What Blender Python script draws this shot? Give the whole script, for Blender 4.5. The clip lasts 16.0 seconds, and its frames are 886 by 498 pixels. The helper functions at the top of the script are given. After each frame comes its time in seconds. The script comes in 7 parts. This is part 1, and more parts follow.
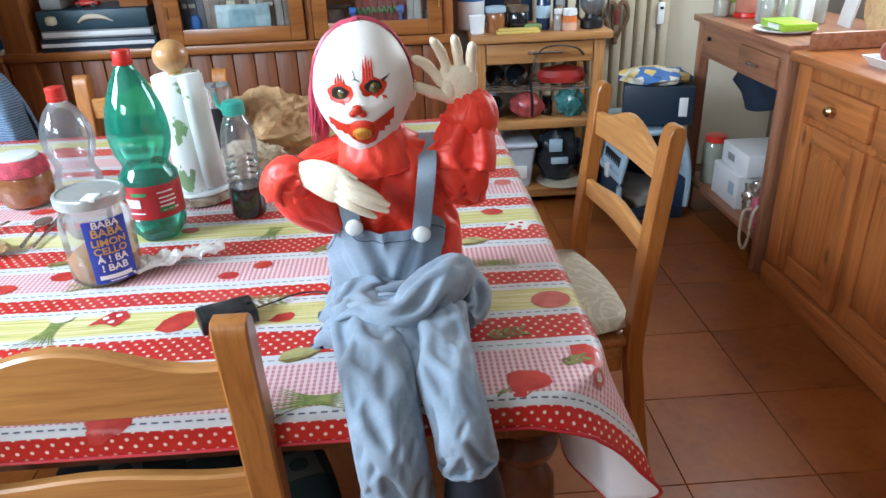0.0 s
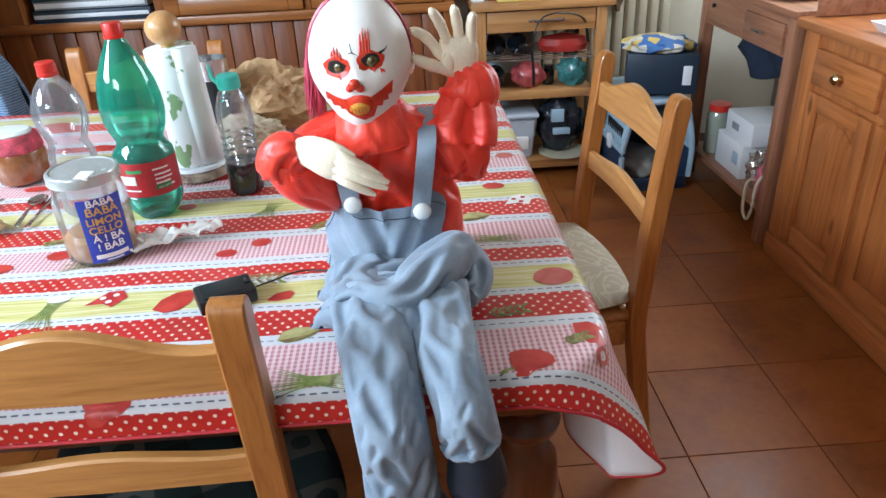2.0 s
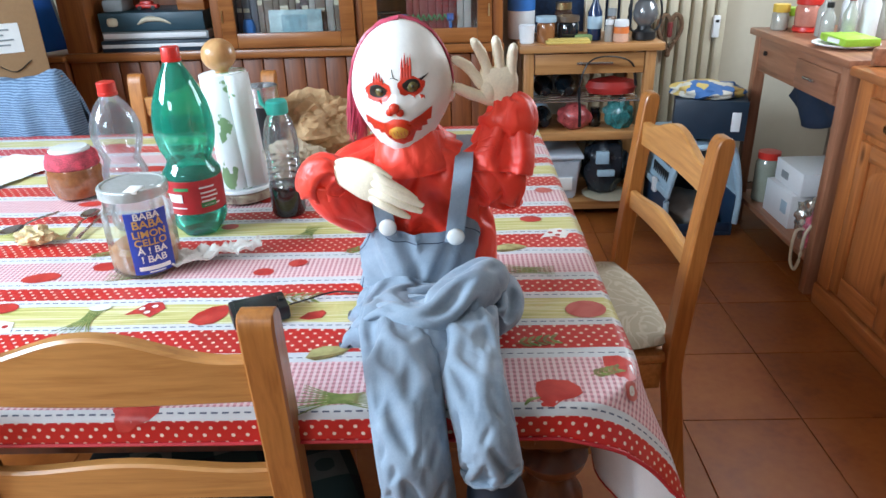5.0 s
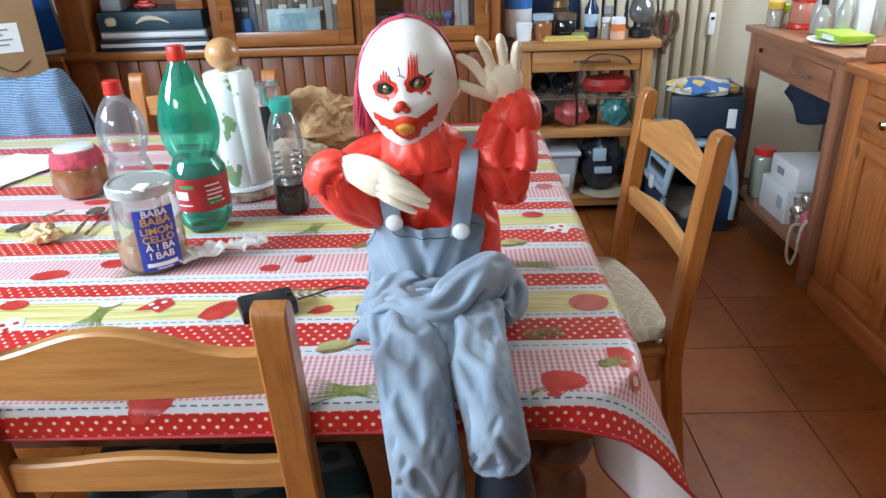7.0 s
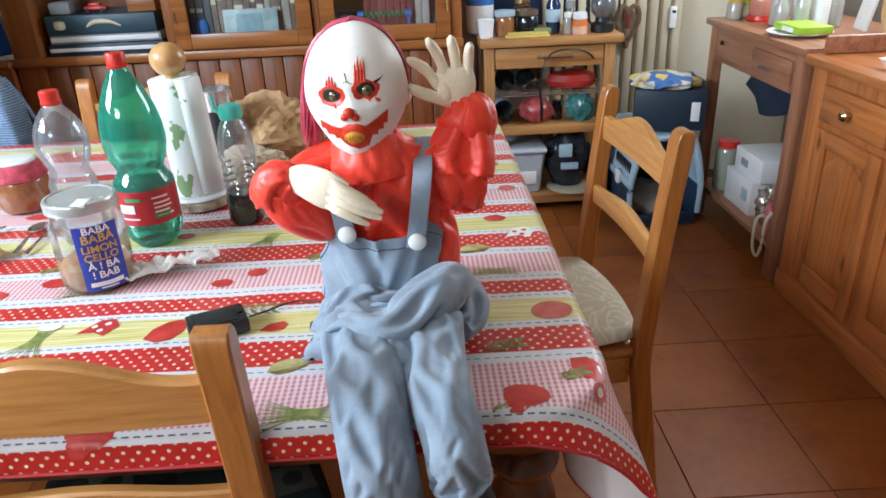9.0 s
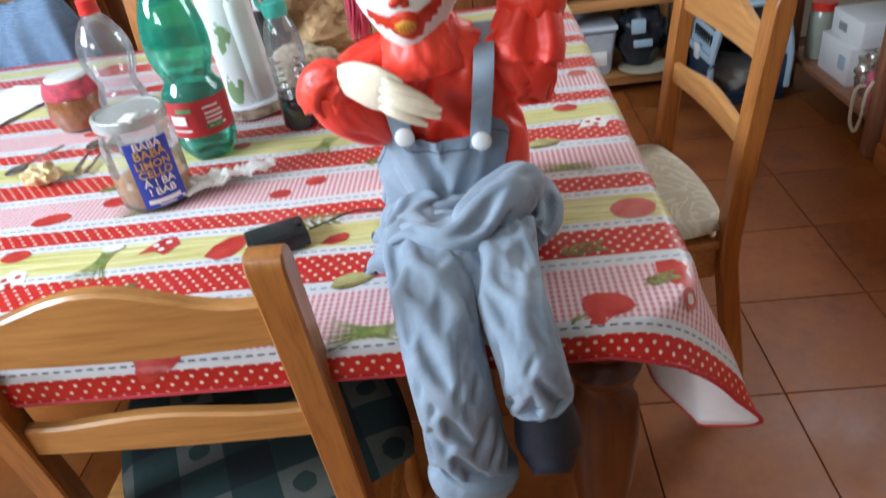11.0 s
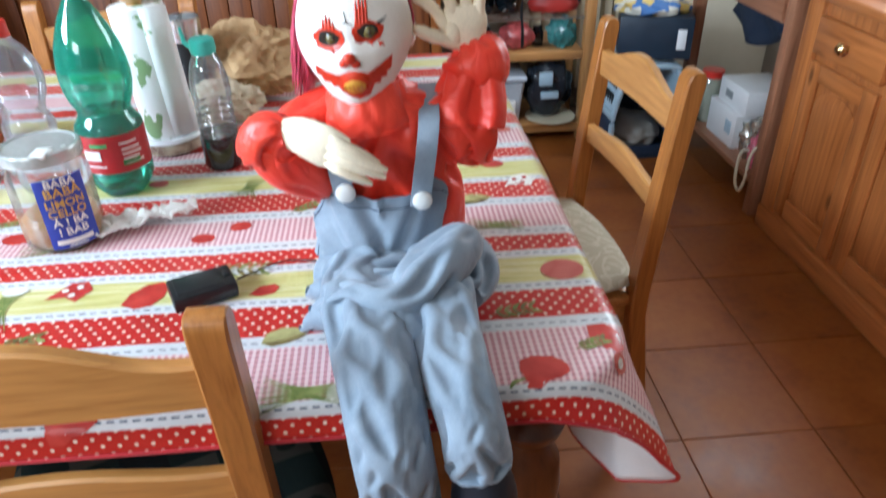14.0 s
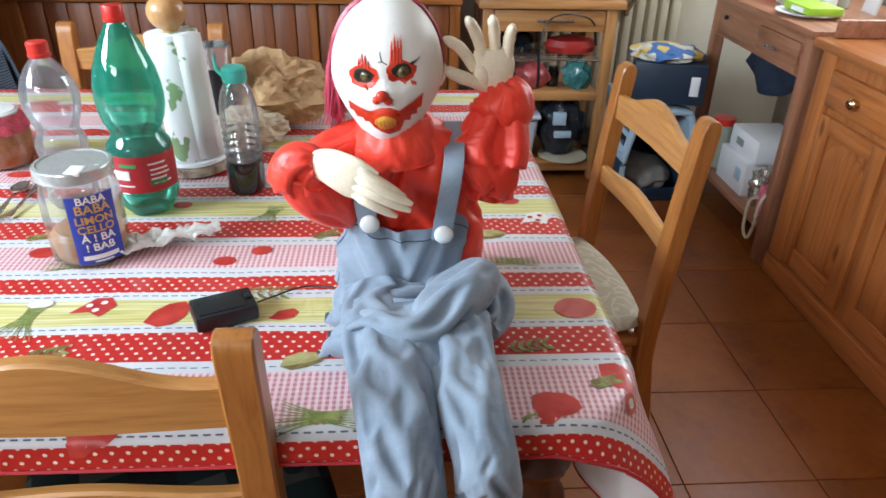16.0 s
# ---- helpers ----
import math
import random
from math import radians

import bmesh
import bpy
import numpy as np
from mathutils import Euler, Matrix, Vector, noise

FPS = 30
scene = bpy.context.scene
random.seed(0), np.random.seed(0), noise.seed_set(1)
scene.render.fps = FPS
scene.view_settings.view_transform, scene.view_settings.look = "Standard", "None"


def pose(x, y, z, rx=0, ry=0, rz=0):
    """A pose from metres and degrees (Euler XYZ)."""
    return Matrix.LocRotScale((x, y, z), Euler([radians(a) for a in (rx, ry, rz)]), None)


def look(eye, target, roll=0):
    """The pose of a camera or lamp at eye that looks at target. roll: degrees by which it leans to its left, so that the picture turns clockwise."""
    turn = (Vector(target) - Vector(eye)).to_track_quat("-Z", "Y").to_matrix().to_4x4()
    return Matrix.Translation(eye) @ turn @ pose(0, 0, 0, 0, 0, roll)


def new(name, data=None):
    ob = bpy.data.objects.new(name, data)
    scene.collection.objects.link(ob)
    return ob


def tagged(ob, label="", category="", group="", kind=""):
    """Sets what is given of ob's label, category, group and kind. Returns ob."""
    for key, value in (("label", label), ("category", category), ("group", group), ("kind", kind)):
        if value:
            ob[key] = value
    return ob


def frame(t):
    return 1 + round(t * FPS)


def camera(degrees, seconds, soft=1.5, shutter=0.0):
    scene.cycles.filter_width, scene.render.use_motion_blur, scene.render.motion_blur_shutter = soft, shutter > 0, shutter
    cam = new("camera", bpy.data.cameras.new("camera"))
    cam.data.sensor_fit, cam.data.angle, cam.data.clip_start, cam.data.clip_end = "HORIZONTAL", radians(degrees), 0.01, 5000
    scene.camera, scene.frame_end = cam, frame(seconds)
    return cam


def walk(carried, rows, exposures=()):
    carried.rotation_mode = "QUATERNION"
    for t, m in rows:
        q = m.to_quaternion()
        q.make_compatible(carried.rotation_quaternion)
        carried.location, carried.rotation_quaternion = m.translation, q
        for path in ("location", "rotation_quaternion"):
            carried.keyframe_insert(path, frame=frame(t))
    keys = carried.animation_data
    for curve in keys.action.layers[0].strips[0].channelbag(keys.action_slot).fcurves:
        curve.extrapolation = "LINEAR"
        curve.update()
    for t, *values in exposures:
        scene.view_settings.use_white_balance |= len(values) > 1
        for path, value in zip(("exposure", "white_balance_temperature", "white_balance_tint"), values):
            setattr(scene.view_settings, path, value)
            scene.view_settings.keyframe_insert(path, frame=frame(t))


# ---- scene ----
cam = camera(64.3, 16.0, shutter=0.5)

PATH = [
    (0, (-0.631, -1.606, 1.298), (-0.55, 0.196, 0.433), -2.3),
    (0.5, (-0.629, -1.599, 1.296), (-0.534, 0.191, 0.409), -2.0),
    (1, (-0.632, -1.594, 1.297), (-0.536, 0.184, 0.386), -1.3),
    (1.5, (-0.628, -1.582, 1.296), (-0.518, 0.186, 0.368), -3.5),
    (2, (-0.629, -1.586, 1.299), (-0.557, 0.178, 0.359), -2.8),
    (2.5, (-0.626, -1.59, 1.314), (-0.507, 0.236, 0.506), -2.2),
    (3, (-0.631, -1.592, 1.305), (-0.572, 0.226, 0.473), -2.0),
    (3.5, (-0.633, -1.589, 1.305), (-0.587, 0.228, 0.47), -2.1),
    (4, (-0.633, -1.581, 1.302), (-0.566, 0.217, 0.428), -0.7),
    (4.2, (-0.625, -1.588, 1.297), (-0.596, 0.231, 0.467), -0.6),
    (6.3, (-0.613, -1.607, 1.277), (-0.679, 0.207, 0.436), -2.1),
    (6.5, (-0.625, -1.611, 1.281), (-0.654, 0.205, 0.444), -2.0),
    (7, (-0.63, -1.617, 1.285), (-0.661, 0.199, 0.447), -1.9),
    (7.5, (-0.63, -1.598, 1.283), (-0.622, 0.208, 0.422), -1.5),
    (8, (-0.62, -1.56, 1.294), (-0.537, 0.262, 0.474), -1.6),
    (8.5, (-0.615, -1.572, 1.29), (-0.535, 0.259, 0.49), -2.2),
    (8.7, (-0.606, -1.575, 1.286), (-0.548, 0.250, 0.472), -2.2),
    (10.8, (-0.618, -1.516, 1.288), (-0.690, 0.164, 0.216), -6.4),
    (11, (-0.605, -1.501, 1.263), (-0.776, 0.162, 0.165), -8.8),
    (11.5, (-0.644, -1.469, 1.244), (-0.809, 0.081, -0.008), -9.0),
    (12, (-0.658, -1.463, 1.25), (-0.664, 0.097, -0.002), -3.9),
    (12.5, (-0.668, -1.473, 1.271), (-0.517, 0.114, 0.063), 2.6),
    (13, (-0.656, -1.474, 1.266), (-0.55, 0.13, 0.076), -0.4),
    (13.5, (-0.657, -1.477, 1.262), (-0.543, 0.127, 0.073), -1.8),
    (14, (-0.655, -1.482, 1.296), (-0.523, 0.218, 0.25), -1.3),
    (14.5, (-0.663, -1.505, 1.316), (-0.529, 0.264, 0.391), -0.1),
    (15, (-0.664, -1.501, 1.304), (-0.536, 0.247, 0.34), -0.3),
    (15.5, (-0.666, -1.499, 1.3), (-0.51, 0.233, 0.312), 0.2),
    (16, (-0.676, -1.499, 1.31), (-0.551, 0.246, 0.341), 1.3),
]
# the picture grows warmer and a little darker where the view is on the floor
TONE = [(0, 0.04, 6350, 10), (3.5, 0.04, 6300, 10), (6.5, 0.0, 6350, 10), (8, 0.0, 6700, 12), (11, -0.1, 6600, 12), (11.5, -0.1, 6750, 14), (12, -0.08, 7050, 14),
        (12.5, -0.05, 6700, 12), (13, 0.0, 6250, 10), (14, 0.05, 6350, 10), (15, -0.08, 6700, 13), (16, -0.08, 6700, 12)]
walk(cam, [(t, look(eye, target, roll)) for t, eye, target, roll in PATH], TONE)

# ---- light ----
world = bpy.data.worlds.new("sky")
scene.world = world
world.use_nodes = True
wn = world.node_tree
sky = wn.nodes.new("ShaderNodeTexSky")
sky.sky_type = 'NISHITA'
sky.sun_disc = False
sky.sun_elevation, sky.sun_rotation = radians(43), radians(-14)
wn.links.new(sky.outputs[0], wn.nodes["Background"].inputs[0])
wn.nodes["Background"].inputs[1].default_value = 0.10


def sun_lamp():
    d = bpy.data.lights.new("sun", 'SUN')
    d.energy, d.angle, d.color = 2.5, radians(0.5), (1.0, 0.95, 0.88)
    o = new("sun", d)
    o.matrix_world = look((-1.6, 7.0, 6), (0, 0.8, 0))
    return o


def area_light(name, eye, target, w, h, power, color):
    d = bpy.data.lights.new(name, 'AREA')
    d.shape, d.size, d.size_y, d.energy, d.color = 'RECTANGLE', w, h, power, color
    o = new(name, d)
    o.matrix_world = look(eye, target)
    return o


sun_lamp()
# daylight standing in the openings of the rear and left windows
area_light("window_light_left", (-3.12, -1.32, 2.02), (0, -0.62, 0.9), 1.2, 0.8, 157, (0.67, 0.84, 1.0))
area_light("window_light_rear", (-2.2, -3.12, 2.0), (-0.75, -0.6, 0.95), 1.1, 0.5, 28, (0.90, 0.95, 1.0))
# added fill for the cart; no window is known on this side
area_light("added_fill_right", (1.22, 0.9, 1.75), (0, 0.7, 0.9), 1.0, 0.9, 34, (0.85, 0.94, 1.0))


# ---- materials ----
def nodes_of(name):
    m = bpy.data.materials.new(name)
    m.use_nodes = True
    t = m.node_tree
    return m, t, t.nodes["Principled BSDF"]


def node(t, kind, **kw):
    n = t.nodes.new(kind)
    for k, v in kw.items():
        n.inputs[k].default_value = v
    return n


def coords(t, scale=(1, 1, 1), kind="Object"):
    tc = t.nodes.new("ShaderNodeTexCoord")
    mp = t.nodes.new("ShaderNodeMapping")
    mp.inputs["Scale"].default_value = scale
    t.links.new(tc.outputs[kind], mp.inputs[0])
    return mp.outputs[0]


def ramp(t, fac, stops, mode='LINEAR'):
    r = t.nodes.new("ShaderNodeValToRGB")
    r.color_ramp.interpolation = mode
    e = r.color_ramp.elements
    while len(e) < len(stops):
        e.new(0.5)
    for el, (p, c) in zip(e, stops):
        el.position = p
        el.color = (*c, 1) if len(c) == 3 else c
    t.links.new(fac, r.inputs[0])
    return r.outputs[0]


def bump(t, b, height, strength, distance):
    n = t.nodes.new("ShaderNodeBump")
    n.inputs["Strength"].default_value, n.inputs["Distance"].default_value = strength, distance
    t.links.new(height, n.inputs["Height"])
    t.links.new(n.outputs[0], b.inputs["Normal"])


def calc(t, op, a, b=None, c=None):
    n = t.nodes.new("ShaderNodeMath")
    n.operation = op
    for i, v in enumerate((a, b, c)):
        if v is None:
            continue
        if isinstance(v, (int, float)):
            n.inputs[i].default_value = v
        else:
            t.links.new(v, n.inputs[i])
    return n.outputs[0]


def plain(name, c, rough=0.5, metal=0.0, vary=0.12, scale=18.0, bumps=0.15, coat=0.0, sheen=0.0, dist=0.002):
    """A surface with slight mottling at two scales and a fine relief."""
    m, t, b = nodes_of(name)
    co = coords(t)
    n1 = node(t, "ShaderNodeTexNoise", Scale=scale, Detail=5.0)
    n2 = node(t, "ShaderNodeTexNoise", Scale=scale * 9, Detail=3.0)
    t.links.new(co, n1.inputs["Vector"])
    t.links.new(co, n2.inputs["Vector"])
    mx = t.nodes.new("ShaderNodeMath")
    mx.operation = 'ADD'
    t.links.new(n1.outputs[0], mx.inputs[0])
    t.links.new(n2.outputs[0], mx.inputs[1])
    lo = [max(0, x * (1 - vary)) for x in c]
    hi = [min(1, x * (1 + vary)) for x in c]
    hf = t.nodes.new("ShaderNodeMath")
    hf.operation = 'MULTIPLY'
    hf.inputs[1].default_value = 0.5
    t.links.new(mx.outputs[0], hf.inputs[0])
    t.links.new(ramp(t, hf.outputs[0], [(0.3, lo), (0.7, hi)]), b.inputs["Base Color"])
    t.links.new(ramp(t, n1.outputs[0], [(0.3, (rough * 0.85,) * 3), (0.7, (min(1, rough * 1.15),) * 3)]), b.inputs["Roughness"])
    b.inputs["Metallic"].default_value = metal
    b.inputs["Coat Weight"].default_value = coat
    b.inputs["Sheen Weight"].default_value = sheen
    if bumps:
        bump(t, b, n2.outputs[0], bumps, dist)
    return m


def wood(name, dark, light, axis="x", rough=0.35, grain=1.0, coat=0.25, knots=0.0):
    """Varnished timber with long grain, plank-to-plank shifts and a few knots."""
    m, t, b = nodes_of(name)
    k = {"x": (2.6, 42, 42), "y": (42, 2.6, 42), "z": (42, 42, 2.6)}[axis]
    co = coords(t, [q * grain for q in k])
    info = t.nodes.new("ShaderNodeObjectInfo")
    sh = t.nodes.new("ShaderNodeVectorMath")
    sh.operation = 'ADD'
    cb = t.nodes.new("ShaderNodeCombineXYZ")
    ml = t.nodes.new("ShaderNodeMath")
    ml.operation = 'MULTIPLY'
    ml.inputs[1].default_value = 37.0
    t.links.new(info.outputs["Random"], ml.inputs[0])
    for i in range(3):
        t.links.new(ml.outputs[0], cb.inputs[i])
    t.links.new(co, sh.inputs[0])
    t.links.new(cb.outputs[0], sh.inputs[1])
    n1 = node(t, "ShaderNodeTexNoise", Scale=1.0, Detail=6.0, Distortion=0.25)
    n2 = node(t, "ShaderNodeTexNoise", Scale=3.4, Detail=5.0)
    t.links.new(sh.outputs[0], n1.inputs["Vector"])
    t.links.new(sh.outputs[0], n2.inputs["Vector"])
    mx = t.nodes.new("ShaderNodeMath")
    mx.operation = 'MULTIPLY_ADD'
    mx.inputs[1].default_value = 0.35
    t.links.new(n2.outputs[0], mx.inputs[0])
    t.links.new(n1.outputs[0], mx.inputs[2])
    mid = [(x + y) / 2 for x, y in zip(dark, light)]
    col = ramp(t, mx.outputs[0], [(0.45, dark), (0.62, mid), (0.85, light)])
    if knots:
        v = node(t, "ShaderNodeTexVoronoi", Scale=1.0)
        kc = {"x": (3, 9, 9), "y": (9, 3, 9), "z": (9, 9, 3.5)}[axis]
        t.links.new(coords(t, kc), v.inputs["Vector"])
        km = ramp(t, v.outputs["Distance"], [(0.05, (1, 1, 1)), (0.14, (0, 0, 0))])
        mix = t.nodes.new("ShaderNodeMix")
        mix.data_type = 'RGBA'
        mk = t.nodes.new("ShaderNodeMath")
        mk.operation = 'MULTIPLY'
        mk.inputs[1].default_value = knots
        t.links.new(km, mk.inputs[0])
        t.links.new(mk.outputs[0], mix.inputs[0])
        t.links.new(col, mix.inputs[6])
        mix.inputs[7].default_value = (*[x * 0.35 for x in dark], 1)
        col = mix.outputs[2]
    t.links.new(col, b.inputs["Base Color"])
    b.inputs["Roughness"].default_value = rough
    b.inputs["Coat Weight"].default_value = coat
    b.inputs["Coat Roughness"].default_value = 0.22
    bump(t, b, mx.outputs[0], 0.12, 0.001)
    return m


def glass(name, c=(1, 1, 1), body=0.0, tint=(1, 1, 1), rough=0.04):
    """Thin clear plastic or glass: light passes straight on, the skin shines at a slant; body: share of milky tint."""
    m, t, b = nodes_of(name)
    tr = t.nodes.new("ShaderNodeBsdfTransparent")
    tr.inputs[0].default_value = (*c, 1)
    gl = t.nodes.new("ShaderNodeBsdfGlossy")
    gl.inputs["Roughness"].default_value = rough
    n = node(t, "ShaderNodeTexNoise", Scale=38.0, Detail=2.0)
    t.links.new(coords(t), n.inputs["Vector"])
    bp = t.nodes.new("ShaderNodeBump")
    bp.inputs["Strength"].default_value, bp.inputs["Distance"].default_value = 0.12, 0.004
    t.links.new(n.outputs[0], bp.inputs["Height"])
    t.links.new(bp.outputs[0], gl.inputs["Normal"])
    lw = t.nodes.new("ShaderNodeLayerWeight")
    lw.inputs[0].default_value = 0.28
    t.links.new(bp.outputs[0], lw.inputs["Normal"])
    ms = t.nodes.new("ShaderNodeMixShader")
    t.links.new(calc(t, 'ADD', calc(t, 'MULTIPLY', lw.outputs["Fresnel"], 0.8), 0.05), ms.inputs[0])
    base = tr.outputs[0]
    if body:
        df = t.nodes.new("ShaderNodeBsdfTranslucent")
        dd = t.nodes.new("ShaderNodeBsdfDiffuse")
        for q in (df, dd):
            q.inputs[0].default_value = (*tint, 1)
        m1, m2 = t.nodes.new("ShaderNodeMixShader"), t.nodes.new("ShaderNodeMixShader")
        m1.inputs[0].default_value, m2.inputs[0].default_value = 0.5, body
        t.links.new(df.outputs[0], m1.inputs[1])
        t.links.new(dd.outputs[0], m1.inputs[2])
        t.links.new(base, m2.inputs[1])
        t.links.new(m1.outputs[0], m2.inputs[2])
        base = m2.outputs[0]
    t.links.new(base, ms.inputs[1])
    t.links.new(gl.outputs[0], ms.inputs[2])
    t.links.new(ms.outputs[0], t.nodes["Material Output"].inputs[0])
    return m


PINE = wood("honey_pine", (0.290, 0.100, 0.020), (0.450, 0.170, 0.038), "z", grain=2.4)
PINE_X = wood("honey_pine_rail", (0.390, 0.162, 0.042), (0.560, 0.262, 0.077), "x", grain=2.6)
HUTCH = wood("hutch_wood", (0.170, 0.050, 0.012), (0.357, 0.122, 0.033), "z", rough=0.32)
HUTCH_X = wood("hutch_wood_rail", (0.204, 0.061, 0.014), (0.391, 0.145, 0.040), "x", rough=0.32)
HUTCH_DARK = wood("hutch_panel", (0.120, 0.030, 0.007), (0.256, 0.074, 0.019), "z", rough=0.45, coat=0.08)
SIDE = wood("sideboard_pine", (0.310, 0.090, 0.021), (0.570, 0.200, 0.058), "z", rough=0.3, knots=0.8)
SIDE_Y = wood("sideboard_rail", (0.310, 0.090, 0.021), (0.570, 0.200, 0.058), "y", rough=0.3, knots=0.5)
CART = wood("cart_wood", (0.215, 0.082, 0.040), (0.410, 0.185, 0.102), "y", rough=0.4)
CART_Z = wood("cart_wood_leg", (0.215, 0.082, 0.040), (0.410, 0.185, 0.102), "z", rough=0.4)
OAK = wood("trolley_beech", (0.288, 0.117, 0.032), (0.496, 0.248, 0.090), "x", rough=0.4)
OAK_Z = wood("trolley_beech_leg", (0.288, 0.117, 0.032), (0.496, 0.248, 0.090), "z", rough=0.4)
TABLE_W = wood("table_wood", (0.060, 0.016, 0.005), (0.135, 0.039, 0.012), "z", rough=0.3)
PALE = wood("pale_wood", (0.52, 0.31, 0.14), (0.74, 0.5, 0.26), "x", rough=0.45, grain=0.7)
# darkened copy of the plaster for unseen walls, to cut bounce light
WALL_LOW_BOUNCE = plain("low_bounce_wall", (0.28, 0.24, 0.20), 0.8, vary=0.05, scale=3, bumps=0.2)
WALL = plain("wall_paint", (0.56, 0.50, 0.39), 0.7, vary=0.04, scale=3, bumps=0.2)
# unseen ceiling, its tone lowered to cut bounce light as well
CEIL = plain("ceiling_paint", (0.52, 0.49, 0.44), 0.8, vary=0.03, scale=3)
RADI = plain("radiator_enamel", (0.52, 0.46, 0.34), 0.35, vary=0.05, scale=6, bumps=0.03)
WHITE = plain("white_plastic", (0.78, 0.79, 0.8), 0.4, vary=0.05)
BLACK = plain("black_plastic", (0.012, 0.014, 0.016), 0.35, vary=0.3)
CHROME = plain("steel", (0.6, 0.6, 0.6), 0.25, metal=1.0, vary=0.05, bumps=0.03)
BRASS = plain("brass", (0.55, 0.4, 0.2), 0.3, metal=1.0, vary=0.1, bumps=0.03)
RED_PL = plain("red_plastic", (0.62, 0.03, 0.02), 0.35, vary=0.1, bumps=0.05)
TEAL = plain("teal_plastic", (0.05, 0.45, 0.38), 0.4, vary=0.08)
PAPER = plain("white_paper", (0.8, 0.79, 0.76), 0.75, vary=0.05, scale=30, bumps=0.3)
KRAFT = plain("kraft_paper", (0.470, 0.284, 0.136), 0.75, vary=0.14, scale=14, bumps=0.4)
CARD = plain("cardboard", (0.32, 0.185, 0.088), 0.8, vary=0.08, scale=10, bumps=0.3)
CLEAR = glass("clear_plastic", (0.95, 0.96, 0.98), 0.14, (0.75, 0.79, 0.86))
GREEN_G = glass("green_plastic", (0.28, 0.86, 0.70), 0.34, (0.03, 0.58, 0.42))
GLASS = glass("clear_glass", (0.95, 0.97, 0.96), 0.08, (0.75, 0.77, 0.76))
PANE = glass("window_pane", (0.93, 0.95, 0.94), 0.0)


def tile_mat():
    m, t, b = nodes_of("terracotta_tile")
    co = coords(t)
    info = t.nodes.new("ShaderNodeObjectInfo")
    add = t.nodes.new("ShaderNodeVectorMath")
    add.operation = 'ADD'
    sc = t.nodes.new("ShaderNodeVectorMath")
    sc.operation = 'SCALE'
    sc.inputs[0].default_value = (13, 7, 5)
    t.links.new(info.outputs["Random"], sc.inputs["Scale"])
    t.links.new(co, add.inputs[0])
    t.links.new(sc.outputs[0], add.inputs[1])
    n1 = node(t, "ShaderNodeTexNoise", Scale=7.0, Detail=6.0)
    n2 = node(t, "ShaderNodeTexNoise", Scale=45.0, Detail=4.0)
    t.links.new(add.outputs[0], n1.inputs["Vector"])
    t.links.new(add.outputs[0], n2.inputs["Vector"])
    mm = t.nodes.new("ShaderNodeMath")
    mm.operation = 'MULTIPLY_ADD'
    mm.inputs[1].default_value = 0.4
    t.links.new(n2.outputs[0], mm.inputs[0])
    t.links.new(n1.outputs[0], mm.inputs[2])
    c1 = ramp(t, mm.outputs[0], [(0.45, (0.19, 0.046, 0.007)), (0.7, (0.28, 0.078, 0.012)), (0.95, (0.33, 0.107, 0.021))])
    hsv = t.nodes.new("ShaderNodeHueSaturation")
    mr = t.nodes.new("ShaderNodeMapRange")
    mr.inputs["To Min"].default_value, mr.inputs["To Max"].default_value = 0.86, 1.12
    t.links.new(info.outputs["Random"], mr.inputs[0])
    t.links.new(mr.outputs[0], hsv.inputs["Value"])
    t.links.new(c1, hsv.inputs["Color"])
    t.links.new(hsv.outputs[0], b.inputs["Base Color"])
    t.links.new(ramp(t, n1.outputs[0], [(0.3, (0.36,) * 3), (0.7, (0.55,) * 3)]), b.inputs["Roughness"])
    bump(t, b, n2.outputs[0], 0.12, 0.002)
    return m


TILE = tile_mat()
GROUT = plain("grout", (0.09, 0.04, 0.022), 0.85, vary=0.2, scale=20)


def mixc(t, fac, a, b):
    n = t.nodes.new("ShaderNodeMix")
    n.data_type = 'RGBA'
    if isinstance(fac, (int, float)):
        n.inputs[0].default_value = fac
    else:
        t.links.new(fac, n.inputs[0])
    for i, v in ((6, a), (7, b)):
        if isinstance(v, tuple):
            n.inputs[i].default_value = (*v, 1)
        else:
            t.links.new(v, n.inputs[i])
    return n.outputs[2]


def bands(t, x, spans):
    """1 inside the given spans of x, 0 outside."""
    out = None
    for lo, hi in spans:
        k = calc(t, 'MULTIPLY', calc(t, 'GREATER_THAN', x, lo), calc(t, 'LESS_THAN', x, hi))
        out = k if out is None else calc(t, 'MAXIMUM', out, k)
    return out


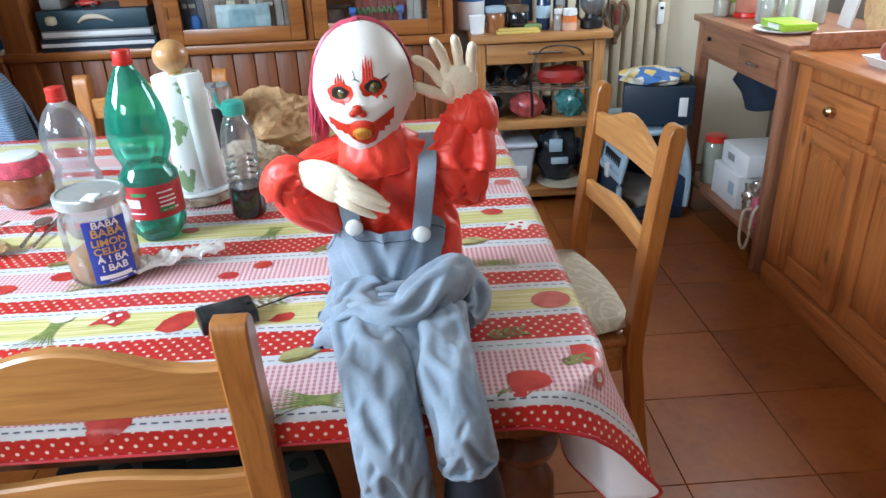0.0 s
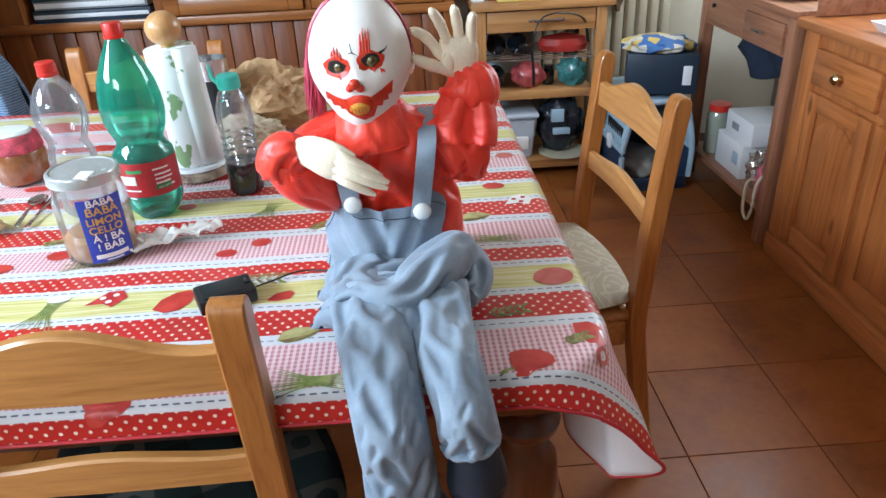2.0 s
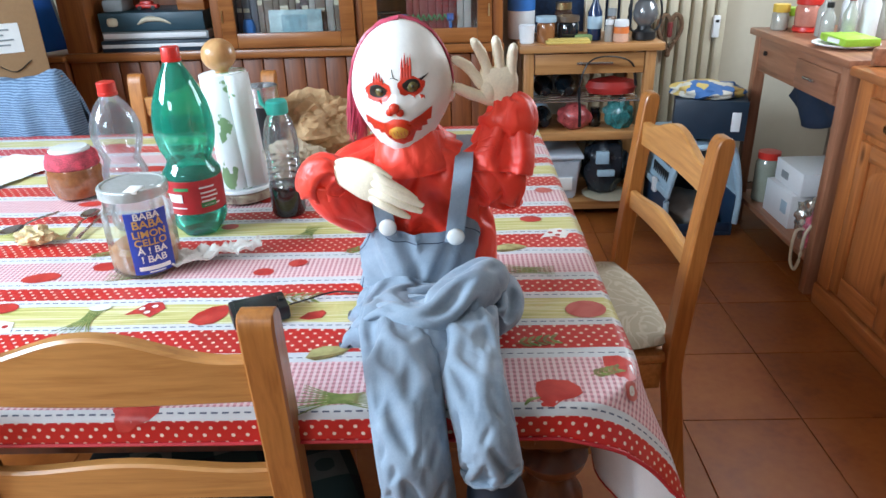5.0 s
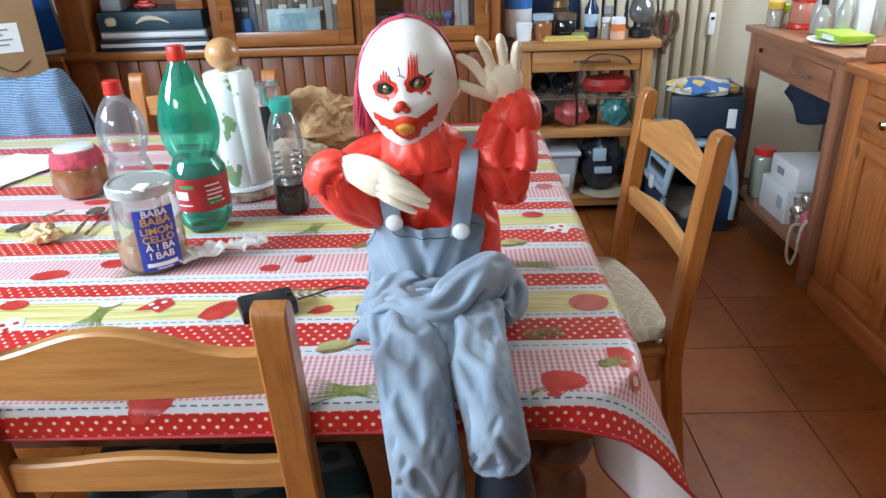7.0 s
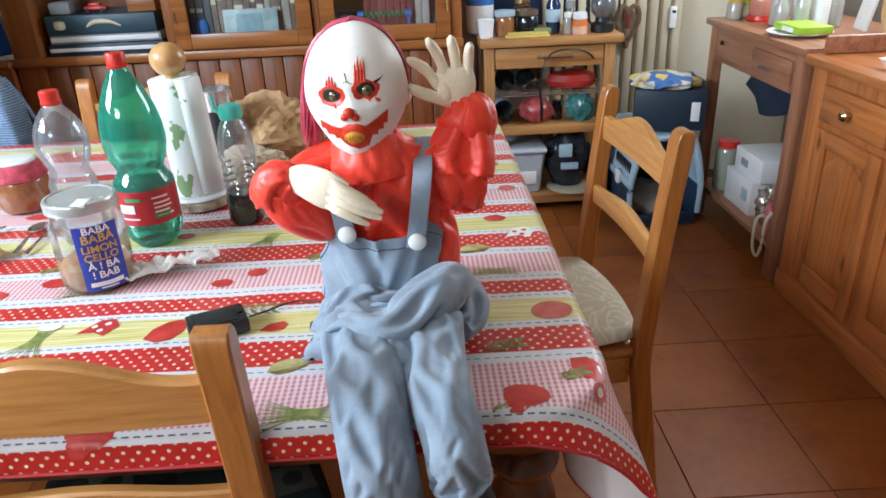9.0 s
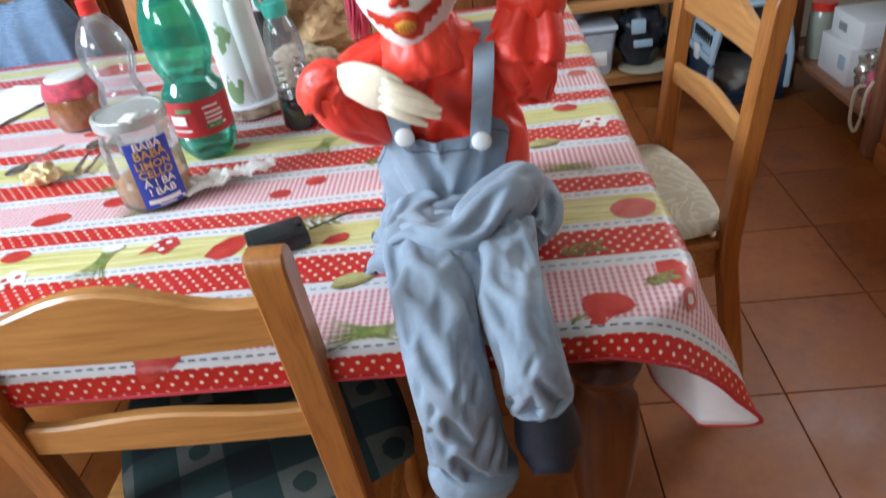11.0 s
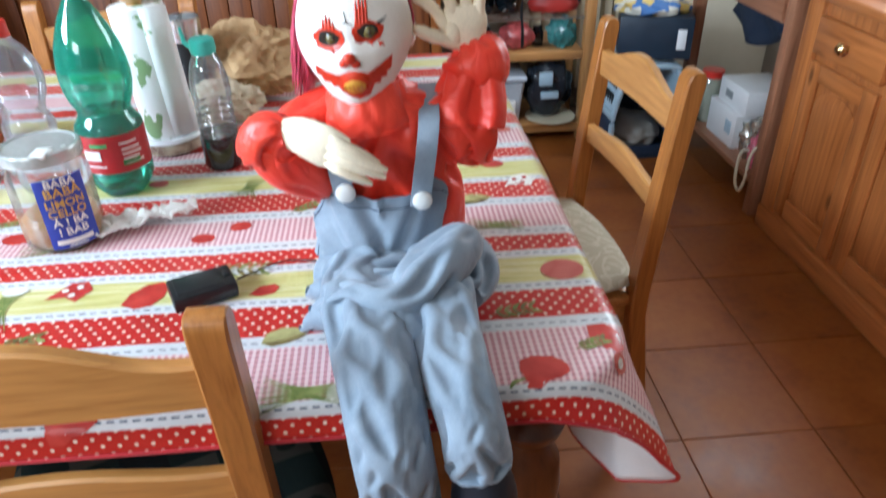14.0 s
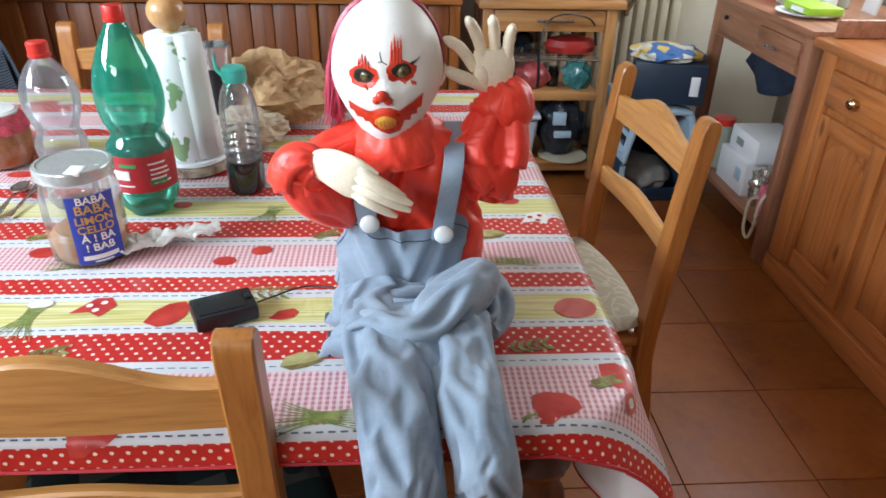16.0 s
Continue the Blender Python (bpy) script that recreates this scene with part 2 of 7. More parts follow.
def cloth_mat():
    """Wipe-clean kitchen cloth: stripes run along u, the woven sequence along v, both in metres."""
    m, t, b = nodes_of("striped_oilcloth")
    uv = t.nodes.new("ShaderNodeUVMap")
    uv.uv_map = "sheet"
    wob = node(t, "ShaderNodeTexNoise", Scale=9.0, Detail=2.0)
    t.links.new(uv.outputs[0], wob.inputs["Vector"])
    sp = t.nodes.new("ShaderNodeSeparateXYZ")
    t.links.new(uv.outputs[0], sp.inputs[0])
    u = sp.outputs[0]
    v = calc(t, 'ADD', sp.outputs[1], calc(t, 'MULTIPLY', calc(t, 'SUBTRACT', wob.outputs[0], 0.5), 0.004))
    p = calc(t, 'FRACT', calc(t, 'DIVIDE', calc(t, 'ADD', v, 4.046), 0.326))
    far = calc(t, 'GREATER_THAN', v, -0.786)
    near = calc(t, 'SUBTRACT', 1.0, far)
    red = calc(t, 'MAXIMUM', calc(t, 'MULTIPLY', far, bands(t, p, [(0, 0.187), (0.495, 0.62)])), calc(t, 'MULTIPLY', near, bands(t, v, [(-2, -0.923)])))
    ging = calc(t, 'MAXIMUM', calc(t, 'MULTIPLY', far, bands(t, p, [(0.70, 0.92)])), calc(t, 'MULTIPLY', near, bands(t, v, [(-0.905, -0.81)])))
    green = calc(t, 'MULTIPLY', far, bands(t, p, [(0.245, 0.432)]))
    dash = calc(t, 'MAXIMUM', calc(t, 'MULTIPLY', far, bands(t, p, [(0.216, 0.223), (0.463, 0.47), (0.655, 0.662), (0.957, 0.964)])), calc(t, 'MULTIPLY', near, bands(t, v, [(-0.9145, -0.9123), (-0.800, -0.798)])))
    dash = calc(t, 'MULTIPLY', dash, calc(t, 'LESS_THAN', calc(t, 'FRACT', calc(t, 'DIVIDE', u, 0.0135)), 0.62))

    def dots(ou, ov):
        du = calc(t, 'SUBTRACT', calc(t, 'FRACT', calc(t, 'ADD', calc(t, 'DIVIDE', u, 0.0175), ou)), 0.5)
        dv = calc(t, 'SUBTRACT', calc(t, 'FRACT', calc(t, 'ADD', calc(t, 'DIVIDE', v, 0.0205), ov)), 0.5)
        r2 = calc(t, 'ADD', calc(t, 'MULTIPLY', calc(t, 'MULTIPLY', du, du), 0.000306), calc(t, 'MULTIPLY', calc(t, 'MULTIPLY', dv, dv), 0.00042))
        return calc(t, 'LESS_THAN', r2, 0.0000062)

    dot = calc(t, 'MAXIMUM', dots(0, 0), dots(0.5, 0.5))
    su = calc(t, 'LESS_THAN', calc(t, 'FRACT', calc(t, 'DIVIDE', u, 0.0082)), 0.5)
    sv = calc(t, 'LESS_THAN', calc(t, 'FRACT', calc(t, 'DIVIDE', v, 0.0088)), 0.5)
    gcol = mixc(t, calc(t, 'MULTIPLY', su, 0.75), (0.80, 0.62, 0.62), (0.70, 0.27, 0.30))
    gcol = mixc(t, calc(t, 'MULTIPLY', sv, 0.35), gcol, (0.78, 0.40, 0.42))
    gcol = mixc(t, calc(t, 'MULTIPLY', calc(t, 'MULTIPLY', su, sv), 0.6), gcol, (0.30, 0.10, 0.14))
    rcol = mixc(t, dot, (0.56, 0.022, 0.018), (0.82, 0.66, 0.55))
    st = node(t, "ShaderNodeTexNoise", Scale=1.0, Detail=4.0)
    cv = t.nodes.new("ShaderNodeCombineXYZ")
    t.links.new(calc(t, 'MULTIPLY', u, 5.0), cv.inputs[0])
    t.links.new(calc(t, 'MULTIPLY', v, 190.0), cv.inputs[1])
    t.links.new(cv.outputs[0], st.inputs["Vector"])
    grcol = ramp(t, st.outputs[0], [(0.32, (0.46, 0.42, 0.10)), (0.52, (0.66, 0.60, 0.25)), (0.68, (0.78, 0.74, 0.5))])
    col = mixc(t, dash, (0.65, 0.66, 0.675), (0.10, 0.12, 0.18))
    col = mixc(t, green, col, grcol)
    col = mixc(t, ging, col, gcol)
    col = mixc(t, red, col, rcol)
    # the hem is bound in red
    t.links.new(col, b.inputs["Base Color"])
    b.inputs["Roughness"].default_value = 0.38
    b.inputs["Coat Weight"].default_value = 0.15
    wv = node(t, "ShaderNodeTexNoise", Scale=11.0, Detail=4.0, Distortion=0.8)
    t.links.new(uv.outputs[0], wv.inputs["Vector"])
    bump(t, b, wv.outputs[0], 0.38, 0.012)
    return m


OILCLOTH = cloth_mat()
CLOTH_BACK = plain("oilcloth_back", (0.86, 0.87, 0.89), 0.6, vary=0.04, scale=40, bumps=0.2)


# ---- shapes ----
def part(name, bm, material, parent=None, label="", angle=35):
    me = bpy.data.meshes.new(name)
    bmesh.ops.recalc_face_normals(bm, faces=bm.faces)
    bm.to_mesh(me)
    bm.free()
    mats = material if isinstance(material, (list, tuple)) else [material]
    for q in mats:
        me.materials.append(q)
    me.polygons.foreach_set("use_smooth", [True] * len(me.polygons))
    me.set_sharp_from_angle(angle=radians(angle))
    ob = new(name, me)
    if parent is not None:
        ob.parent = parent
    if label:
        ob["label"] = label
    return ob


def thing(name, m, label, category, group="", kind=""):
    ob = new(name)
    ob.matrix_world = m
    ob.empty_display_size = 0.05
    return tagged(ob, label, category, group, kind)


def box(bm, lo, hi, bevel=0.004, m=None, mat=0):
    """A box between two corners with rounded edges."""
    lo, hi = Vector(lo), Vector(hi)
    c, s = (lo + hi) / 2, hi - lo
    r = bmesh.ops.create_cube(bm, size=1.0)
    bmesh.ops.transform(bm, matrix=Matrix.Translation(c) @ Matrix.Diagonal((*s, 1)), verts=r["verts"])
    verts = r["verts"]
    if bevel:
        edges = list({e for v in verts for e in v.link_edges})
        out = bmesh.ops.bevel(bm, geom=edges, offset=min(bevel, 0.45 * min(abs(x) for x in s)), segments=2, profile=0.5, affect='EDGES')
        verts = list({v for f in out["faces"] for v in f.verts} | {v for v in verts if v.is_valid})
    faces = {f for v in verts for f in v.link_faces}
    for f in faces:
        f.material_index = mat
    if m is not None:
        bmesh.ops.transform(bm, matrix=m, verts=verts)
    return verts


def boxes(*spans, bevel=0.004):
    bm = bmesh.new()
    for lo, hi in spans:
        box(bm, lo, hi, bevel)
    return bm


def rings(bm, loops, close=True, cap=True, mat=0):
    """Skin a list of loops of points."""
    vs = [[bm.verts.new(p) for p in lp] for lp in loops]
    n = len(vs[0])
    fs = []
    for a, b in zip(vs, vs[1:]):
        for i in range(n if close else n - 1):
            j = (i + 1) % n
            fs.append(bm.faces.new((a[i], a[j], b[j], b[i])))
    if cap and close:
        fs.append(bm.faces.new(vs[0][::-1]))
        fs.append(bm.faces.new(vs[-1]))
    for f in fs:
        f.material_index = mat
    return vs


def lathe(bm, profile, n=28, at=(0, 0, 0), cap=True, wave=None, mat=0):
    """Turn (radius, height) pairs round the z axis; wave(angle, height) may vary the radius."""
    lp = []
    for r, z in profile:
        lp.append([(at[0] + max(r, 1e-4) * (wave(2 * math_pi * i / n, z) if wave else 1) * c, at[1] + max(r, 1e-4) * (wave(2 * math_pi * i / n, z) if wave else 1) * s, at[2] + z)
                   for i in range(n) for c, s in [(np.cos(2 * math_pi * i / n), np.sin(2 * math_pi * i / n))]])
    return rings(bm, lp, True, cap, mat)


math_pi = 3.14159265358979


def tube(bm, pts, radii, n=10, cap=True, mat=0, squash=1.0, up=(0, 0, 1)):
    """A round bar of changing radius along points."""
    pts = [Vector(p) for p in pts]
    radii = radii if isinstance(radii, (list, tuple)) else [radii] * len(pts)
    lp = []
    for i, p in enumerate(pts):
        d = (pts[min(i + 1, len(pts) - 1)] - pts[max(i - 1, 0)]).normalized()
        a = Vector(up).cross(d)
        if a.length < 0.05:
            a = Vector((1, 0, 0)).cross(d)
        a.normalize()
        b = d.cross(a)
        lp.append([p + radii[i] * (math.cos(2 * math_pi * k / n) * a + squash * math.sin(2 * math_pi * k / n) * b) for k in range(n)])
    return rings(bm, lp, True, cap, mat)


def spline(pts, n):
    """Points along a smooth curve through pts (Catmull-Rom)."""
    p = [np.array(q, float) for q in pts]
    p = [2 * p[0] - p[1]] + p + [2 * p[-1] - p[-2]]
    out = []
    seg = len(p) - 3
    for k in range(n):
        s = k / (n - 1) * seg
        i = min(int(s), seg - 1)
        u = s - i
        a, b, c, d = p[i:i + 4]
        out.append(tuple(float(w) for w in 0.5 * (2 * b + (c - a) * u + (2 * a - 5 * b + 4 * c - d) * u * u + (3 * b - a - 3 * c + d) * u ** 3)))
    return out


# ---- room ----
X0, X1, Y0, Y1, ZC = -3.2, 1.3, -3.2, 1.98, 2.7


def room():
    fl = thing("floor", pose(0, 0, 0), "terracotta square tiled kitchen floor with dark grout lines", "floor", kind="structure")
    part("grout_bed", boxes(((X0, Y0, -0.08), (X1, Y1, -0.004)), bevel=0), GROUT, fl)
    # walls with openings left free; all but the north are unseen and darkened
    def wall(name, spans, label):
        w = part(name, boxes(*spans, bevel=0), WALL if name == "wall_north" else WALL_LOW_BOUNCE)
        tagged(w, label, "wall", kind="structure")
    wall("wall_north", [((X0 - 0.2, Y1, 0), (X1 + 0.2, Y1 + 0.2, ZC))], "cream painted plaster wall behind the radiator")
    wall("wall_south", [((X0 - 0.2, Y0 - 0.2, 0), (-2.8, Y0, ZC)), ((-1.6, Y0 - 0.2, 0), (X1 + 0.2, Y0, ZC)), ((-2.8, Y0 - 0.2, 2.25), (-1.6, Y0, ZC)), ((-2.8, Y0 - 0.2, 0), (-1.6, Y0, 1.0))], "unseen plaster wall with an opening, darkened to cut bounce light")
    wall("wall_west", [((X0 - 0.2, Y0, 0), (X0, -2.2, ZC)), ((X0 - 0.2, -0.7, 0), (X0, Y1, ZC)), ((X0 - 0.2, -2.2, 0), (X0, -0.7, 1.0)), ((X0 - 0.2, -2.2, 2.42), (X0, -0.7, ZC))], "unseen plaster wall with an opening, darkened to cut bounce light")
    # the east opening is made up to go with the right fill lamp
    wall("wall_east", [((X1, Y0, 0), (X1 + 0.2, 0.35, ZC)), ((X1, 1.45, 0), (X1 + 0.2, Y1, ZC)), ((X1, 0.35, 0), (X1 + 0.2, 1.45, 1.25)), ((X1, 0.35, 2.25), (X1 + 0.2, 1.45, ZC))], "unseen plaster wall with an opening, darkened to cut bounce light")
    tagged(part("ceiling", boxes(((X0 - 0.2, Y0 - 0.2, ZC), (X1 + 0.2, Y1 + 0.2, ZC + 0.2)), bevel=0), CEIL), "unseen plain ceiling, its white lowered to cut bounce light", "ceiling", kind="structure")
    return fl


FLOOR = room()


def radiator():
    th = thing("radiator", pose(0.335, 1.93, 0.12), "cream enamelled ribbed column radiator on the wall", "radiator")
    n = 12
    for i in range(n):
        bm = bmesh.new()
        x = (i - (n - 1) / 2) * 0.057
        box(bm, (x - 0.021, -0.045, 0.0), (x + 0.021, 0.03, 0.86), 0.012)
        box(bm, (x - 0.027, -0.02, 0.03), (x + 0.027, 0.01, 0.83), 0.004)
        part("rib", bm, RADI, th)
    bm = bmesh.new()
    tube(bm, [(-0.34, 0, 0.05), (0.36, 0, 0.05)], 0.02, 12)
    part("lower_pipe", bm, RADI, th)
    mt = thing("heat_meter", pose(0.621, 1.884, 0.765), "small white plastic heat meter clipped on the radiator", "meter")
    bm = boxes(((-0.016, -0.018, 0), (0.016, 0.004, 0.10)), bevel=0.005)
    part("case", bm, WHITE, mt)
    part("display", boxes(((-0.008, -0.021, 0.07), (0.008, -0.017, 0.082)), bevel=0.001), BLACK, mt)


radiator()


# ---- chairs ----
def chair(m, label, group, cushion=None, name="dining_chair"):
    """Country pine chair; the seat points along local +y, the back stands at y = 0."""
    th = thing(name, m, label, "chair", group)
    W = 0.1945

    def back_y(z):
        return 0.0 if z < 0.45 else -0.045 * ((z - 0.45) / 0.463) ** 1.2

    for s in (-1, 1):
        lp = []
        for z, kw, kd in ((0.0, 1, 1), (0.2, 1, 1), (0.40, 1, 1), (0.46, 1, 1), (0.55, 1, 1), (0.65, 1, 1), (0.75, 1, 1), (0.85, 1, 1), (0.890, 1, 1), (0.901, 1, 0.93), (0.909, 0.99, 0.78), (0.914, 0.96, 0.55), (0.916, 0.88, 0.30)):
            y = back_y(z) - (0.055 * (0.4 - z) / 0.4 if z < 0.4 else 0)
            w, d, r = 0.0205 * kw, 0.018 * kd, 0.003 * kd
            x = s * W
            lp.append([(x + sx * (w - (0 if q else r)), y + sy * (d - (r if q else 0)), z) for sx, sy, q in
                       ((-1, -1, 0), (1, -1, 0), (1, -1, 1), (1, 1, 1), (1, 1, 0), (-1, 1, 0), (-1, 1, 1), (-1, -1, 1))])
        bm = bmesh.new()
        rings(bm, lp)
        part("post", bm, PINE, th, angle=30)
        bm = bmesh.new()
        lathe(bm, [(0.017, 0), (0.019, 0.02), (0.018, 0.2), (0.022, 0.34), (0.022, 0.43)], 12, at=(s * 0.185, 0.37, 0))
        part("leg", bm, PINE, th)

    def rail(name, z0, z1, rise, thick):
        lp = []
        n = 25
        for i in range(n):
            u = i / (n - 1) * 2 - 1
            x = u * (W - 0.02)
            up = z1 + rise * (0.5 + 0.5 * np.cos(math_pi * min(1, abs(u) / 0.9)))
            dn = z0 + (rise * 0.25 * (1 - u * u) if name == "back_slat" else 0)
            zc = (up + dn) / 2
            yb = back_y(zc) - 0.005 * (1 - u * u)
            k = 0.0035
            lp.append([(x, yb - thick + k, up), (x, yb - thick, up - k), (x, yb - thick, dn + k), (x, yb - thick + k, dn),
                       (x, yb + thick - k, dn), (x, yb + thick, dn + k), (x, yb + thick, up - k), (x, yb + thick - k, up)])
        bm = bmesh.new()
        rings(bm, lp)
        part(name, bm, PINE_X, th, angle=40)

    rail("top_rail", 0.793, 0.850, 0.036, 0.010)
    rail("back_slat", 0.634, 0.680, 0.014, 0.009)
    bm = boxes(((-0.20, -0.005, 0.425), (0.20, 0.40, 0.45)), bevel=0.010)
    part("seat", bm, PINE_X, th)
    part("apron", boxes(((-0.17, 0.36, 0.37), (0.17, 0.378, 0.424)), bevel=0.003), PINE_X, th)
    for s in (-1, 1):
        part("side_rail", boxes(((s * 0.185 - 0.009, 0.02, 0.36), (s * 0.185 + 0.009, 0.36, 0.424)), bevel=0.003), PINE_X, th)
        bm = bmesh.new()
        tube(bm, [(s * 0.188, -0.01, 0.2), (s * 0.185, 0.36, 0.2)], 0.011, 10)
        part("stretcher", bm, PINE, th)
    bm = bmesh.new()
    tube(bm, [(-0.187, 0.19, 0.2), (0.187, 0.19, 0.2)], 0.011, 10)
    part("stretcher", bm, PINE, th)
    return th


def cushion(m, name, material, label):
    """A soft square seat pad with rounded corners and a puffy top."""
    th = thing(name, m, label, "cushion")
    bm = bmesh.new()
    n = 22
    grid = {}
    for side in (1, -1):
        for i in range(n + 1):
            for j in range(n + 1):
                u, v = i / n * 2 - 1, j / n * 2 - 1
                ex = max(abs(u), abs(v))
                k = 1 - 0.13 * (u * u * v * v)
                h = 0.020 * (1 - ex ** 6) ** 0.5
                wob = 0.003 * noise.noise((u * 2.3, v * 2.3, 5 + side))
                if ex == 1 and side == -1:
                    grid[side, i, j] = grid[1, i, j]
                    continue
                grid[side, i, j] = bm.verts.new((u * 0.215 * k, 0.185 + v * 0.215 * k, 0.022 + side * (h + wob * (ex < 1))))
    for side in (1, -1):
        for i in range(n):
            for j in range(n):
                q = [grid[side, i, j], grid[side, i + 1, j], grid[side, i + 1, j + 1], grid[side, i, j + 1]]
                bm.faces.new(q if side == 1 else q[::-1])
    part("pad", bm, material, th, angle=80)
    return th


def check_mat():
    m, t, b = nodes_of("green_checked_cotton")
    co = coords(t)
    sp = t.nodes.new("ShaderNodeSeparateXYZ")
    t.links.new(co, sp.inputs[0])
    su = calc(t, 'LESS_THAN', calc(t, 'FRACT', calc(t, 'DIVIDE', sp.outputs[0], 0.13)), 0.5)
    sv = calc(t, 'LESS_THAN', calc(t, 'FRACT', calc(t, 'DIVIDE', calc(t, 'ADD', sp.outputs[1], 0.02), 0.13)), 0.5)
    both = calc(t, 'ADD', su, sv)
    n = node(t, "ShaderNodeTexNoise", Scale=70.0, Detail=4.0)
    t.links.new(co, n.inputs["Vector"])
    # all check tones are lowered: shade under the table is in the colour
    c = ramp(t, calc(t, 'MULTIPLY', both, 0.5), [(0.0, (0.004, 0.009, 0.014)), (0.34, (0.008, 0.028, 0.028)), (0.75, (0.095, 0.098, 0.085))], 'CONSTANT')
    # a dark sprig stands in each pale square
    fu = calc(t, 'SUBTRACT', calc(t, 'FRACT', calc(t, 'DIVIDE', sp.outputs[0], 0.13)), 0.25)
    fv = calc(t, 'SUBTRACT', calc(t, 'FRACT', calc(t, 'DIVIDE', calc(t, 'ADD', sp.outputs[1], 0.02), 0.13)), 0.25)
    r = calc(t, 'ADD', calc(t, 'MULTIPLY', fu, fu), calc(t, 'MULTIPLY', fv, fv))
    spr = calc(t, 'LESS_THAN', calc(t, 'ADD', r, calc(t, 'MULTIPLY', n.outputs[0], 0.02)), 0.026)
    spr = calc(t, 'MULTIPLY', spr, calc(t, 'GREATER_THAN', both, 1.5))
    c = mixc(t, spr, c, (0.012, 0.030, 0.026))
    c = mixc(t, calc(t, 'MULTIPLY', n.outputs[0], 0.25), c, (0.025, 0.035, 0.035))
    t.links.new(c, b.inputs["Base Color"])
    b.inputs["Roughness"].default_value = 0.9
    bump(t, b, n.outputs[0], 0.4, 0.002)
    return m


def damask_mat():
    m, t, b = nodes_of("cream_damask")
    co = coords(t)
    w = node(t, "ShaderNodeTexNoise", Scale=13.0, Detail=1.0, Distortion=2.2)
    t.links.new(co, w.inputs["Vector"])
    n = node(t, "ShaderNodeTexNoise", Scale=160.0, Detail=2.0)
    t.links.new(co, n.inputs["Vector"])
    pat = ramp(t, w.outputs[0], [(0.46, (0, 0, 0)), (0.49, (1, 1, 1)), (0.53, (1, 1, 1)), (0.56, (0, 0, 0))])
    c = mixc(t, pat, (0.42, 0.37, 0.27), (0.52, 0.47, 0.36))
    t.links.new(c, b.inputs["Base Color"])
    b.inputs["Roughness"].default_value = 0.75
    bump(t, b, n.outputs[0], 0.3, 0.001)
    return m


CHECK, DAMASK = check_mat(), damask_mat()
FRONT = pose(-1.027, -0.900, 0)
RIGHT = pose(-0.184, -0.138, 0, 0, 0, 95.0)
chair(FRONT, "honey-varnished pine chair with curved back rails pushed under the table", "chairs round the table")
cushion(FRONT @ pose(0.02, 0.17, 0.45, 0, 0, 24) @ pose(0, -0.185, 0), "seat_cushion", CHECK, "green and white checked cotton cushion, table's shade put into its colours")
chair(RIGHT, "honey-varnished pine chair turned to the table end", "chairs round the table")
cushion(RIGHT @ pose(0, 0.01, 0.45), "seat_cushion", DAMASK, "cream damask seat cushion on the pine chair")
chair(pose(-1.35, 0.42, 0, 0, 0, 180), "honey-varnished pine chair on the far side of the table", "chairs round the table")
chair(pose(-1.98, 0.43, 0, 0, 0, 178), "honey-varnished pine chair with a blue cloth over its back", "chairs round the table")


# ---- table ----
TXL, TXR, TYN, TYF, TZ = -2.25, -0.395, -0.905, 0.385, 0.758


def table():
    th = thing("dining_table", pose(0, 0, 0), "dark brown wooden dining table with thick turned legs under a cloth", "table")
    part("tabletop", boxes(((TXL, TYN + 0.03, TZ - 0.032), (TXR - 0.03, TYF - 0.004, TZ - 0.004)), bevel=0.006), TABLE_W, th)
    for y in (TYN + 0.09, TYF - 0.11):
        part("apron", boxes(((TXL + 0.12, y - 0.011, TZ - 0.135), (TXR - 0.12, y + 0.011, TZ - 0.033)), bevel=0.002), TABLE_W, th)
    for x in (TXL + 0.1, TXR - 0.10):
        part("apron", boxes(((x - 0.011, TYN + 0.14, TZ - 0.135), (x + 0.011, TYF - 0.16, TZ - 0.033)), bevel=0.002), TABLE_W, th)
    for x in (TXL + 0.11, TXR - 0.085):
        for y in (TYN + 0.16, TYF - 0.11):
            bm = bmesh.new()
            box(bm, (x - 0.05, y - 0.05, 0.59), (x + 0.05, y + 0.05, TZ - 0.033), 0.006)
            lathe(bm, [(0.032, 0), (0.044, 0.02), (0.047, 0.06), (0.034, 0.09), (0.028, 0.12), (0.036, 0.2), (0.050, 0.33), (0.056, 0.42), (0.052, 0.47), (0.036, 0.50),
                       (0.034, 0.515), (0.052, 0.535), (0.056, 0.55), (0.050, 0.565), (0.038, 0.575), (0.042, 0.592)], 24, at=(x, y, 0))
            part("leg", bm, TABLE_W, th)


table()
CXR, CYN, CYF = 0.315, 0.050, 0.12      # how far the cloth hangs over each edge
TRC, SRC = 0.105, 0.20                  # rounding of the table's corner and of the sheet's


def overhang(b):
    """The sheet's reach beyond the right edge, with its corner cut round."""
    q = b - (TYN - CYN)
    return CXR if q > SRC else CXR - SRC + (SRC * SRC - (SRC - max(q, 0)) ** 2) ** 0.5


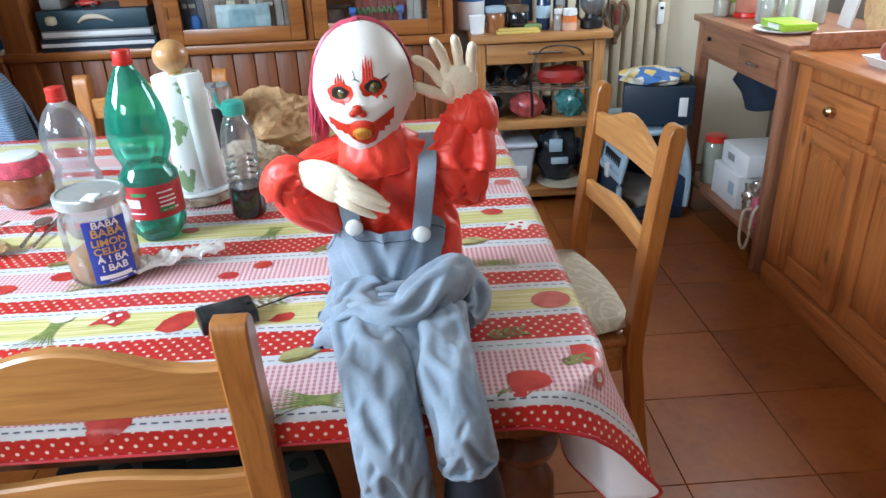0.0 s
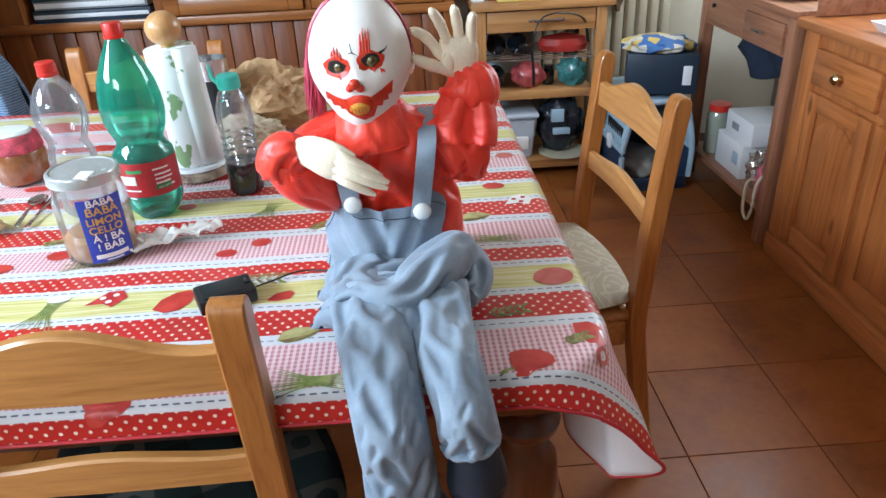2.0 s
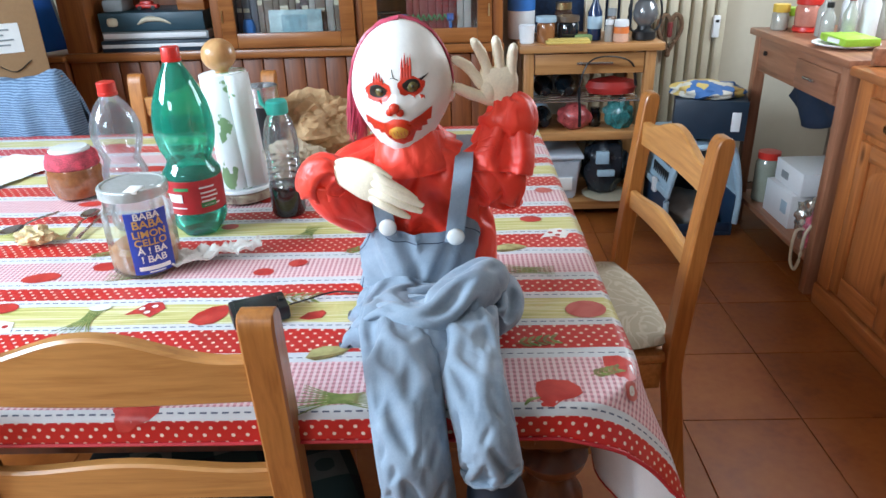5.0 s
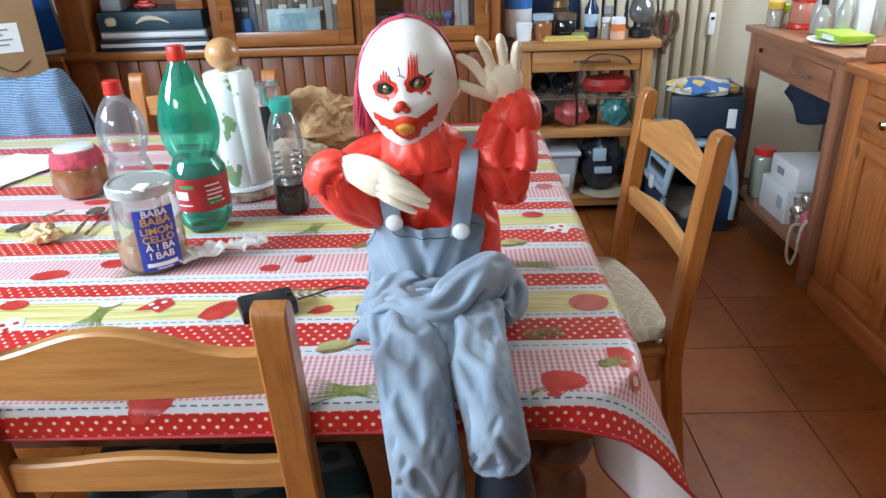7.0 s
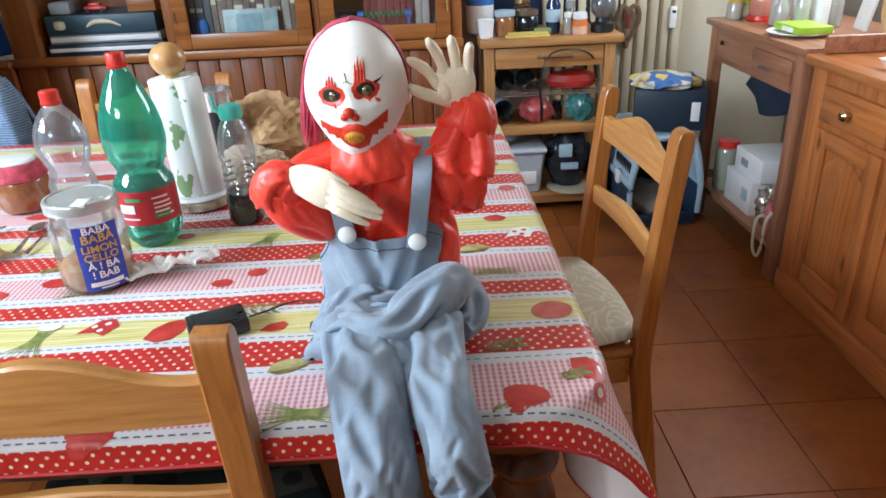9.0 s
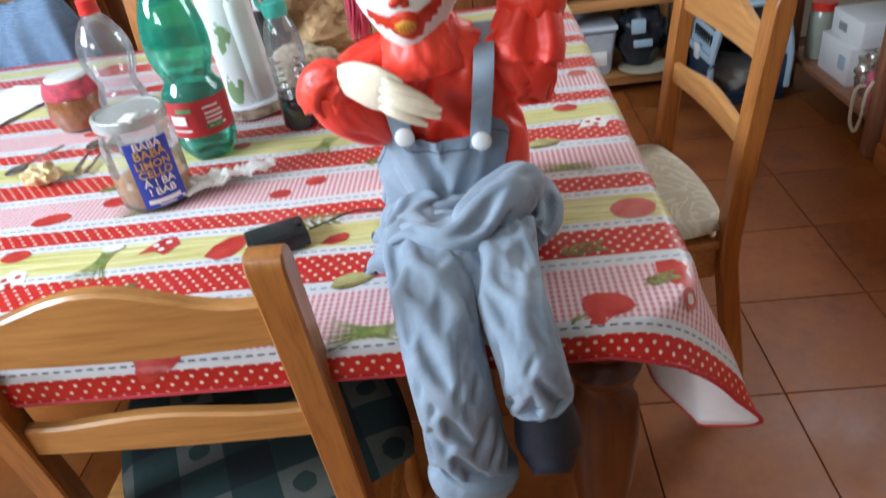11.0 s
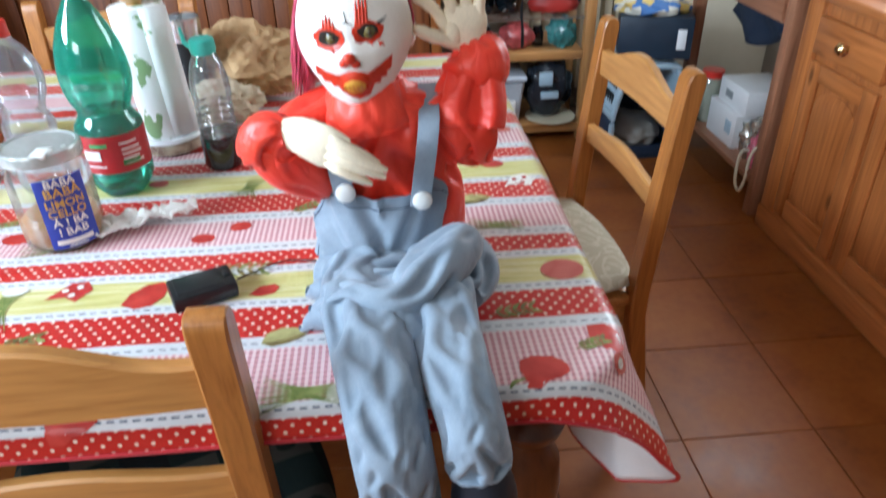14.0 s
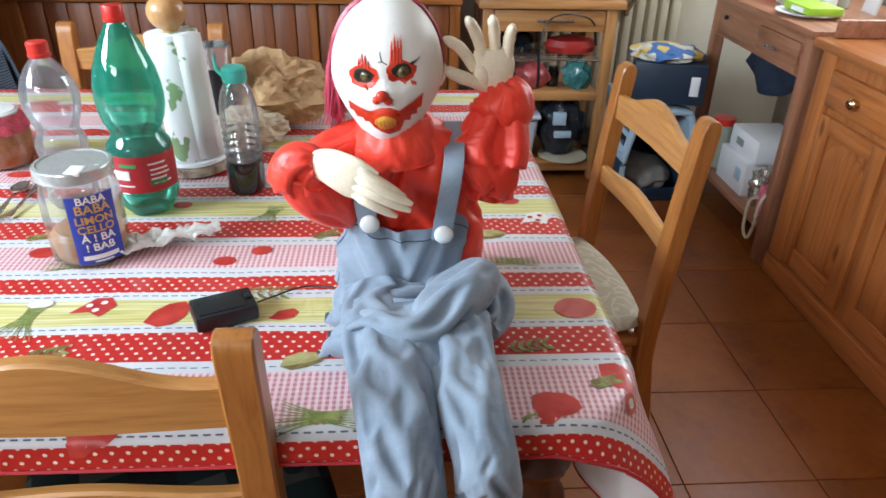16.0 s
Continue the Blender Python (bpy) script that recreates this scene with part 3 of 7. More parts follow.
def drape(a, b, lift=0.0):
    """Where the sheet's point (a, b) lies once it hangs over the table's edges."""
    wr = 0.0012 * noise.noise((a * 7, b * 7, 0.3)) + 0.0009 * noise.noise((a * 19 + 3, b * 19, 1.3))
    # nearest point of the rounded tabletop
    qx, qy = a - (TXR - TRC), (TYN + TRC) - b
    if b > TYF:
        r, ux, uy, x, y = b - TYF, 0.0, 1.0, min(a, TXR), TYF
        if a > TXR:
            r = np.hypot(a - TXR, b - TYF)
            ux, uy = (a - TXR) / r, (b - TYF) / r
    elif qx > 0 and qy > 0:
        d = np.hypot(qx, qy)
        r, ux, uy = d - TRC, qx / d, -qy / d
        x, y = TXR - TRC + ux * TRC, TYN + TRC + uy * TRC
    elif a > TXR:
        r, ux, uy, x, y = a - TXR, 1.0, 0.0, TXR, b
    else:
        r, ux, uy, x, y = TYN - b, 0.0, -1.0, a, TYN
    if r <= 0:
        return (a, b, TZ + lift + wr + 0.001)
    R = 0.014
    corner = min(1.0, 2.4 * abs(ux * uy)) if b < TYF else 0.0
    fl = 0.06 + 0.50 * corner + 0.10 * noise.noise((a * 6, b * 6, 3))
    if r < R * math_pi / 2:
        h, d = R * np.sin(r / R), R * (1 - np.cos(r / R))
    else:
        q = r - R * math_pi / 2
        h, d = R + q * np.sin(fl), R + q * np.cos(fl)
    h += lift * min(1, r / 0.02)
    px, py, pz = x + ux * h, y + uy * h, TZ + lift + 0.001 - d
    if a > TXR:
        s = min(1, r / 0.2)
        px -= 0.05 * s * s * np.exp(-((b + 0.70) / 0.09) ** 2)
        px += 0.012 * s * np.sin(b * 14)
    return (px, py, pz)


def tablecloth():
    th = thing("tablecloth", pose(0, 0, 0), "red, white and yellow-green striped oilcloth with vegetable prints on the table", "tablecloth")
    us = list(np.linspace(TXL, -0.6, 74)) + list(np.linspace(-0.6, TXR, 22)[1:]) + list(TXR + np.linspace(0, CXR, 22)[1:])
    vs = list(TYN - np.linspace(CYN, 0, 9)[:-1]) + list(np.linspace(TYN, TYN + 0.12, 12)) + list(np.linspace(TYN + 0.12, TYF, 58)[1:]) + list(TYF + np.linspace(0, CYF, 10)[1:])
    bm = bmesh.new()
    uvl = bm.loops.layers.uv.new("sheet")
    reach = lambda a, b: a if a <= TXR else TXR + (a - TXR) * overhang(b) / CXR
    g = [[bm.verts.new(drape(reach(a, b), b)) for b in vs] for a in us]
    for i in range(len(us) - 1):
        for j in range(len(vs) - 1):
            f = bm.faces.new((g[i][j], g[i + 1][j], g[i + 1][j + 1], g[i][j + 1]))
            for lp, (p, q) in zip(f.loops, ((i, j), (i + 1, j), (i + 1, j + 1), (i, j + 1))):
                lp[uvl].uv = (reach(us[p], vs[q]), vs[q])
    ob = part("sheet", bm, [OILCLOTH, CLOTH_BACK], th, angle=85)
    so = ob.modifiers.new("thickness", 'SOLIDIFY')
    so.thickness, so.offset, so.material_offset, so.use_rim = 0.0014, -1.0, 1, True
    # bound hem along the front and the right end
    bm = bmesh.new()
    pts = [drape(reach(a, TYN - CYN), TYN - CYN) for a in us]
    tube(bm, [Vector(p) for p in pts] , 0.0028, 6)
    pts = [drape(TXR + overhang(b), b) for b in vs]
    tube(bm, [Vector(p) for p in pts], 0.0028, 6)
    part("hem", bm, plain("red_binding", (0.5, 0.02, 0.03), 0.6), th, "dark red bound hem")
    return th


CLOTH = tablecloth()


# ---- back wall: hutch ----
def col(name, c, rough=0.5, **k):
    return plain(name, c, rough, **k)


NAVY = col("navy_card", (0.012, 0.028, 0.05), 0.45)
BLUE = col("bright_blue", (0.03, 0.16, 0.5), 0.4)
DKRED = col("dark_red_cloth", (0.22, 0.03, 0.03), 0.7)
GREY = col("grey_board", (0.25, 0.27, 0.28), 0.6)
CREAM = col("cream_card", (0.62, 0.56, 0.42), 0.6)
PALEBLUE = col("pale_blue_plastic", (0.38, 0.52, 0.62), 0.45)
ORANGE = col("orange_wax", (0.75, 0.2, 0.05), 0.4)
LIME = col("lime_wrapper", (0.35, 0.6, 0.05), 0.4)
YELLOW = col("yellow_cloth", (0.6, 0.45, 0.12), 0.8)


def hutch():
    th = thing("hutch", pose(0, 0, 0), "large varnished brown wooden dresser with glazed doors and panelled base", "cabinet")
    y0, y1 = 1.55, 1.95
    part("back_panel", boxes(((-2.3, y1 - 0.02, 0.0), (-0.405, y1, 1.95)), bevel=0), HUTCH_DARK, th)
    for x0, x1 in ((-2.31, -2.195), (-1.655, -1.615), (-1.035, -1.005), (-0.45, -0.405)):
        part("stile", boxes(((x0, y0, 0.0), (x1, y1 - 0.022, 1.95)), bevel=0.004), HUTCH, th)
    for z0, z1 in ((0.775, 0.812), (1.26, 1.285), (1.60, 1.62), (1.93, 1.96)):
        part("shelf", boxes(((-2.194, y0 + 0.006, z0), (-0.452, y1 - 0.024, z1)), bevel=0.002), HUTCH_X, th)
    part("waist_rail", boxes(((-2.315, y0 - 0.018, 0.778), (-0.40, y0 + 0.004, 0.818)), bevel=0.008), HUTCH_X, th)
    part("plinth", boxes(((-2.3, y0 + 0.01, 0.0), (-0.41, y0 + 0.04, 0.10)), bevel=0.003), HUTCH_X, th)
    base = part("panelled_front", boxes(((-2.194, y0 + 0.03, 0.10), (-0.452, y0 + 0.05, 0.774)), bevel=0), HUTCH_DARK, th)
    part("end_cupboard", boxes(((-2.56, y0 - 0.03, 0.0), (-2.318, y1 - 0.022, 0.785)), bevel=0.004), HUTCH_DARK, th)
    part("end_top", boxes(((-2.57, y0 - 0.04, 0.786), (-2.317, y1 - 0.022, 0.81)), bevel=0.006), HUTCH_X, th)
    n = 19
    w = (2.194 - 0.452) / n
    first = None
    for i in range(n):
        x = -2.194 + i * w
        if first is None:
            first = boxes(((0.002, y0 + 0.016, 0.102), (w - 0.002, y0 + 0.032, 0.772)), bevel=0.003)
            first = part("plank", first, HUTCH_DARK, base)
            first.location.x = x
        else:
            o = new("plank", first.data)
            o.parent = base
            o.location.x = x
    # glazed doors
    for x0, x1 in ((-1.612, -1.038), (-1.002, -0.453)):
        d = part("door", boxes(((x0, y0 - 0.02, 0.822), (x0 + 0.062, y0, 1.92)), ((x1 - 0.062, y0 - 0.02, 0.822), (x1, y0, 1.92)),
                               ((x0 + 0.062, y0 - 0.019, 0.822), (x1 - 0.062, y0 - 0.001, 0.884)), ((x0 + 0.062, y0 - 0.019, 1.86), (x1 - 0.062, y0 - 0.001, 1.92)), bevel=0.004), HUTCH_X, th)
        pn = part("pane", boxes(((x0 + 0.058, y0 - 0.012, 0.88), (x1 - 0.058, y0 - 0.008, 1.865)), bevel=0), PANE, d)
        pn.visible_shadow = False
        for z in (0.93, 1.7):
            bm = bmesh.new()
            xh = x0 + 0.012 if x0 < -1.3 else x1 - 0.012
            tube(bm, [(xh, y0 - 0.023, z), (xh, y0 - 0.023, z + 0.05)], 0.004, 8)
            part("hinge", bm, BRASS, d)
    # drawer fronts hidden low, door knobs
    return th


hutch()


def block(name, lo, hi, material, label, category, bevel=0.004, group="", extra=()):
    """A box-like thing; extra: further (part name, lo, hi, material) pieces."""
    lo, hi = Vector(lo), Vector(hi)
    base = Vector(((lo.x + hi.x) / 2, (lo.y + hi.y) / 2, lo.z))
    th = thing(name, Matrix.Translation(base), label, category, group)
    part("body", boxes((lo - base, hi - base), bevel=bevel), material, th)
    for nm, l2, h2, mt in extra:
        part(nm, boxes((Vector(l2) - base, Vector(h2) - base), bevel=0.0015), mt, th)
    return th


def hutch_things():
    z = 0.812
    block("game_box", (-2.17, 1.58, z), (-1.68, 1.9, z + 0.048), NAVY, "dark blue flat board game box in the open niche", "box", extra=[("label_band", (-2.165, 1.578, z + 0.018), (-1.69, 1.581, z + 0.034), WHITE)])
    block("game_box", (-2.16, 1.59, z + 0.05), (-1.69, 1.9, z + 0.085), GREY, "grey and white flat board game box in a stack", "box", extra=[("label_band", (-2.155, 1.587, z + 0.058), (-1.70, 1.591, z + 0.078), WHITE)])
    g = block("game_box", (-2.16, 1.585, z + 0.087), (-1.70, 1.9, z + 0.165), col("petrol_card", (0.02, 0.06, 0.085), 0.45), "petrol blue game box with a pale lizard picture", "box")
    bm = bmesh.new()
    tube(bm, spline([(-0.06, -0.162, 0.03), (-0.02, -0.162, 0.05), (0.04, -0.162, 0.048), (0.085, -0.162, 0.03)], 12), [0.003, 0.006, 0.009, 0.010, 0.011, 0.011, 0.010, 0.009, 0.007, 0.006, 0.004, 0.002], 8)
    lizard = part("picture", bm, CREAM, g)
    bm = bmesh.new()
    lathe(bm, [(0.0, 0), (0.02, 0.005), (0.024, 0.02), (0.02, 0.035), (0, 0.04)], 14, at=(-0.17, -0.16, 0.02))
    part("emblem", bm, CREAM, g)
    # things above the boxes
    t = thing("toy_car", pose(-1.98, 1.7, z + 0.166), "small red toy car on the game boxes", "toy")
    bm = bmesh.new()
    box(bm, (-0.05, -0.02, 0.006), (0.05, 0.02, 0.024), 0.008)
    box(bm, (-0.03, -0.017, 0.02), (0.025, 0.017, 0.038), 0.008)
    part("body", bm, RED_PL, t)
    for x in (-0.03, 0.03):
        for y in (-0.021, 0.021):
            bm = bmesh.new()
            tube(bm, [(x, y - 0.003, 0.009), (x, y + 0.003, 0.009)], 0.009, 12)
            part("wheel", bm, BLACK, t)
    block("grey_tin", (-2.15, 1.62, z + 0.166), (-2.06, 1.75, z + 0.215), GREY, "grey metal tin on the game boxes", "tin", 0.01)
    block("wooden_box", (-1.82, 1.62, z + 0.166), (-1.70, 1.8, z + 0.23), HUTCH_X, "small brown wooden box on the game boxes", "box", 0.005)
    # behind the glass
    z = 0.812
    rng = random.Random(4)
    x = -1.56
    cols = [col("book_cloth_%s" % n, c, 0.6) for n, c in (("a", (0.10, 0.10, 0.12)), ("b", (0.05, 0.08, 0.12)), ("c", (0.16, 0.12, 0.09)), ("d", (0.08, 0.05, 0.05)), ("e", (0.35, 0.33, 0.3)))]
    reds = [col("book_red_a", (0.20, 0.03, 0.03), 0.55), col("book_red_b", (0.13, 0.025, 0.025), 0.55), col("book_pale", (0.45, 0.43, 0.4), 0.6)]

    def book(x, w, h, d, mt, label):
        t = thing("book", pose(x + w / 2, 1.70, z), label, "book", "books behind the glass")
        part("cover", boxes(((-w / 2, -d / 2, 0), (w / 2, d / 2, h)), bevel=0.002), mt, t)
        part("pages", boxes(((-w / 2 + 0.003, -d / 2 + 0.006, 0.004), (w / 2 - 0.003, d / 2 + 0.002, h - 0.004)), bevel=0), PAPER, t)
        part("title_band", boxes(((-w / 2 + 0.002, -d / 2 - 0.0012, h * 0.72), (w / 2 - 0.002, -d / 2 + 0.002, h * 0.8)), bevel=0), CREAM, t)

    while x < -1.09:
        w = rng.uniform(0.018, 0.045)
        book(x, w, rng.uniform(0.2, 0.29), 0.17, rng.choice(cols), "dark bound book standing behind the cabinet glass")
        x += w + 0.003
    x = -0.82
    while x < -0.55:
        w = rng.uniform(0.025, 0.036)
        book(x, w, 0.27 + rng.uniform(-0.01, 0.01), 0.17, reds[0] if x < -0.66 else (reds[1] if x < -0.62 else reds[2]), "dark red bound book in a row behind the glass")
        x += w + 0.002
    p = thing("picture_card", pose(-1.30, 1.575, z) @ pose(0, 0, 0, -5), "pale blue printed picture card leaning behind the glass", "picture")
    part("card", boxes(((-0.115, -0.003, 0), (0.115, 0.003, 0.16)), bevel=0.001), col("pale_teal_print", (0.33, 0.47, 0.5), 0.5, vary=0.5, scale=26), p)
    part("inner_print", boxes(((-0.06, -0.0045, 0.02), (0.05, -0.003, 0.14)), bevel=0), col("teal_print", (0.2, 0.36, 0.42), 0.5, vary=0.5, scale=40), p)
    t = thing("blue_figure", pose(-1.515, 1.62, z), "small bright blue plastic trinket behind the glass", "trinket")
    bm = bmesh.new()
    lathe(bm, [(0.022, 0), (0.026, 0.05), (0.03, 0.09), (0.022, 0.12), (0.0, 0.125)], 14)
    part("body", bm, BLUE, t)
    t = thing("spiral_toy", pose(-0.73, 1.60, z), "green coiled toy with blue ends behind the glass", "toy")
    bm = bmesh.new()
    tube(bm, [(-0.09 + 0.0022 * i, 0.012 * math.cos(i * 0.6), 0.11 + 0.012 * math.sin(i * 0.6)) for i in range(80)], 0.003, 6)
    part("coil", bm, col("green_toy", (0.03, 0.35, 0.12), 0.4), t)
    for x in (-0.105, 0.10):
        bm = bmesh.new()
        tube(bm, [(x - 0.014, 0, 0.11), (x + 0.014, 0, 0.11)], 0.016, 12)
        part("end_cap", bm, BLUE, t)
        part("stand", boxes(((x - 0.006, -0.006, 0), (x + 0.006, 0.006, 0.1)), bevel=0.001), BLUE, t)
    t = thing("model_machine", pose(-0.9, 1.64, z), "dark small model machine behind the cabinet glass", "ornament")
    bm = boxes(((-0.06, -0.05, 0), (0.06, 0.05, 0.05)), ((-0.035, -0.03, 0.05), (0.03, 0.03, 0.12)), ((-0.05, -0.01, 0.12), (0.055, 0.01, 0.135)), bevel=0.006)
    part("body", bm, BLACK, t)
    bm = bmesh.new()
    lathe(bm, [(0.016, 0), (0.018, 0.06), (0.008, 0.08), (0.008, 0.1)], 14)
    t = thing("glass_vial", pose(-0.515, 1.6, z), "small clear glass bottle behind the cabinet glass", "bottle")
    part("body", bm, GLASS, t)


hutch_things()


def carton():
    t = thing("cardboard_box", pose(-2.44, 1.15, 0, 0, 0, 33), "tall brown cardboard parcel box with paper labels", "box")
    part("carton", boxes(((-0.22, -0.15, 0), (0.22, 0.15, 1.16)), bevel=0.006), CARD, t)
    part("address_label", boxes(((0.055, -0.1525, 0.895), (0.15, -0.149, 1.0)), bevel=0), PAPER, t, "white paper label")
    for k, w in enumerate((0.05, 0.03, 0.06, 0.045)):
        part("print_bar", boxes(((0.065, -0.1545, 0.975 - 0.018 * k), (0.065 + w, -0.1520, 0.981 - 0.018 * k)), bevel=0), GREY, t)
    part("label", boxes(((-0.12, -0.1525, 0.98), (-0.03, -0.149, 1.06)), bevel=0), PAPER, t)
    part("tape", boxes(((-0.22, -0.1522, 1.09), (0.22, -0.149, 1.13)), bevel=0), KRAFT, t)
    bm = bmesh.new()
    tube(bm, spline([(0.05, -0.151, 0.855), (0.105, -0.151, 0.826), (0.165, -0.151, 0.862)], 14), [0.002] + [0.006] * 12 + [0.002], 6, squash=0.3)
    part("printed_arc", bm, BLACK, t)
    f = thing("blue_folder", pose(-2.405, 1.60, 0.822, 7, 0, -80), "bright blue plastic folder leaning on the end of the dresser", "folder")
    part("cover", boxes(((-0.006, -0.075, 0.0), (0.006, 0.072, 0.32)), bevel=0.002), col("bright_blue_plastic", (0.012, 0.13, 0.55), 0.35), f)
    part("spine", boxes(((-0.008, 0.0722, 0.0), (0.008, 0.080, 0.32)), bevel=0.002), PALEBLUE, f)



carton()


def towel():
    """Blue knitted cloth hung over the back of the far chair."""
    m, t, b = nodes_of("blue_knit")
    co = coords(t)
    w = node(t, "ShaderNodeTexWave", Scale=45.0, Distortion=3.0)
    w.bands_direction = 'Z'
    t.links.new(co, w.inputs["Vector"])
    n = node(t, "ShaderNodeTexNoise", Scale=60.0, Detail=3.0)
    t.links.new(co, n.inputs["Vector"])
    k = calc(t, 'MULTIPLY', calc(t, 'ADD', w.outputs[1], n.outputs[0]), 0.5)
    t.links.new(ramp(t, k, [(0.3, (0.07, 0.12, 0.20)), (0.7, (0.20, 0.29, 0.41))]), b.inputs["Base Color"])
    b.inputs["Roughness"].default_value = 0.95
    bump(t, b, k, 0.6, 0.003)
    th = thing("blue_cloth", pose(-1.98, 0.435, 0, 0, 0, 178), "blue-grey knitted cloth draped over a chair back", "cloth")
    bm = bmesh.new()
    nu, nv = 44, 46
    g = []
    for i in range(nu + 1):
        u = i / nu * 2 - 1
        r = []
        for j in range(nv + 1):
            v = j / nv * 2 - 1
            fold = math.sin(u * 13 + v * 1.5) * 0.014 + math.sin(u * 27 + 2 * v) * 0.006
            top = 0.936 - 0.030 * max(0, 1 - (abs(u) / 0.76) ** 3) - 0.09 * max(0, abs(u) - 0.84) / 0.16
            s = abs(v)
            y = (0.055 + 0.05 * s) * (1 if v > 0 else -1) * min(1, s * 5) * (1 - 0.85 * abs(u) ** 12) - 0.045 + fold * min(1, s * 2)
            x = u * (0.245 + 0.07 * s)
            zz = top - 0.42 * max(0, s - 0.08) + 0.012 * noise.noise((u * 4, v * 4, 2))
            r.append(bm.verts.new((x, y, zz)))
        g.append(r)
    for i in range(nu):
        for j in range(nv):
            bm.faces.new((g[i][j], g[i + 1][j], g[i + 1][j + 1], g[i][j + 1]))
    o = part("cloth", bm, m, th, angle=80)
    s = o.modifiers.new("thickness", 'SOLIDIFY')
    s.thickness = 0.004


towel()


# ---- serving trolley ----
def lathe_thing(name, m, label, category, pieces, group=""):
    """pieces: (part name, profile, material) turned round one axis."""
    th = thing(name, m, label, category, group)
    for nm, prof, mt in pieces:
        bm = bmesh.new()
        lathe(bm, prof, 24)
        part(nm, bm, mt, th)
    return th


def trolley():
    th = thing("serving_trolley", pose(0, 0, 0), "light beech kitchen trolley with a drawer and open shelves", "trolley")
    y0, y1 = 1.52, 1.88
    for x in (-0.315, 0.211):
        for y in (y0, y1 - 0.045):
            part("leg", boxes(((x, y, 0.0), (x + 0.045, y + 0.045, 0.772)), bevel=0.004), OAK_Z, th)
    part("top", boxes(((-0.335, y0 - 0.02, 0.772), (0.285, y1 + 0.01, 0.806)), bevel=0.006), OAK, th)
    part("mid_shelf", boxes(((-0.272, y0 + 0.004, 0.378), (0.213, y1 - 0.004, 0.416)), bevel=0.004), OAK, th)
    part("bottom_shelf", boxes(((-0.272, y0 + 0.004, 0.043), (0.213, y1 - 0.004, 0.083)), bevel=0.004), OAK, th)
    part("side_panel", boxes(((-0.30, y0 + 0.046, 0.66), (-0.285, y1 - 0.046, 0.771)), bevel=0), OAK, th)
    d = part("drawer", boxes(((-0.266, y0 + 0.006, 0.677), (0.207, y0 + 0.026, 0.764)), bevel=0.003), OAK, th)
    bm = bmesh.new()
    tube(bm, [(-0.09, y0 - 0.026, 0.727), (0.065, y0 - 0.026, 0.727)], 0.006, 10)
    tube(bm, [(-0.07, y0 - 0.026, 0.727), (-0.07, y0 + 0.008, 0.727)], 0.004, 8)
    tube(bm, [(0.045, y0 - 0.026, 0.727), (0.045, y0 + 0.008, 0.727)], 0.004, 8)
    part("handle", bm, CHROME, d, "brushed steel bar handle")
    bm = bmesh.new()
    tube(bm, [(-0.268, y0 + 0.01, 0.556), (0.209, y0 + 0.01, 0.556)], 0.004, 8)
    ws = part("wire_shelf", bm, CHROME, th)
    for i in range(9):
        y = y0 + 0.02 + i * 0.04
        bm = bmesh.new()
        tube(bm, [(-0.27, y, 0.556), (0.211, y, 0.556)], 0.0025, 6)
        part("wire", bm, CHROME, ws)


trolley()
DARKGLASS = col("dark_bottle_glass", (0.006, 0.009, 0.012), 0.08, coat=0.5, bumps=0.02)


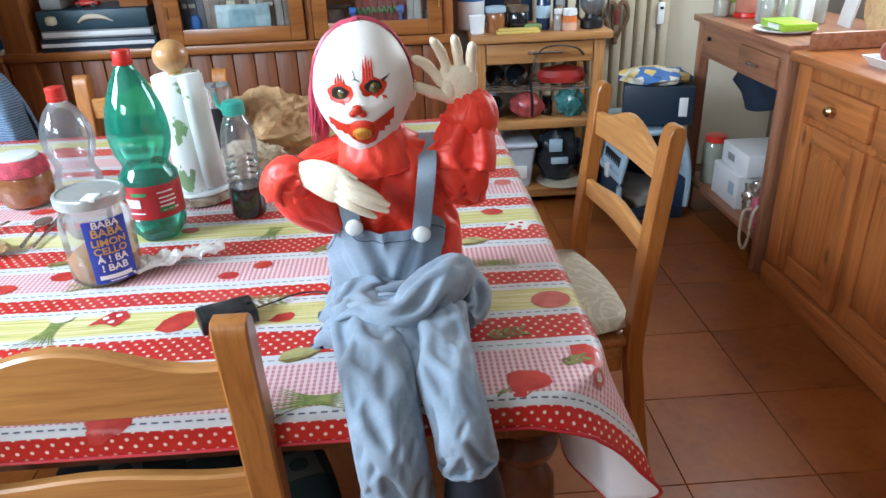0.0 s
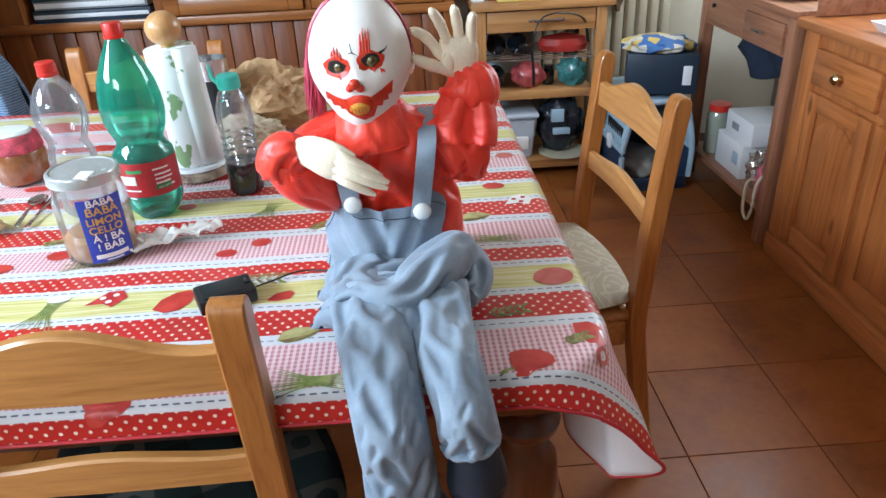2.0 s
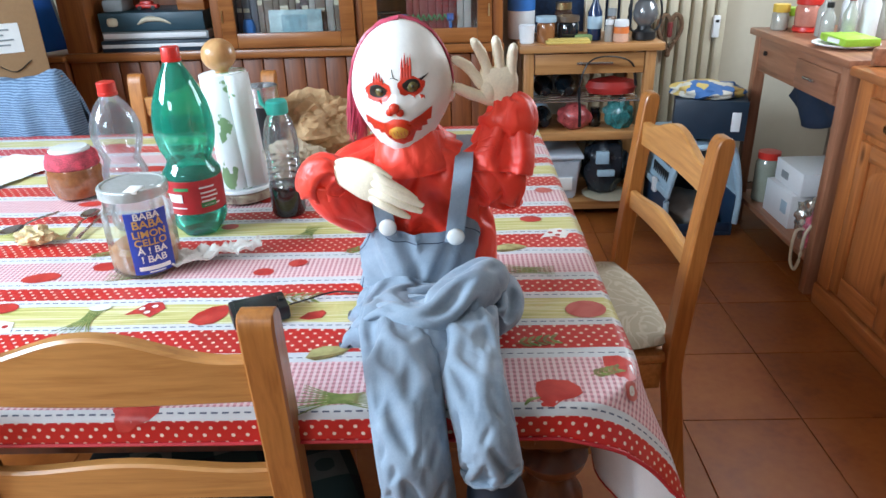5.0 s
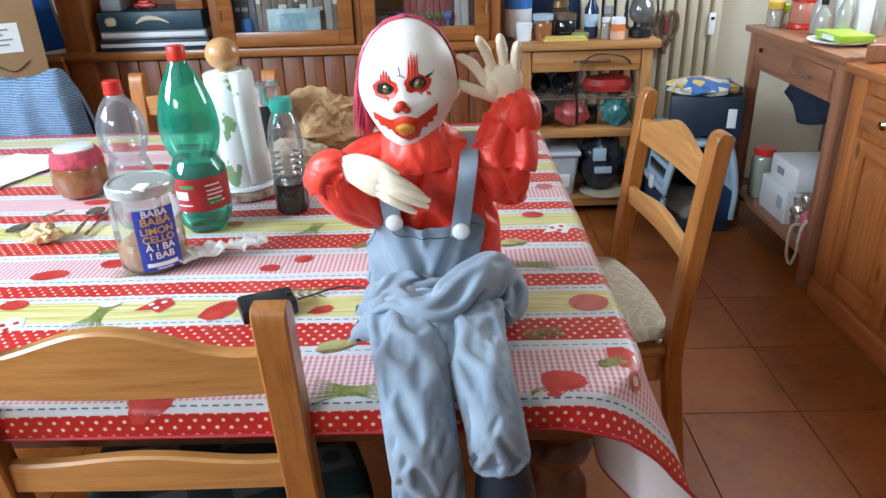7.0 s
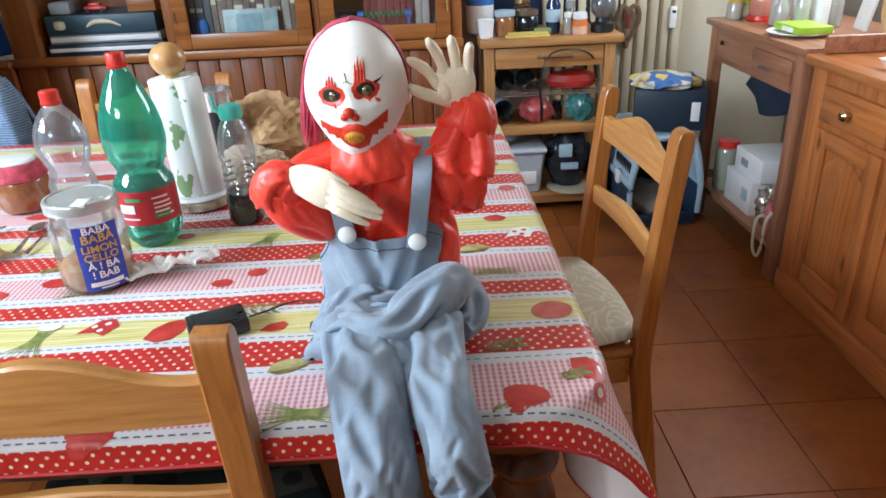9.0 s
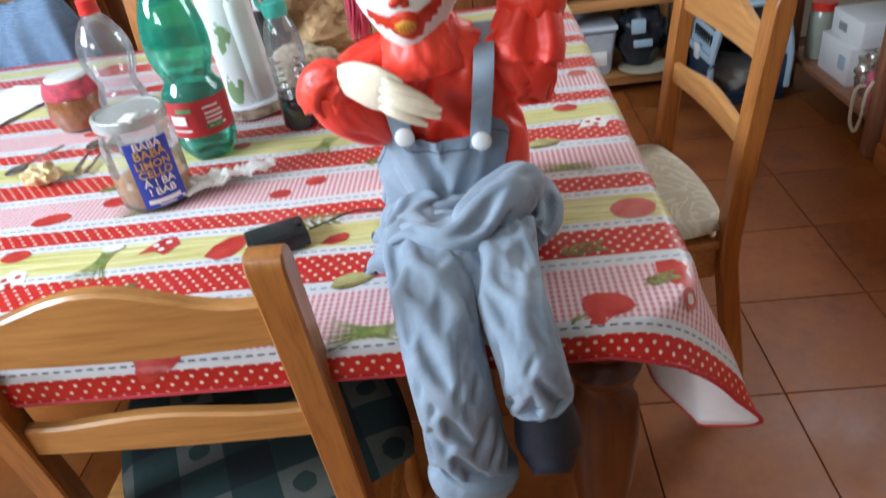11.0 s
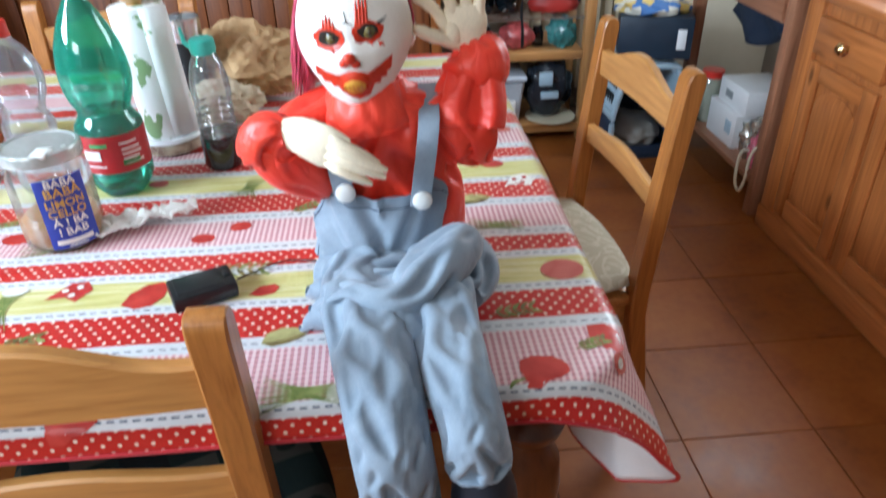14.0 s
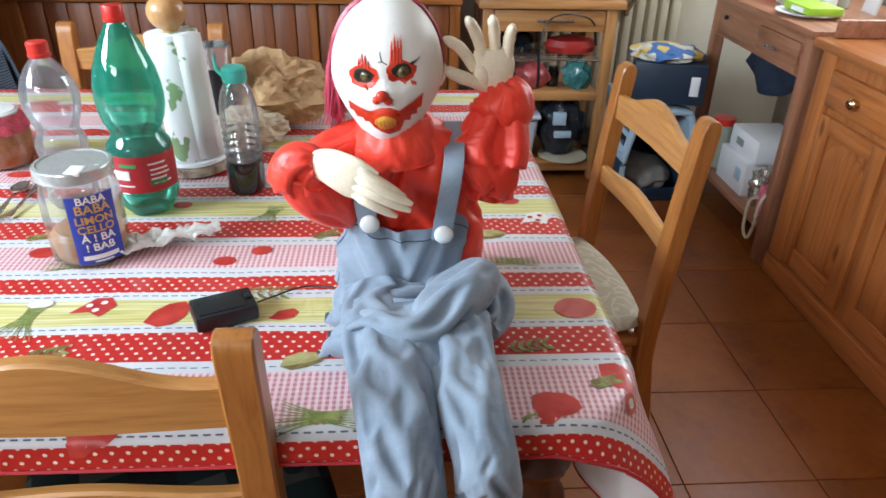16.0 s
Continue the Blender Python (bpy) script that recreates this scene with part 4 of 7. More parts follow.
def trolley_things():
    for x, z, g in ((-0.215, 0.607, 1), (-0.115, 0.607, 1), (-0.215, 0.464, 0)):
        t = thing("wine_bottle", pose(x, 1.765, z) @ pose(0, 0, 0, 90), "dark glass bottle lying on its side on the trolley", "bottle", "lying bottles")
        bm = bmesh.new()
        lathe(bm, [(0.02, -0.05), (0.044, -0.045), (0.046, 0.0), (0.046, 0.13), (0.040, 0.165), (0.018, 0.20), (0.0155, 0.235), (0.0175, 0.237), (0.0175, 0.25), (0.0, 0.252)], 20)
        part("bottle", bm, DARKGLASS, t)
        bm = bmesh.new()
        lathe(bm, [(0.0468, 0.01), (0.0472, 0.012), (0.0472, 0.10), (0.0468, 0.102)], 20)
        part("label", bm, PALEBLUE, t)
    # red case with a dark strap that loops over the handle
    t = thing("red_bag", pose(0.09, 1.62, 0.562), "flat red zipped bag with a dark strap on the trolley", "bag")
    bm = bmesh.new()
    lathe(bm, [(0.0, 0.0), (0.9, 0.012), (1.0, 0.035), (0.88, 0.058), (0.0, 0.075)], 24)
    bmesh.ops.transform(bm, matrix=Matrix.Diagonal((0.115, 0.075, 1.15, 1)), verts=bm.verts)
    part("body", bm, col("red_nylon", (0.35, 0.02, 0.015), 0.5), t)
    bm = bmesh.new()
    tube(bm, spline([(0.10, -0.05, 0.05), (0.06, -0.10, 0.16), (-0.05, -0.14, 0.195), (-0.13, -0.135, 0.17), (-0.165, -0.135, 0.07), (-0.155, -0.12, -0.05), (-0.15, -0.1, -0.12)], 40), 0.007, 8, squash=0.5)
    part("strap", bm, BLACK, t)
    t = thing("red_packet", pose(-0.07, 1.60, 0.416), "red and white patterned food packet on the shelf", "packet")
    bm = bmesh.new()
    bmesh.ops.create_icosphere(bm, subdivisions=3, radius=1)
    for v in bm.verts:
        k = 1 + 0.25 * noise.noise(v.co * 2.6)
        v.co = Vector((v.co.x * 0.075 * k, v.co.y * 0.06 * k, max(0.0, 0.055 + v.co.z * 0.06 * k)))
    part("packet", bm, col("red_white_print", (0.35, 0.06, 0.06), 0.3, vary=0.9, scale=24), t, angle=60)
    t = thing("teal_bag", pose(0.13, 1.6, 0.416), "crumpled teal plastic bag on the shelf", "bag")
    bm = bmesh.new()
    bmesh.ops.create_icosphere(bm, subdivisions=3, radius=1)
    for v in bm.verts:
        k = 1 + 0.5 * noise.noise(v.co * 3.1)
        v.co = Vector((v.co.x * 0.06 * k, v.co.y * 0.05 * k, max(0, 0.06 + v.co.z * 0.07 * k)))
    part("bag", bm, col("teal_film", (0.035, 0.17, 0.17), 0.25, vary=0.7), t, angle=50)
    t = thing("dark_jar", pose(0.03, 1.64, 0.416), "small dark jar on the trolley shelf", "jar")
    bm = bmesh.new()
    lathe(bm, [(0.025, 0), (0.028, 0.01), (0.028, 0.06), (0.02, 0.07), (0.022, 0.085), (0, 0.086)], 16)
    part("jar", bm, DARKGLASS, t)
    # bottom shelf
    t = thing("storage_box", pose(-0.155, 1.68, 0.083), "clear plastic storage box with a lid and a white label", "box")
    bm = bmesh.new()
    rings(bm, [[(sx * w, sy * d, z) for sx, sy in ((-1, -1), (1, -1), (1, 1), (-1, 1))] for w, d, z in ((0.10, 0.12, 0.0), (0.118, 0.135, 0.20))])
    bmesh.ops.bevel(bm, geom=list(bm.edges), offset=0.01, segments=2, affect='EDGES')
    part("tub", bm, col("cloudy_plastic", (0.45, 0.5, 0.55), 0.3, coat=0.3), t)
    part("lid", boxes(((-0.128, -0.145, 0.20), (0.128, 0.145, 0.222)), bevel=0.008), col("cloudy_lid", (0.5, 0.55, 0.62), 0.35), t)
    part("label", boxes(((-0.03, -0.136, 0.05), (0.08, -0.126, 0.11)), bevel=0.001, ), PAPER, t)
    t = thing("black_sack", pose(0.09, 1.63, 0.097), "black plastic sack with pale blue print and writing", "sack")
    bm = bmesh.new()
    bmesh.ops.create_icosphere(bm, subdivisions=4, radius=1)
    for v in bm.verts:
        k = 1 + 0.2 * noise.noise(v.co * 2.2) + 0.08 * noise.noise(v.co * 6)
        v.co = Vector((v.co.x * 0.105 * k, v.co.y * 0.07 * k, max(0, 0.13 + v.co.z * 0.145 * k)))
    part("sack", bm, col("black_film", (0.015, 0.02, 0.028), 0.25, vary=0.5), t, angle=60)
    bm = boxes(((-0.05, -0.092, 0.10), (0.03, -0.07, 0.13)), ((-0.06, -0.09, 0.16), (0.0, -0.07, 0.22)), bevel=0.004)
    part("print_patch", bm, PALEBLUE, t)
    t = thing("round_plate", pose(0.10, 1.60, 0.083), "round pale cream plate under the sack", "plate")
    bm = bmesh.new()
    lathe(bm, [(0.05, 0), (0.1, 0.006), (0.115, 0.012), (0.115, 0.014), (0.08, 0.012), (0, 0.012)], 32)
    part("plate", bm, CREAM, t)
    # on the top
    z = 0.806
    lathe_thing("white_cup", pose(-0.30, 1.57, z), "small white and grey cup on the trolley", "cup", [("cup", [(0.025, 0), (0.03, 0.005), (0.034, 0.06), (0.036, 0.078), (0.033, 0.078), (0.027, 0.01), (0, 0.01)], WHITE)])
    lathe_thing("food_jar", pose(-0.215, 1.60, z), "glass jar of brown food with a light blue lid", "jar", [("jar", [(0.036, 0), (0.04, 0.006), (0.04, 0.07), (0.034, 0.085)], col("jar_brown", (0.28, 0.11, 0.04), 0.15, coat=0.5)), ("lid", [(0.044, 0.085), (0.045, 0.087), (0.045, 0.108), (0.0, 0.112)], PALEBLUE)])
    lathe_thing("dark_jar", pose(-0.115, 1.63, z), "dark jar with a black and brown lid", "jar", [("jar", [(0.045, 0), (0.048, 0.006), (0.048, 0.07), (0.042, 0.08)], DARKGLASS), ("lid", [(0.046, 0.08), (0.05, 0.082), (0.05, 0.105), (0, 0.108)], col("brown_lid", (0.12, 0.08, 0.05), 0.4))])
    lathe_thing("dark_jar", pose(-0.12, 1.74, z), "dark spice jar with a brown lid standing behind", "jar", [("jar", [(0.035, 0), (0.038, 0.006), (0.038, 0.11), (0.03, 0.12)], col("coffee", (0.06, 0.03, 0.02), 0.3)), ("lid", [(0.034, 0.12), (0.036, 0.122), (0.036, 0.15), (0, 0.152)], BRASS)])
    lathe_thing("blue_bottle", pose(0.0, 1.62, z), "dark blue glass bottle with a pale label", "bottle", [("bottle", [(0.028, 0), (0.031, 0.005), (0.031, 0.12), (0.013, 0.16), (0.012, 0.22), (0.014, 0.225), (0, 0.226)], col("navy_glass", (0.01, 0.03, 0.09), 0.1, coat=0.5)), ("label", [(0.0314, 0.05), (0.0318, 0.052), (0.0318, 0.10), (0.0314, 0.102)], PALEBLUE)])
    lathe_thing("spice_jar", pose(0.055, 1.57, z), "small glass spice jar with a white top", "jar", [("jar", [(0.017, 0), (0.019, 0.003), (0.019, 0.06), (0.014, 0.07)], col("glass_grey", (0.35, 0.33, 0.3), 0.12, coat=0.5)), ("lid", [(0.017, 0.07), (0.018, 0.071), (0.018, 0.09), (0, 0.092)], WHITE)])
    lathe_thing("spice_jar", pose(0.075, 1.63, z), "small glass spice jar with a dark top", "jar", [("jar", [(0.019, 0), (0.021, 0.003), (0.021, 0.09), (0.016, 0.10)], col("glass_brown", (0.2, 0.13, 0.09), 0.12, coat=0.5)), ("lid", [(0.019, 0.10), (0.02, 0.101), (0.02, 0.13), (0, 0.132)], GREY)])
    lathe_thing("candle", pose(0.105, 1.56, z), "orange and white layered candle in a glass", "candle", [("glass", [(0.03, 0), (0.033, 0.004), (0.033, 0.035), (0.032, 0.036)], col("peach_glass", (0.7, 0.42, 0.3), 0.2, coat=0.4)), ("wax", [(0.0325, 0.036), (0.0328, 0.038), (0.031, 0.062), (0, 0.064)], ORANGE), ("rim", [(0.031, 0.064), (0.0315, 0.066), (0.029, 0.09), (0.026, 0.088), (0.024, 0.07), (0, 0.07)], WHITE)])
    t = thing("folded_cloth", pose(-0.12, 1.545, z), "folded yellow cloth on the trolley top", "cloth")
    part("cloth", boxes(((-0.10, -0.03, 0), (0.09, 0.03, 0.012)), ((-0.09, -0.026, 0.012), (0.085, 0.028, 0.02)), bevel=0.005), YELLOW, t)
    t = thing("green_packet", pose(-0.06, 1.61, z), "small green folded packet on the trolley top", "packet")
    part("packet", boxes(((-0.05, -0.02, 0), (0.05, 0.02, 0.028)), bevel=0.006), col("dull_green", (0.2, 0.28, 0.1), 0.6), t)
    lathe_thing("tall_tub", pose(-0.31, 1.74, z), "tall tub with a blue and white label behind the cups", "tub", [("tub", [(0.055, 0), (0.06, 0.006), (0.062, 0.12), (0.06, 0.122)], WHITE), ("band", [(0.061, 0.122), (0.063, 0.124), (0.063, 0.2), (0.061, 0.202)], BLUE), ("lid", [(0.064, 0.202), (0.065, 0.204), (0.065, 0.23), (0, 0.232)], WHITE)])
    t = thing("dark_picture", pose(-0.03, 1.90, z) @ pose(0, 0, 0, -4), "dark blue picture panel leaning on the wall behind jars", "picture")
    part("panel", boxes(((-0.32, 0, 0), (0.30, 0.012, 0.5)), bevel=0.002), col("night_blue_print", (0.012, 0.03, 0.075), 0.4, vary=0.7, scale=7), t)
    part("frame", boxes(((0.09, -0.012, 0), (0.125, 0.004, 0.5)), bevel=0.003), OAK_Z, t)
    # storm lantern
    t = thing("storm_lantern", pose(0.212, 1.60, z), "black storm lantern with a clear glass chimney", "lantern")
    for nm, prof, mt in (("tank", [(0.045, 0), (0.05, 0.006), (0.05, 0.035), (0.032, 0.045), (0.03, 0.06)], BLACK), ("chimney", [(0.03, 0.061), (0.05, 0.085), (0.056, 0.11), (0.045, 0.15), (0.032, 0.165)], col("lantern_glass", (0.16, 0.17, 0.18), 0.08, coat=1.0, metal=0.3)), ("cap", [(0.034, 0.166), (0.04, 0.17), (0.036, 0.19), (0.022, 0.2), (0.022, 0.215), (0.03, 0.22), (0, 0.232)], BLACK)):
        bm = bmesh.new()
        lathe(bm, prof, 24)
        part(nm, bm, mt, t)
    for s in (-1, 1):
        bm = bmesh.new()
        tube(bm, spline([(s * 0.04, 0, 0.03), (s * 0.066, 0, 0.06), (s * 0.07, 0, 0.13), (s * 0.05, 0, 0.19), (s * 0.03, 0, 0.2)], 16), 0.005, 8)
        part("side_tube", bm, BLACK, t)
    # heart ornament hung on the radiator
    t = thing("heart_ornament", pose(0.40, 1.872, 0.70), "brown and red heart-shaped dried wreath hung on the radiator", "ornament")
    bm = bmesh.new()
    for i in range(60):
        a = i / 60 * 2 * math_pi
        x = 0.004 * 16 * math.sin(a) ** 3 * 0.85
        zz = 0.10 + 0.0042 * (13 * math.cos(a) - 5 * math.cos(2 * a) - 2 * math.cos(3 * a) - math.cos(4 * a)) * 1.5
        r = 0.012 + 0.005 * noise.noise((i * 0.7, 0, 0))
        bmesh.ops.create_icosphere(bm, subdivisions=1, radius=r, matrix=Matrix.Translation((x, -0.012, zz)))
    part("wreath", bm, col("dried_twigs", (0.16, 0.09, 0.05), 0.8, vary=0.5), t)
    bm = bmesh.new()
    for i in range(26):
        bmesh.ops.create_icosphere(bm, subdivisions=1, radius=0.014, matrix=Matrix.Translation((0.03 * noise.noise((i, 1, 0)) * 1.5, -0.014, 0.11 + 0.05 * noise.noise((i * 1.3, 5, 0)) * 1.5)))
    part("petals", bm, DKRED, t)


trolley_things()


# ---- pet carrier and box ----
CARX, CARY = 0.435, 1.50
def carrier():
    t = thing("pet_carrier", pose(CARX, CARY, 0, 0, 0, 2), "light blue and navy plastic pet carrier with an open front", "carrier")
    W, D = 0.15, 0.225
    navy = col("navy_plastic", (0.02, 0.045, 0.09), 0.35)
    bm = bmesh.new()
    for lo, hi in (((-W, -D, 0), (W, D, 0.02)), ((-W, -D, 0.02), (-W + 0.012, D, 0.19)), ((W - 0.012, -D, 0.02), (W, D, 0.19)), ((-W + 0.012, D - 0.012, 0.02), (W - 0.012, D, 0.19)), ((-W + 0.012, -D, 0.02), (W - 0.012, -D + 0.012, 0.06))):
        box(bm, lo, hi, 0.004)
    part("lower_shell", bm, navy, t)
    bm = bmesh.new()
    for lo, hi in (((-W - 0.014, -D - 0.014, 0.185), (-W + 0.006, D + 0.014, 0.215)), ((W - 0.006, -D - 0.014, 0.185), (W + 0.014, D + 0.014, 0.215)), ((-W, D - 0.006, 0.185), (W, D + 0.014, 0.215))):
        box(bm, lo, hi, 0.006)
    part("rim", bm, PALEBLUE, t)
    # upper shell: leaning sides, back and roof, open at the front
    bm = bmesh.new()
    k = 0.035
    for side in (-1, 1):
        rings(bm, [[(side * W, y, 0.21), (side * (W - k), y, 0.37), (side * (W - k - 0.03), y, 0.405), (side * (W - k - 0.04), y, 0.39), (side * (W - k - 0.012), y, 0.365), (side * (W - 0.012), y, 0.21)] for y in (-D, -D / 3, D / 3, D)])
    box(bm, (-W + 0.03, -D, 0.392), (W - 0.03, D, 0.405), 0.004)
    box(bm, (-W + 0.014, D - 0.012, 0.21), (W - 0.014, D - 0.001, 0.39), 0.003)
    up = part("upper_shell", bm, PALEBLUE, t)
    for r in range(2):
        for i in range(8):
            y = -0.17 + i * 0.026
            z0 = 0.238 + 0.062 * r
            x = -W + k * (z0 + 0.02 - 0.21) / 0.16
            part("slot", boxes(((x - 0.006, y, z0), (x + 0.003, y + 0.011, z0 + 0.046)), bevel=0.002), BLACK, up)
    # frame round the opening
    bm = bmesh.new()
    tube(bm, spline([(-W - 0.004, -D - 0.006, 0.06), (-W - 0.004, -D - 0.006, 0.21), (-W + k, -D - 0.006, 0.375), (-W + 0.08, -D - 0.006, 0.405), (W - 0.08, -D - 0.006, 0.405), (W - k, -D - 0.006, 0.375), (W + 0.004, -D - 0.006, 0.21), (W + 0.004, -D - 0.006, 0.06)], 48), 0.013, 8)
    part("front_frame", bm, PALEBLUE, t)
    for side in (-1, 1):
        part("latch", boxes(((side * (W + 0.016) - 0.008, -0.10, 0.17), (side * (W + 0.016) + 0.008, -0.06, 0.235)), bevel=0.004), WHITE, t)
    part("handle", boxes(((-0.03, -0.09, 0.40), (0.03, 0.09, 0.43)), bevel=0.01), PALEBLUE, t)
    p = thing("carrier_blanket", pose(CARX, CARY - 0.03, 0.021), "pale grey fleece blanket inside the pet carrier", "blanket")
    bm = bmesh.new()
    bmesh.ops.create_icosphere(bm, subdivisions=4, radius=1)
    for v in bm.verts:
        q = 1 + 0.2 * noise.noise(v.co * 2.4) + 0.08 * noise.noise(v.co * 7)
        v.co = Vector((max(-0.13, min(0.13, v.co.x * 0.13 * q)), v.co.y * 0.16 * q, max(0, 0.045 + v.co.z * 0.07 * q)))
    part("blanket", bm, col("grey_fleece", (0.30, 0.28, 0.25), 0.95), p, angle=80)
    b = thing("navy_box", pose(0.475, 1.42, 0.432, 0, 0, -16), "dark navy cardboard box with a white label on the carrier", "box")
    part("box", boxes(((-0.145, -0.12, 0), (0.145, 0.12, 0.165)), bevel=0.004), NAVY, b)
    part("label", boxes(((0.085, -0.1225, 0.04), (0.12, -0.119, 0.12)), bevel=0.001), WHITE, b)
    c = thing("patterned_cloth", pose(0.455, 1.41, 0.597, 0, 0, -12), "folded yellow and blue patterned cloth bag on the box", "cloth")
    bm = bmesh.new()
    bmesh.ops.create_icosphere(bm, subdivisions=4, radius=1)
    for v in bm.verts:
        k = 1 + 0.22 * noise.noise(v.co * 2.7) + 0.1 * noise.noise(v.co * 7)
        v.co = Vector((v.co.x * 0.145 * k, v.co.y * 0.11 * k, max(0, 0.02 + v.co.z * 0.04 * k)))
    m, t2, bs = nodes_of("patterned_print")
    vo = node(t2, "ShaderNodeTexVoronoi", Scale=26.0)
    t2.links.new(coords(t2), vo.inputs["Vector"])
    t2.links.new(ramp(t2, vo.outputs["Color"], [(0.0, (0.55, 0.4, 0.12)), (0.4, (0.04, 0.13, 0.34)), (0.6, (0.6, 0.58, 0.5)), (0.8, (0.5, 0.34, 0.1))], 'CONSTANT'), bs.inputs["Base Color"])
    bs.inputs["Roughness"].default_value = 0.6
    part("cloth", bm, m, c, angle=60)


carrier()


# ---- kitchen cart ----
def cart():
    th = thing("kitchen_cart", pose(0, 0, 0), "reddish-brown wooden cart with a drawer apron and a low shelf", "cart")
    x0, x1, y0, y1 = 0.66, 1.16, 0.725, 1.50
    for y in (y0, y1 - 0.045):
        for x in (x0, x1 - 0.045):
            part("leg", boxes(((x, y, 0), (x + 0.045, y + 0.045, 0.83)), bevel=0.003), CART_Z, th)
    part("top", boxes(((x0 - 0.02, y0 - 0.02, 0.83), (x1 + 0.01, y1 + 0.02, 0.856)), bevel=0.004), CART, th)
    ap = part("front_apron", boxes(((x0 + 0.006, y0 + 0.046, 0.69), (x0 + 0.024, y1 - 0.046, 0.829)), bevel=0.002), CART, th)
    part("drawer", boxes(((x0 - 0.006, y0 + 0.06, 0.70), (x0 + 0.008, y0 + 0.36, 0.80)), bevel=0.003), CART, ap)
    bm = bmesh.new()
    tube(bm, [(x0 - 0.02, y0 + 0.18, 0.75), (x0 - 0.02, y0 + 0.26, 0.75)], 0.005, 8)
    part("drawer_pull", bm, CHROME, ap)
    bm = bmesh.new()
    lathe(bm, [(0.008, 0), (0.01, 0.01), (0.0, 0.014)], 12)
    bmesh.ops.transform(bm, matrix=pose(x0 + 0.006, y1 - 0.12, 0.77, 0, -90), verts=bm.verts)
    part("peg", bm, BLACK, ap)
    part("side_apron", boxes(((x0 + 0.05, y0 + 0.01, 0.69), (x1 - 0.05, y0 + 0.026, 0.829)), bevel=0.002), CART, th)
    part("side_apron", boxes(((x0 + 0.05, y1 - 0.026, 0.69), (x1 - 0.05, y1 - 0.01, 0.829)), bevel=0.002), CART, th)
    part("low_shelf", boxes(((x0 + 0.004, y0 + 0.004, 0.115), (x1 - 0.004, y1 - 0.004, 0.138)), bevel=0.003), CART, th)
    # dark cloth hung below the apron
    c = thing("navy_cloth", pose(0.86, 1.22, 0.36), "dark navy cloth hanging folded under the cart top", "cloth")
    bm = bmesh.new()
    g = []
    for i in range(25):
        u = i / 24 * 2 - 1
        g.append([bm.verts.new((0.02 * math.sin(u * 7 + k), u * 0.30, 0.466 - (0.18 + 0.17 * (1 - (u - 0.3) ** 2)) * (k / 9))) for k in range(10)])
    for i in range(24):
        for j in range(9):
            bm.faces.new((g[i][j], g[i + 1][j], g[i + 1][j + 1], g[i][j + 1]))
    o = part("cloth", bm, col("navy_fabric", (0.012, 0.022, 0.045), 0.85), c, angle=80)
    s = o.modifiers.new("thickness", 'SOLIDIFY')
    s.thickness = 0.006
    z = 0.138
    block("white_carton", (0.70, 1.02, z), (0.92, 1.26, z + 0.14), WHITE, "white printed carton on the low shelf of the cart", "box", extra=[("print_patch", (0.698, 1.05, z + 0.05), (0.702, 1.10, z + 0.10), PALEBLUE)])
    block("white_carton", (0.72, 1.00, z + 0.142), (0.92, 1.24, z + 0.235), WHITE, "second white carton stacked on the low shelf", "box", extra=[("print_patch", (0.718, 1.12, z + 0.17), (0.722, 1.18, z + 0.2), GREY)])
    lathe_thing("glass_jar", pose(0.74, 1.36, z), "clear glass jar with a red and green lid", "jar", [("jar", [(0.045, 0), (0.05, 0.006), (0.05, 0.17), (0.04, 0.19)], col("greenish_glass", (0.3, 0.32, 0.26), 0.1, coat=0.6)), ("lid", [(0.044, 0.19), (0.046, 0.192), (0.046, 0.22), (0, 0.223)], RED_PL)])
    for nm, p, s, mt, lb in (("foil_bag", (0.74, 0.90, z), (0.06, 0.075, 0.085), col("silver_foil", (0.55, 0.53, 0.48), 0.25, metal=0.8, vary=0.4), "crumpled silver foil bag on the low shelf"),
                             ("pink_packet", (0.72, 0.82, z), (0.045, 0.06, 0.07), col("pink_print", (0.6, 0.12, 0.18), 0.35, vary=0.8, scale=30), "pink and white patterned packet on the low shelf")):
        t = thing(nm, pose(*p), lb, "packet")
        bm = bmesh.new()
        bmesh.ops.create_icosphere(bm, subdivisions=4, radius=1)
        for v in bm.verts:
            k = 1 + 0.3 * noise.noise(v.co * 3) + 0.18 * noise.noise(v.co * 8)
            v.co = Vector((v.co.x * s[0] * k, v.co.y * s[1] * k, max(0, s[2] + v.co.z * s[2] * k)))
        part("wrapper", bm, mt, t, angle=25)
    t = thing("cord_loop", pose(0.655, 0.80, 0.06), "loop of pale cord hanging over the low shelf", "cord")
    bm = bmesh.new()
    tube(bm, spline([(0.03, 0.03, 0.16), (-0.012, 0.03, 0.15), (-0.02, 0.02, 0.05), (-0.02, -0.02, 0.02), (-0.02, -0.045, 0.07), (-0.012, -0.04, 0.17), (0.03, -0.03, 0.22)], 40), 0.006, 8)
    part("cord", bm, CREAM, t)
    # on the top
    z = 0.856
    lathe_thing("storage_jar", pose(0.80, 1.36, z), "peach glass storage jar with a red lid and base", "jar", [("base", [(0.05, 0), (0.055, 0.006), (0.052, 0.02)], RED_PL), ("jar", [(0.045, 0.021), (0.05, 0.03), (0.052, 0.09), (0.045, 0.105)], col("peach_glass_jar", (0.55, 0.22, 0.16), 0.1, coat=0.6)), ("lid", [(0.05, 0.105), (0.052, 0.107), (0.052, 0.125), (0.015, 0.135), (0.018, 0.155), (0.0, 0.165)], RED_PL)])
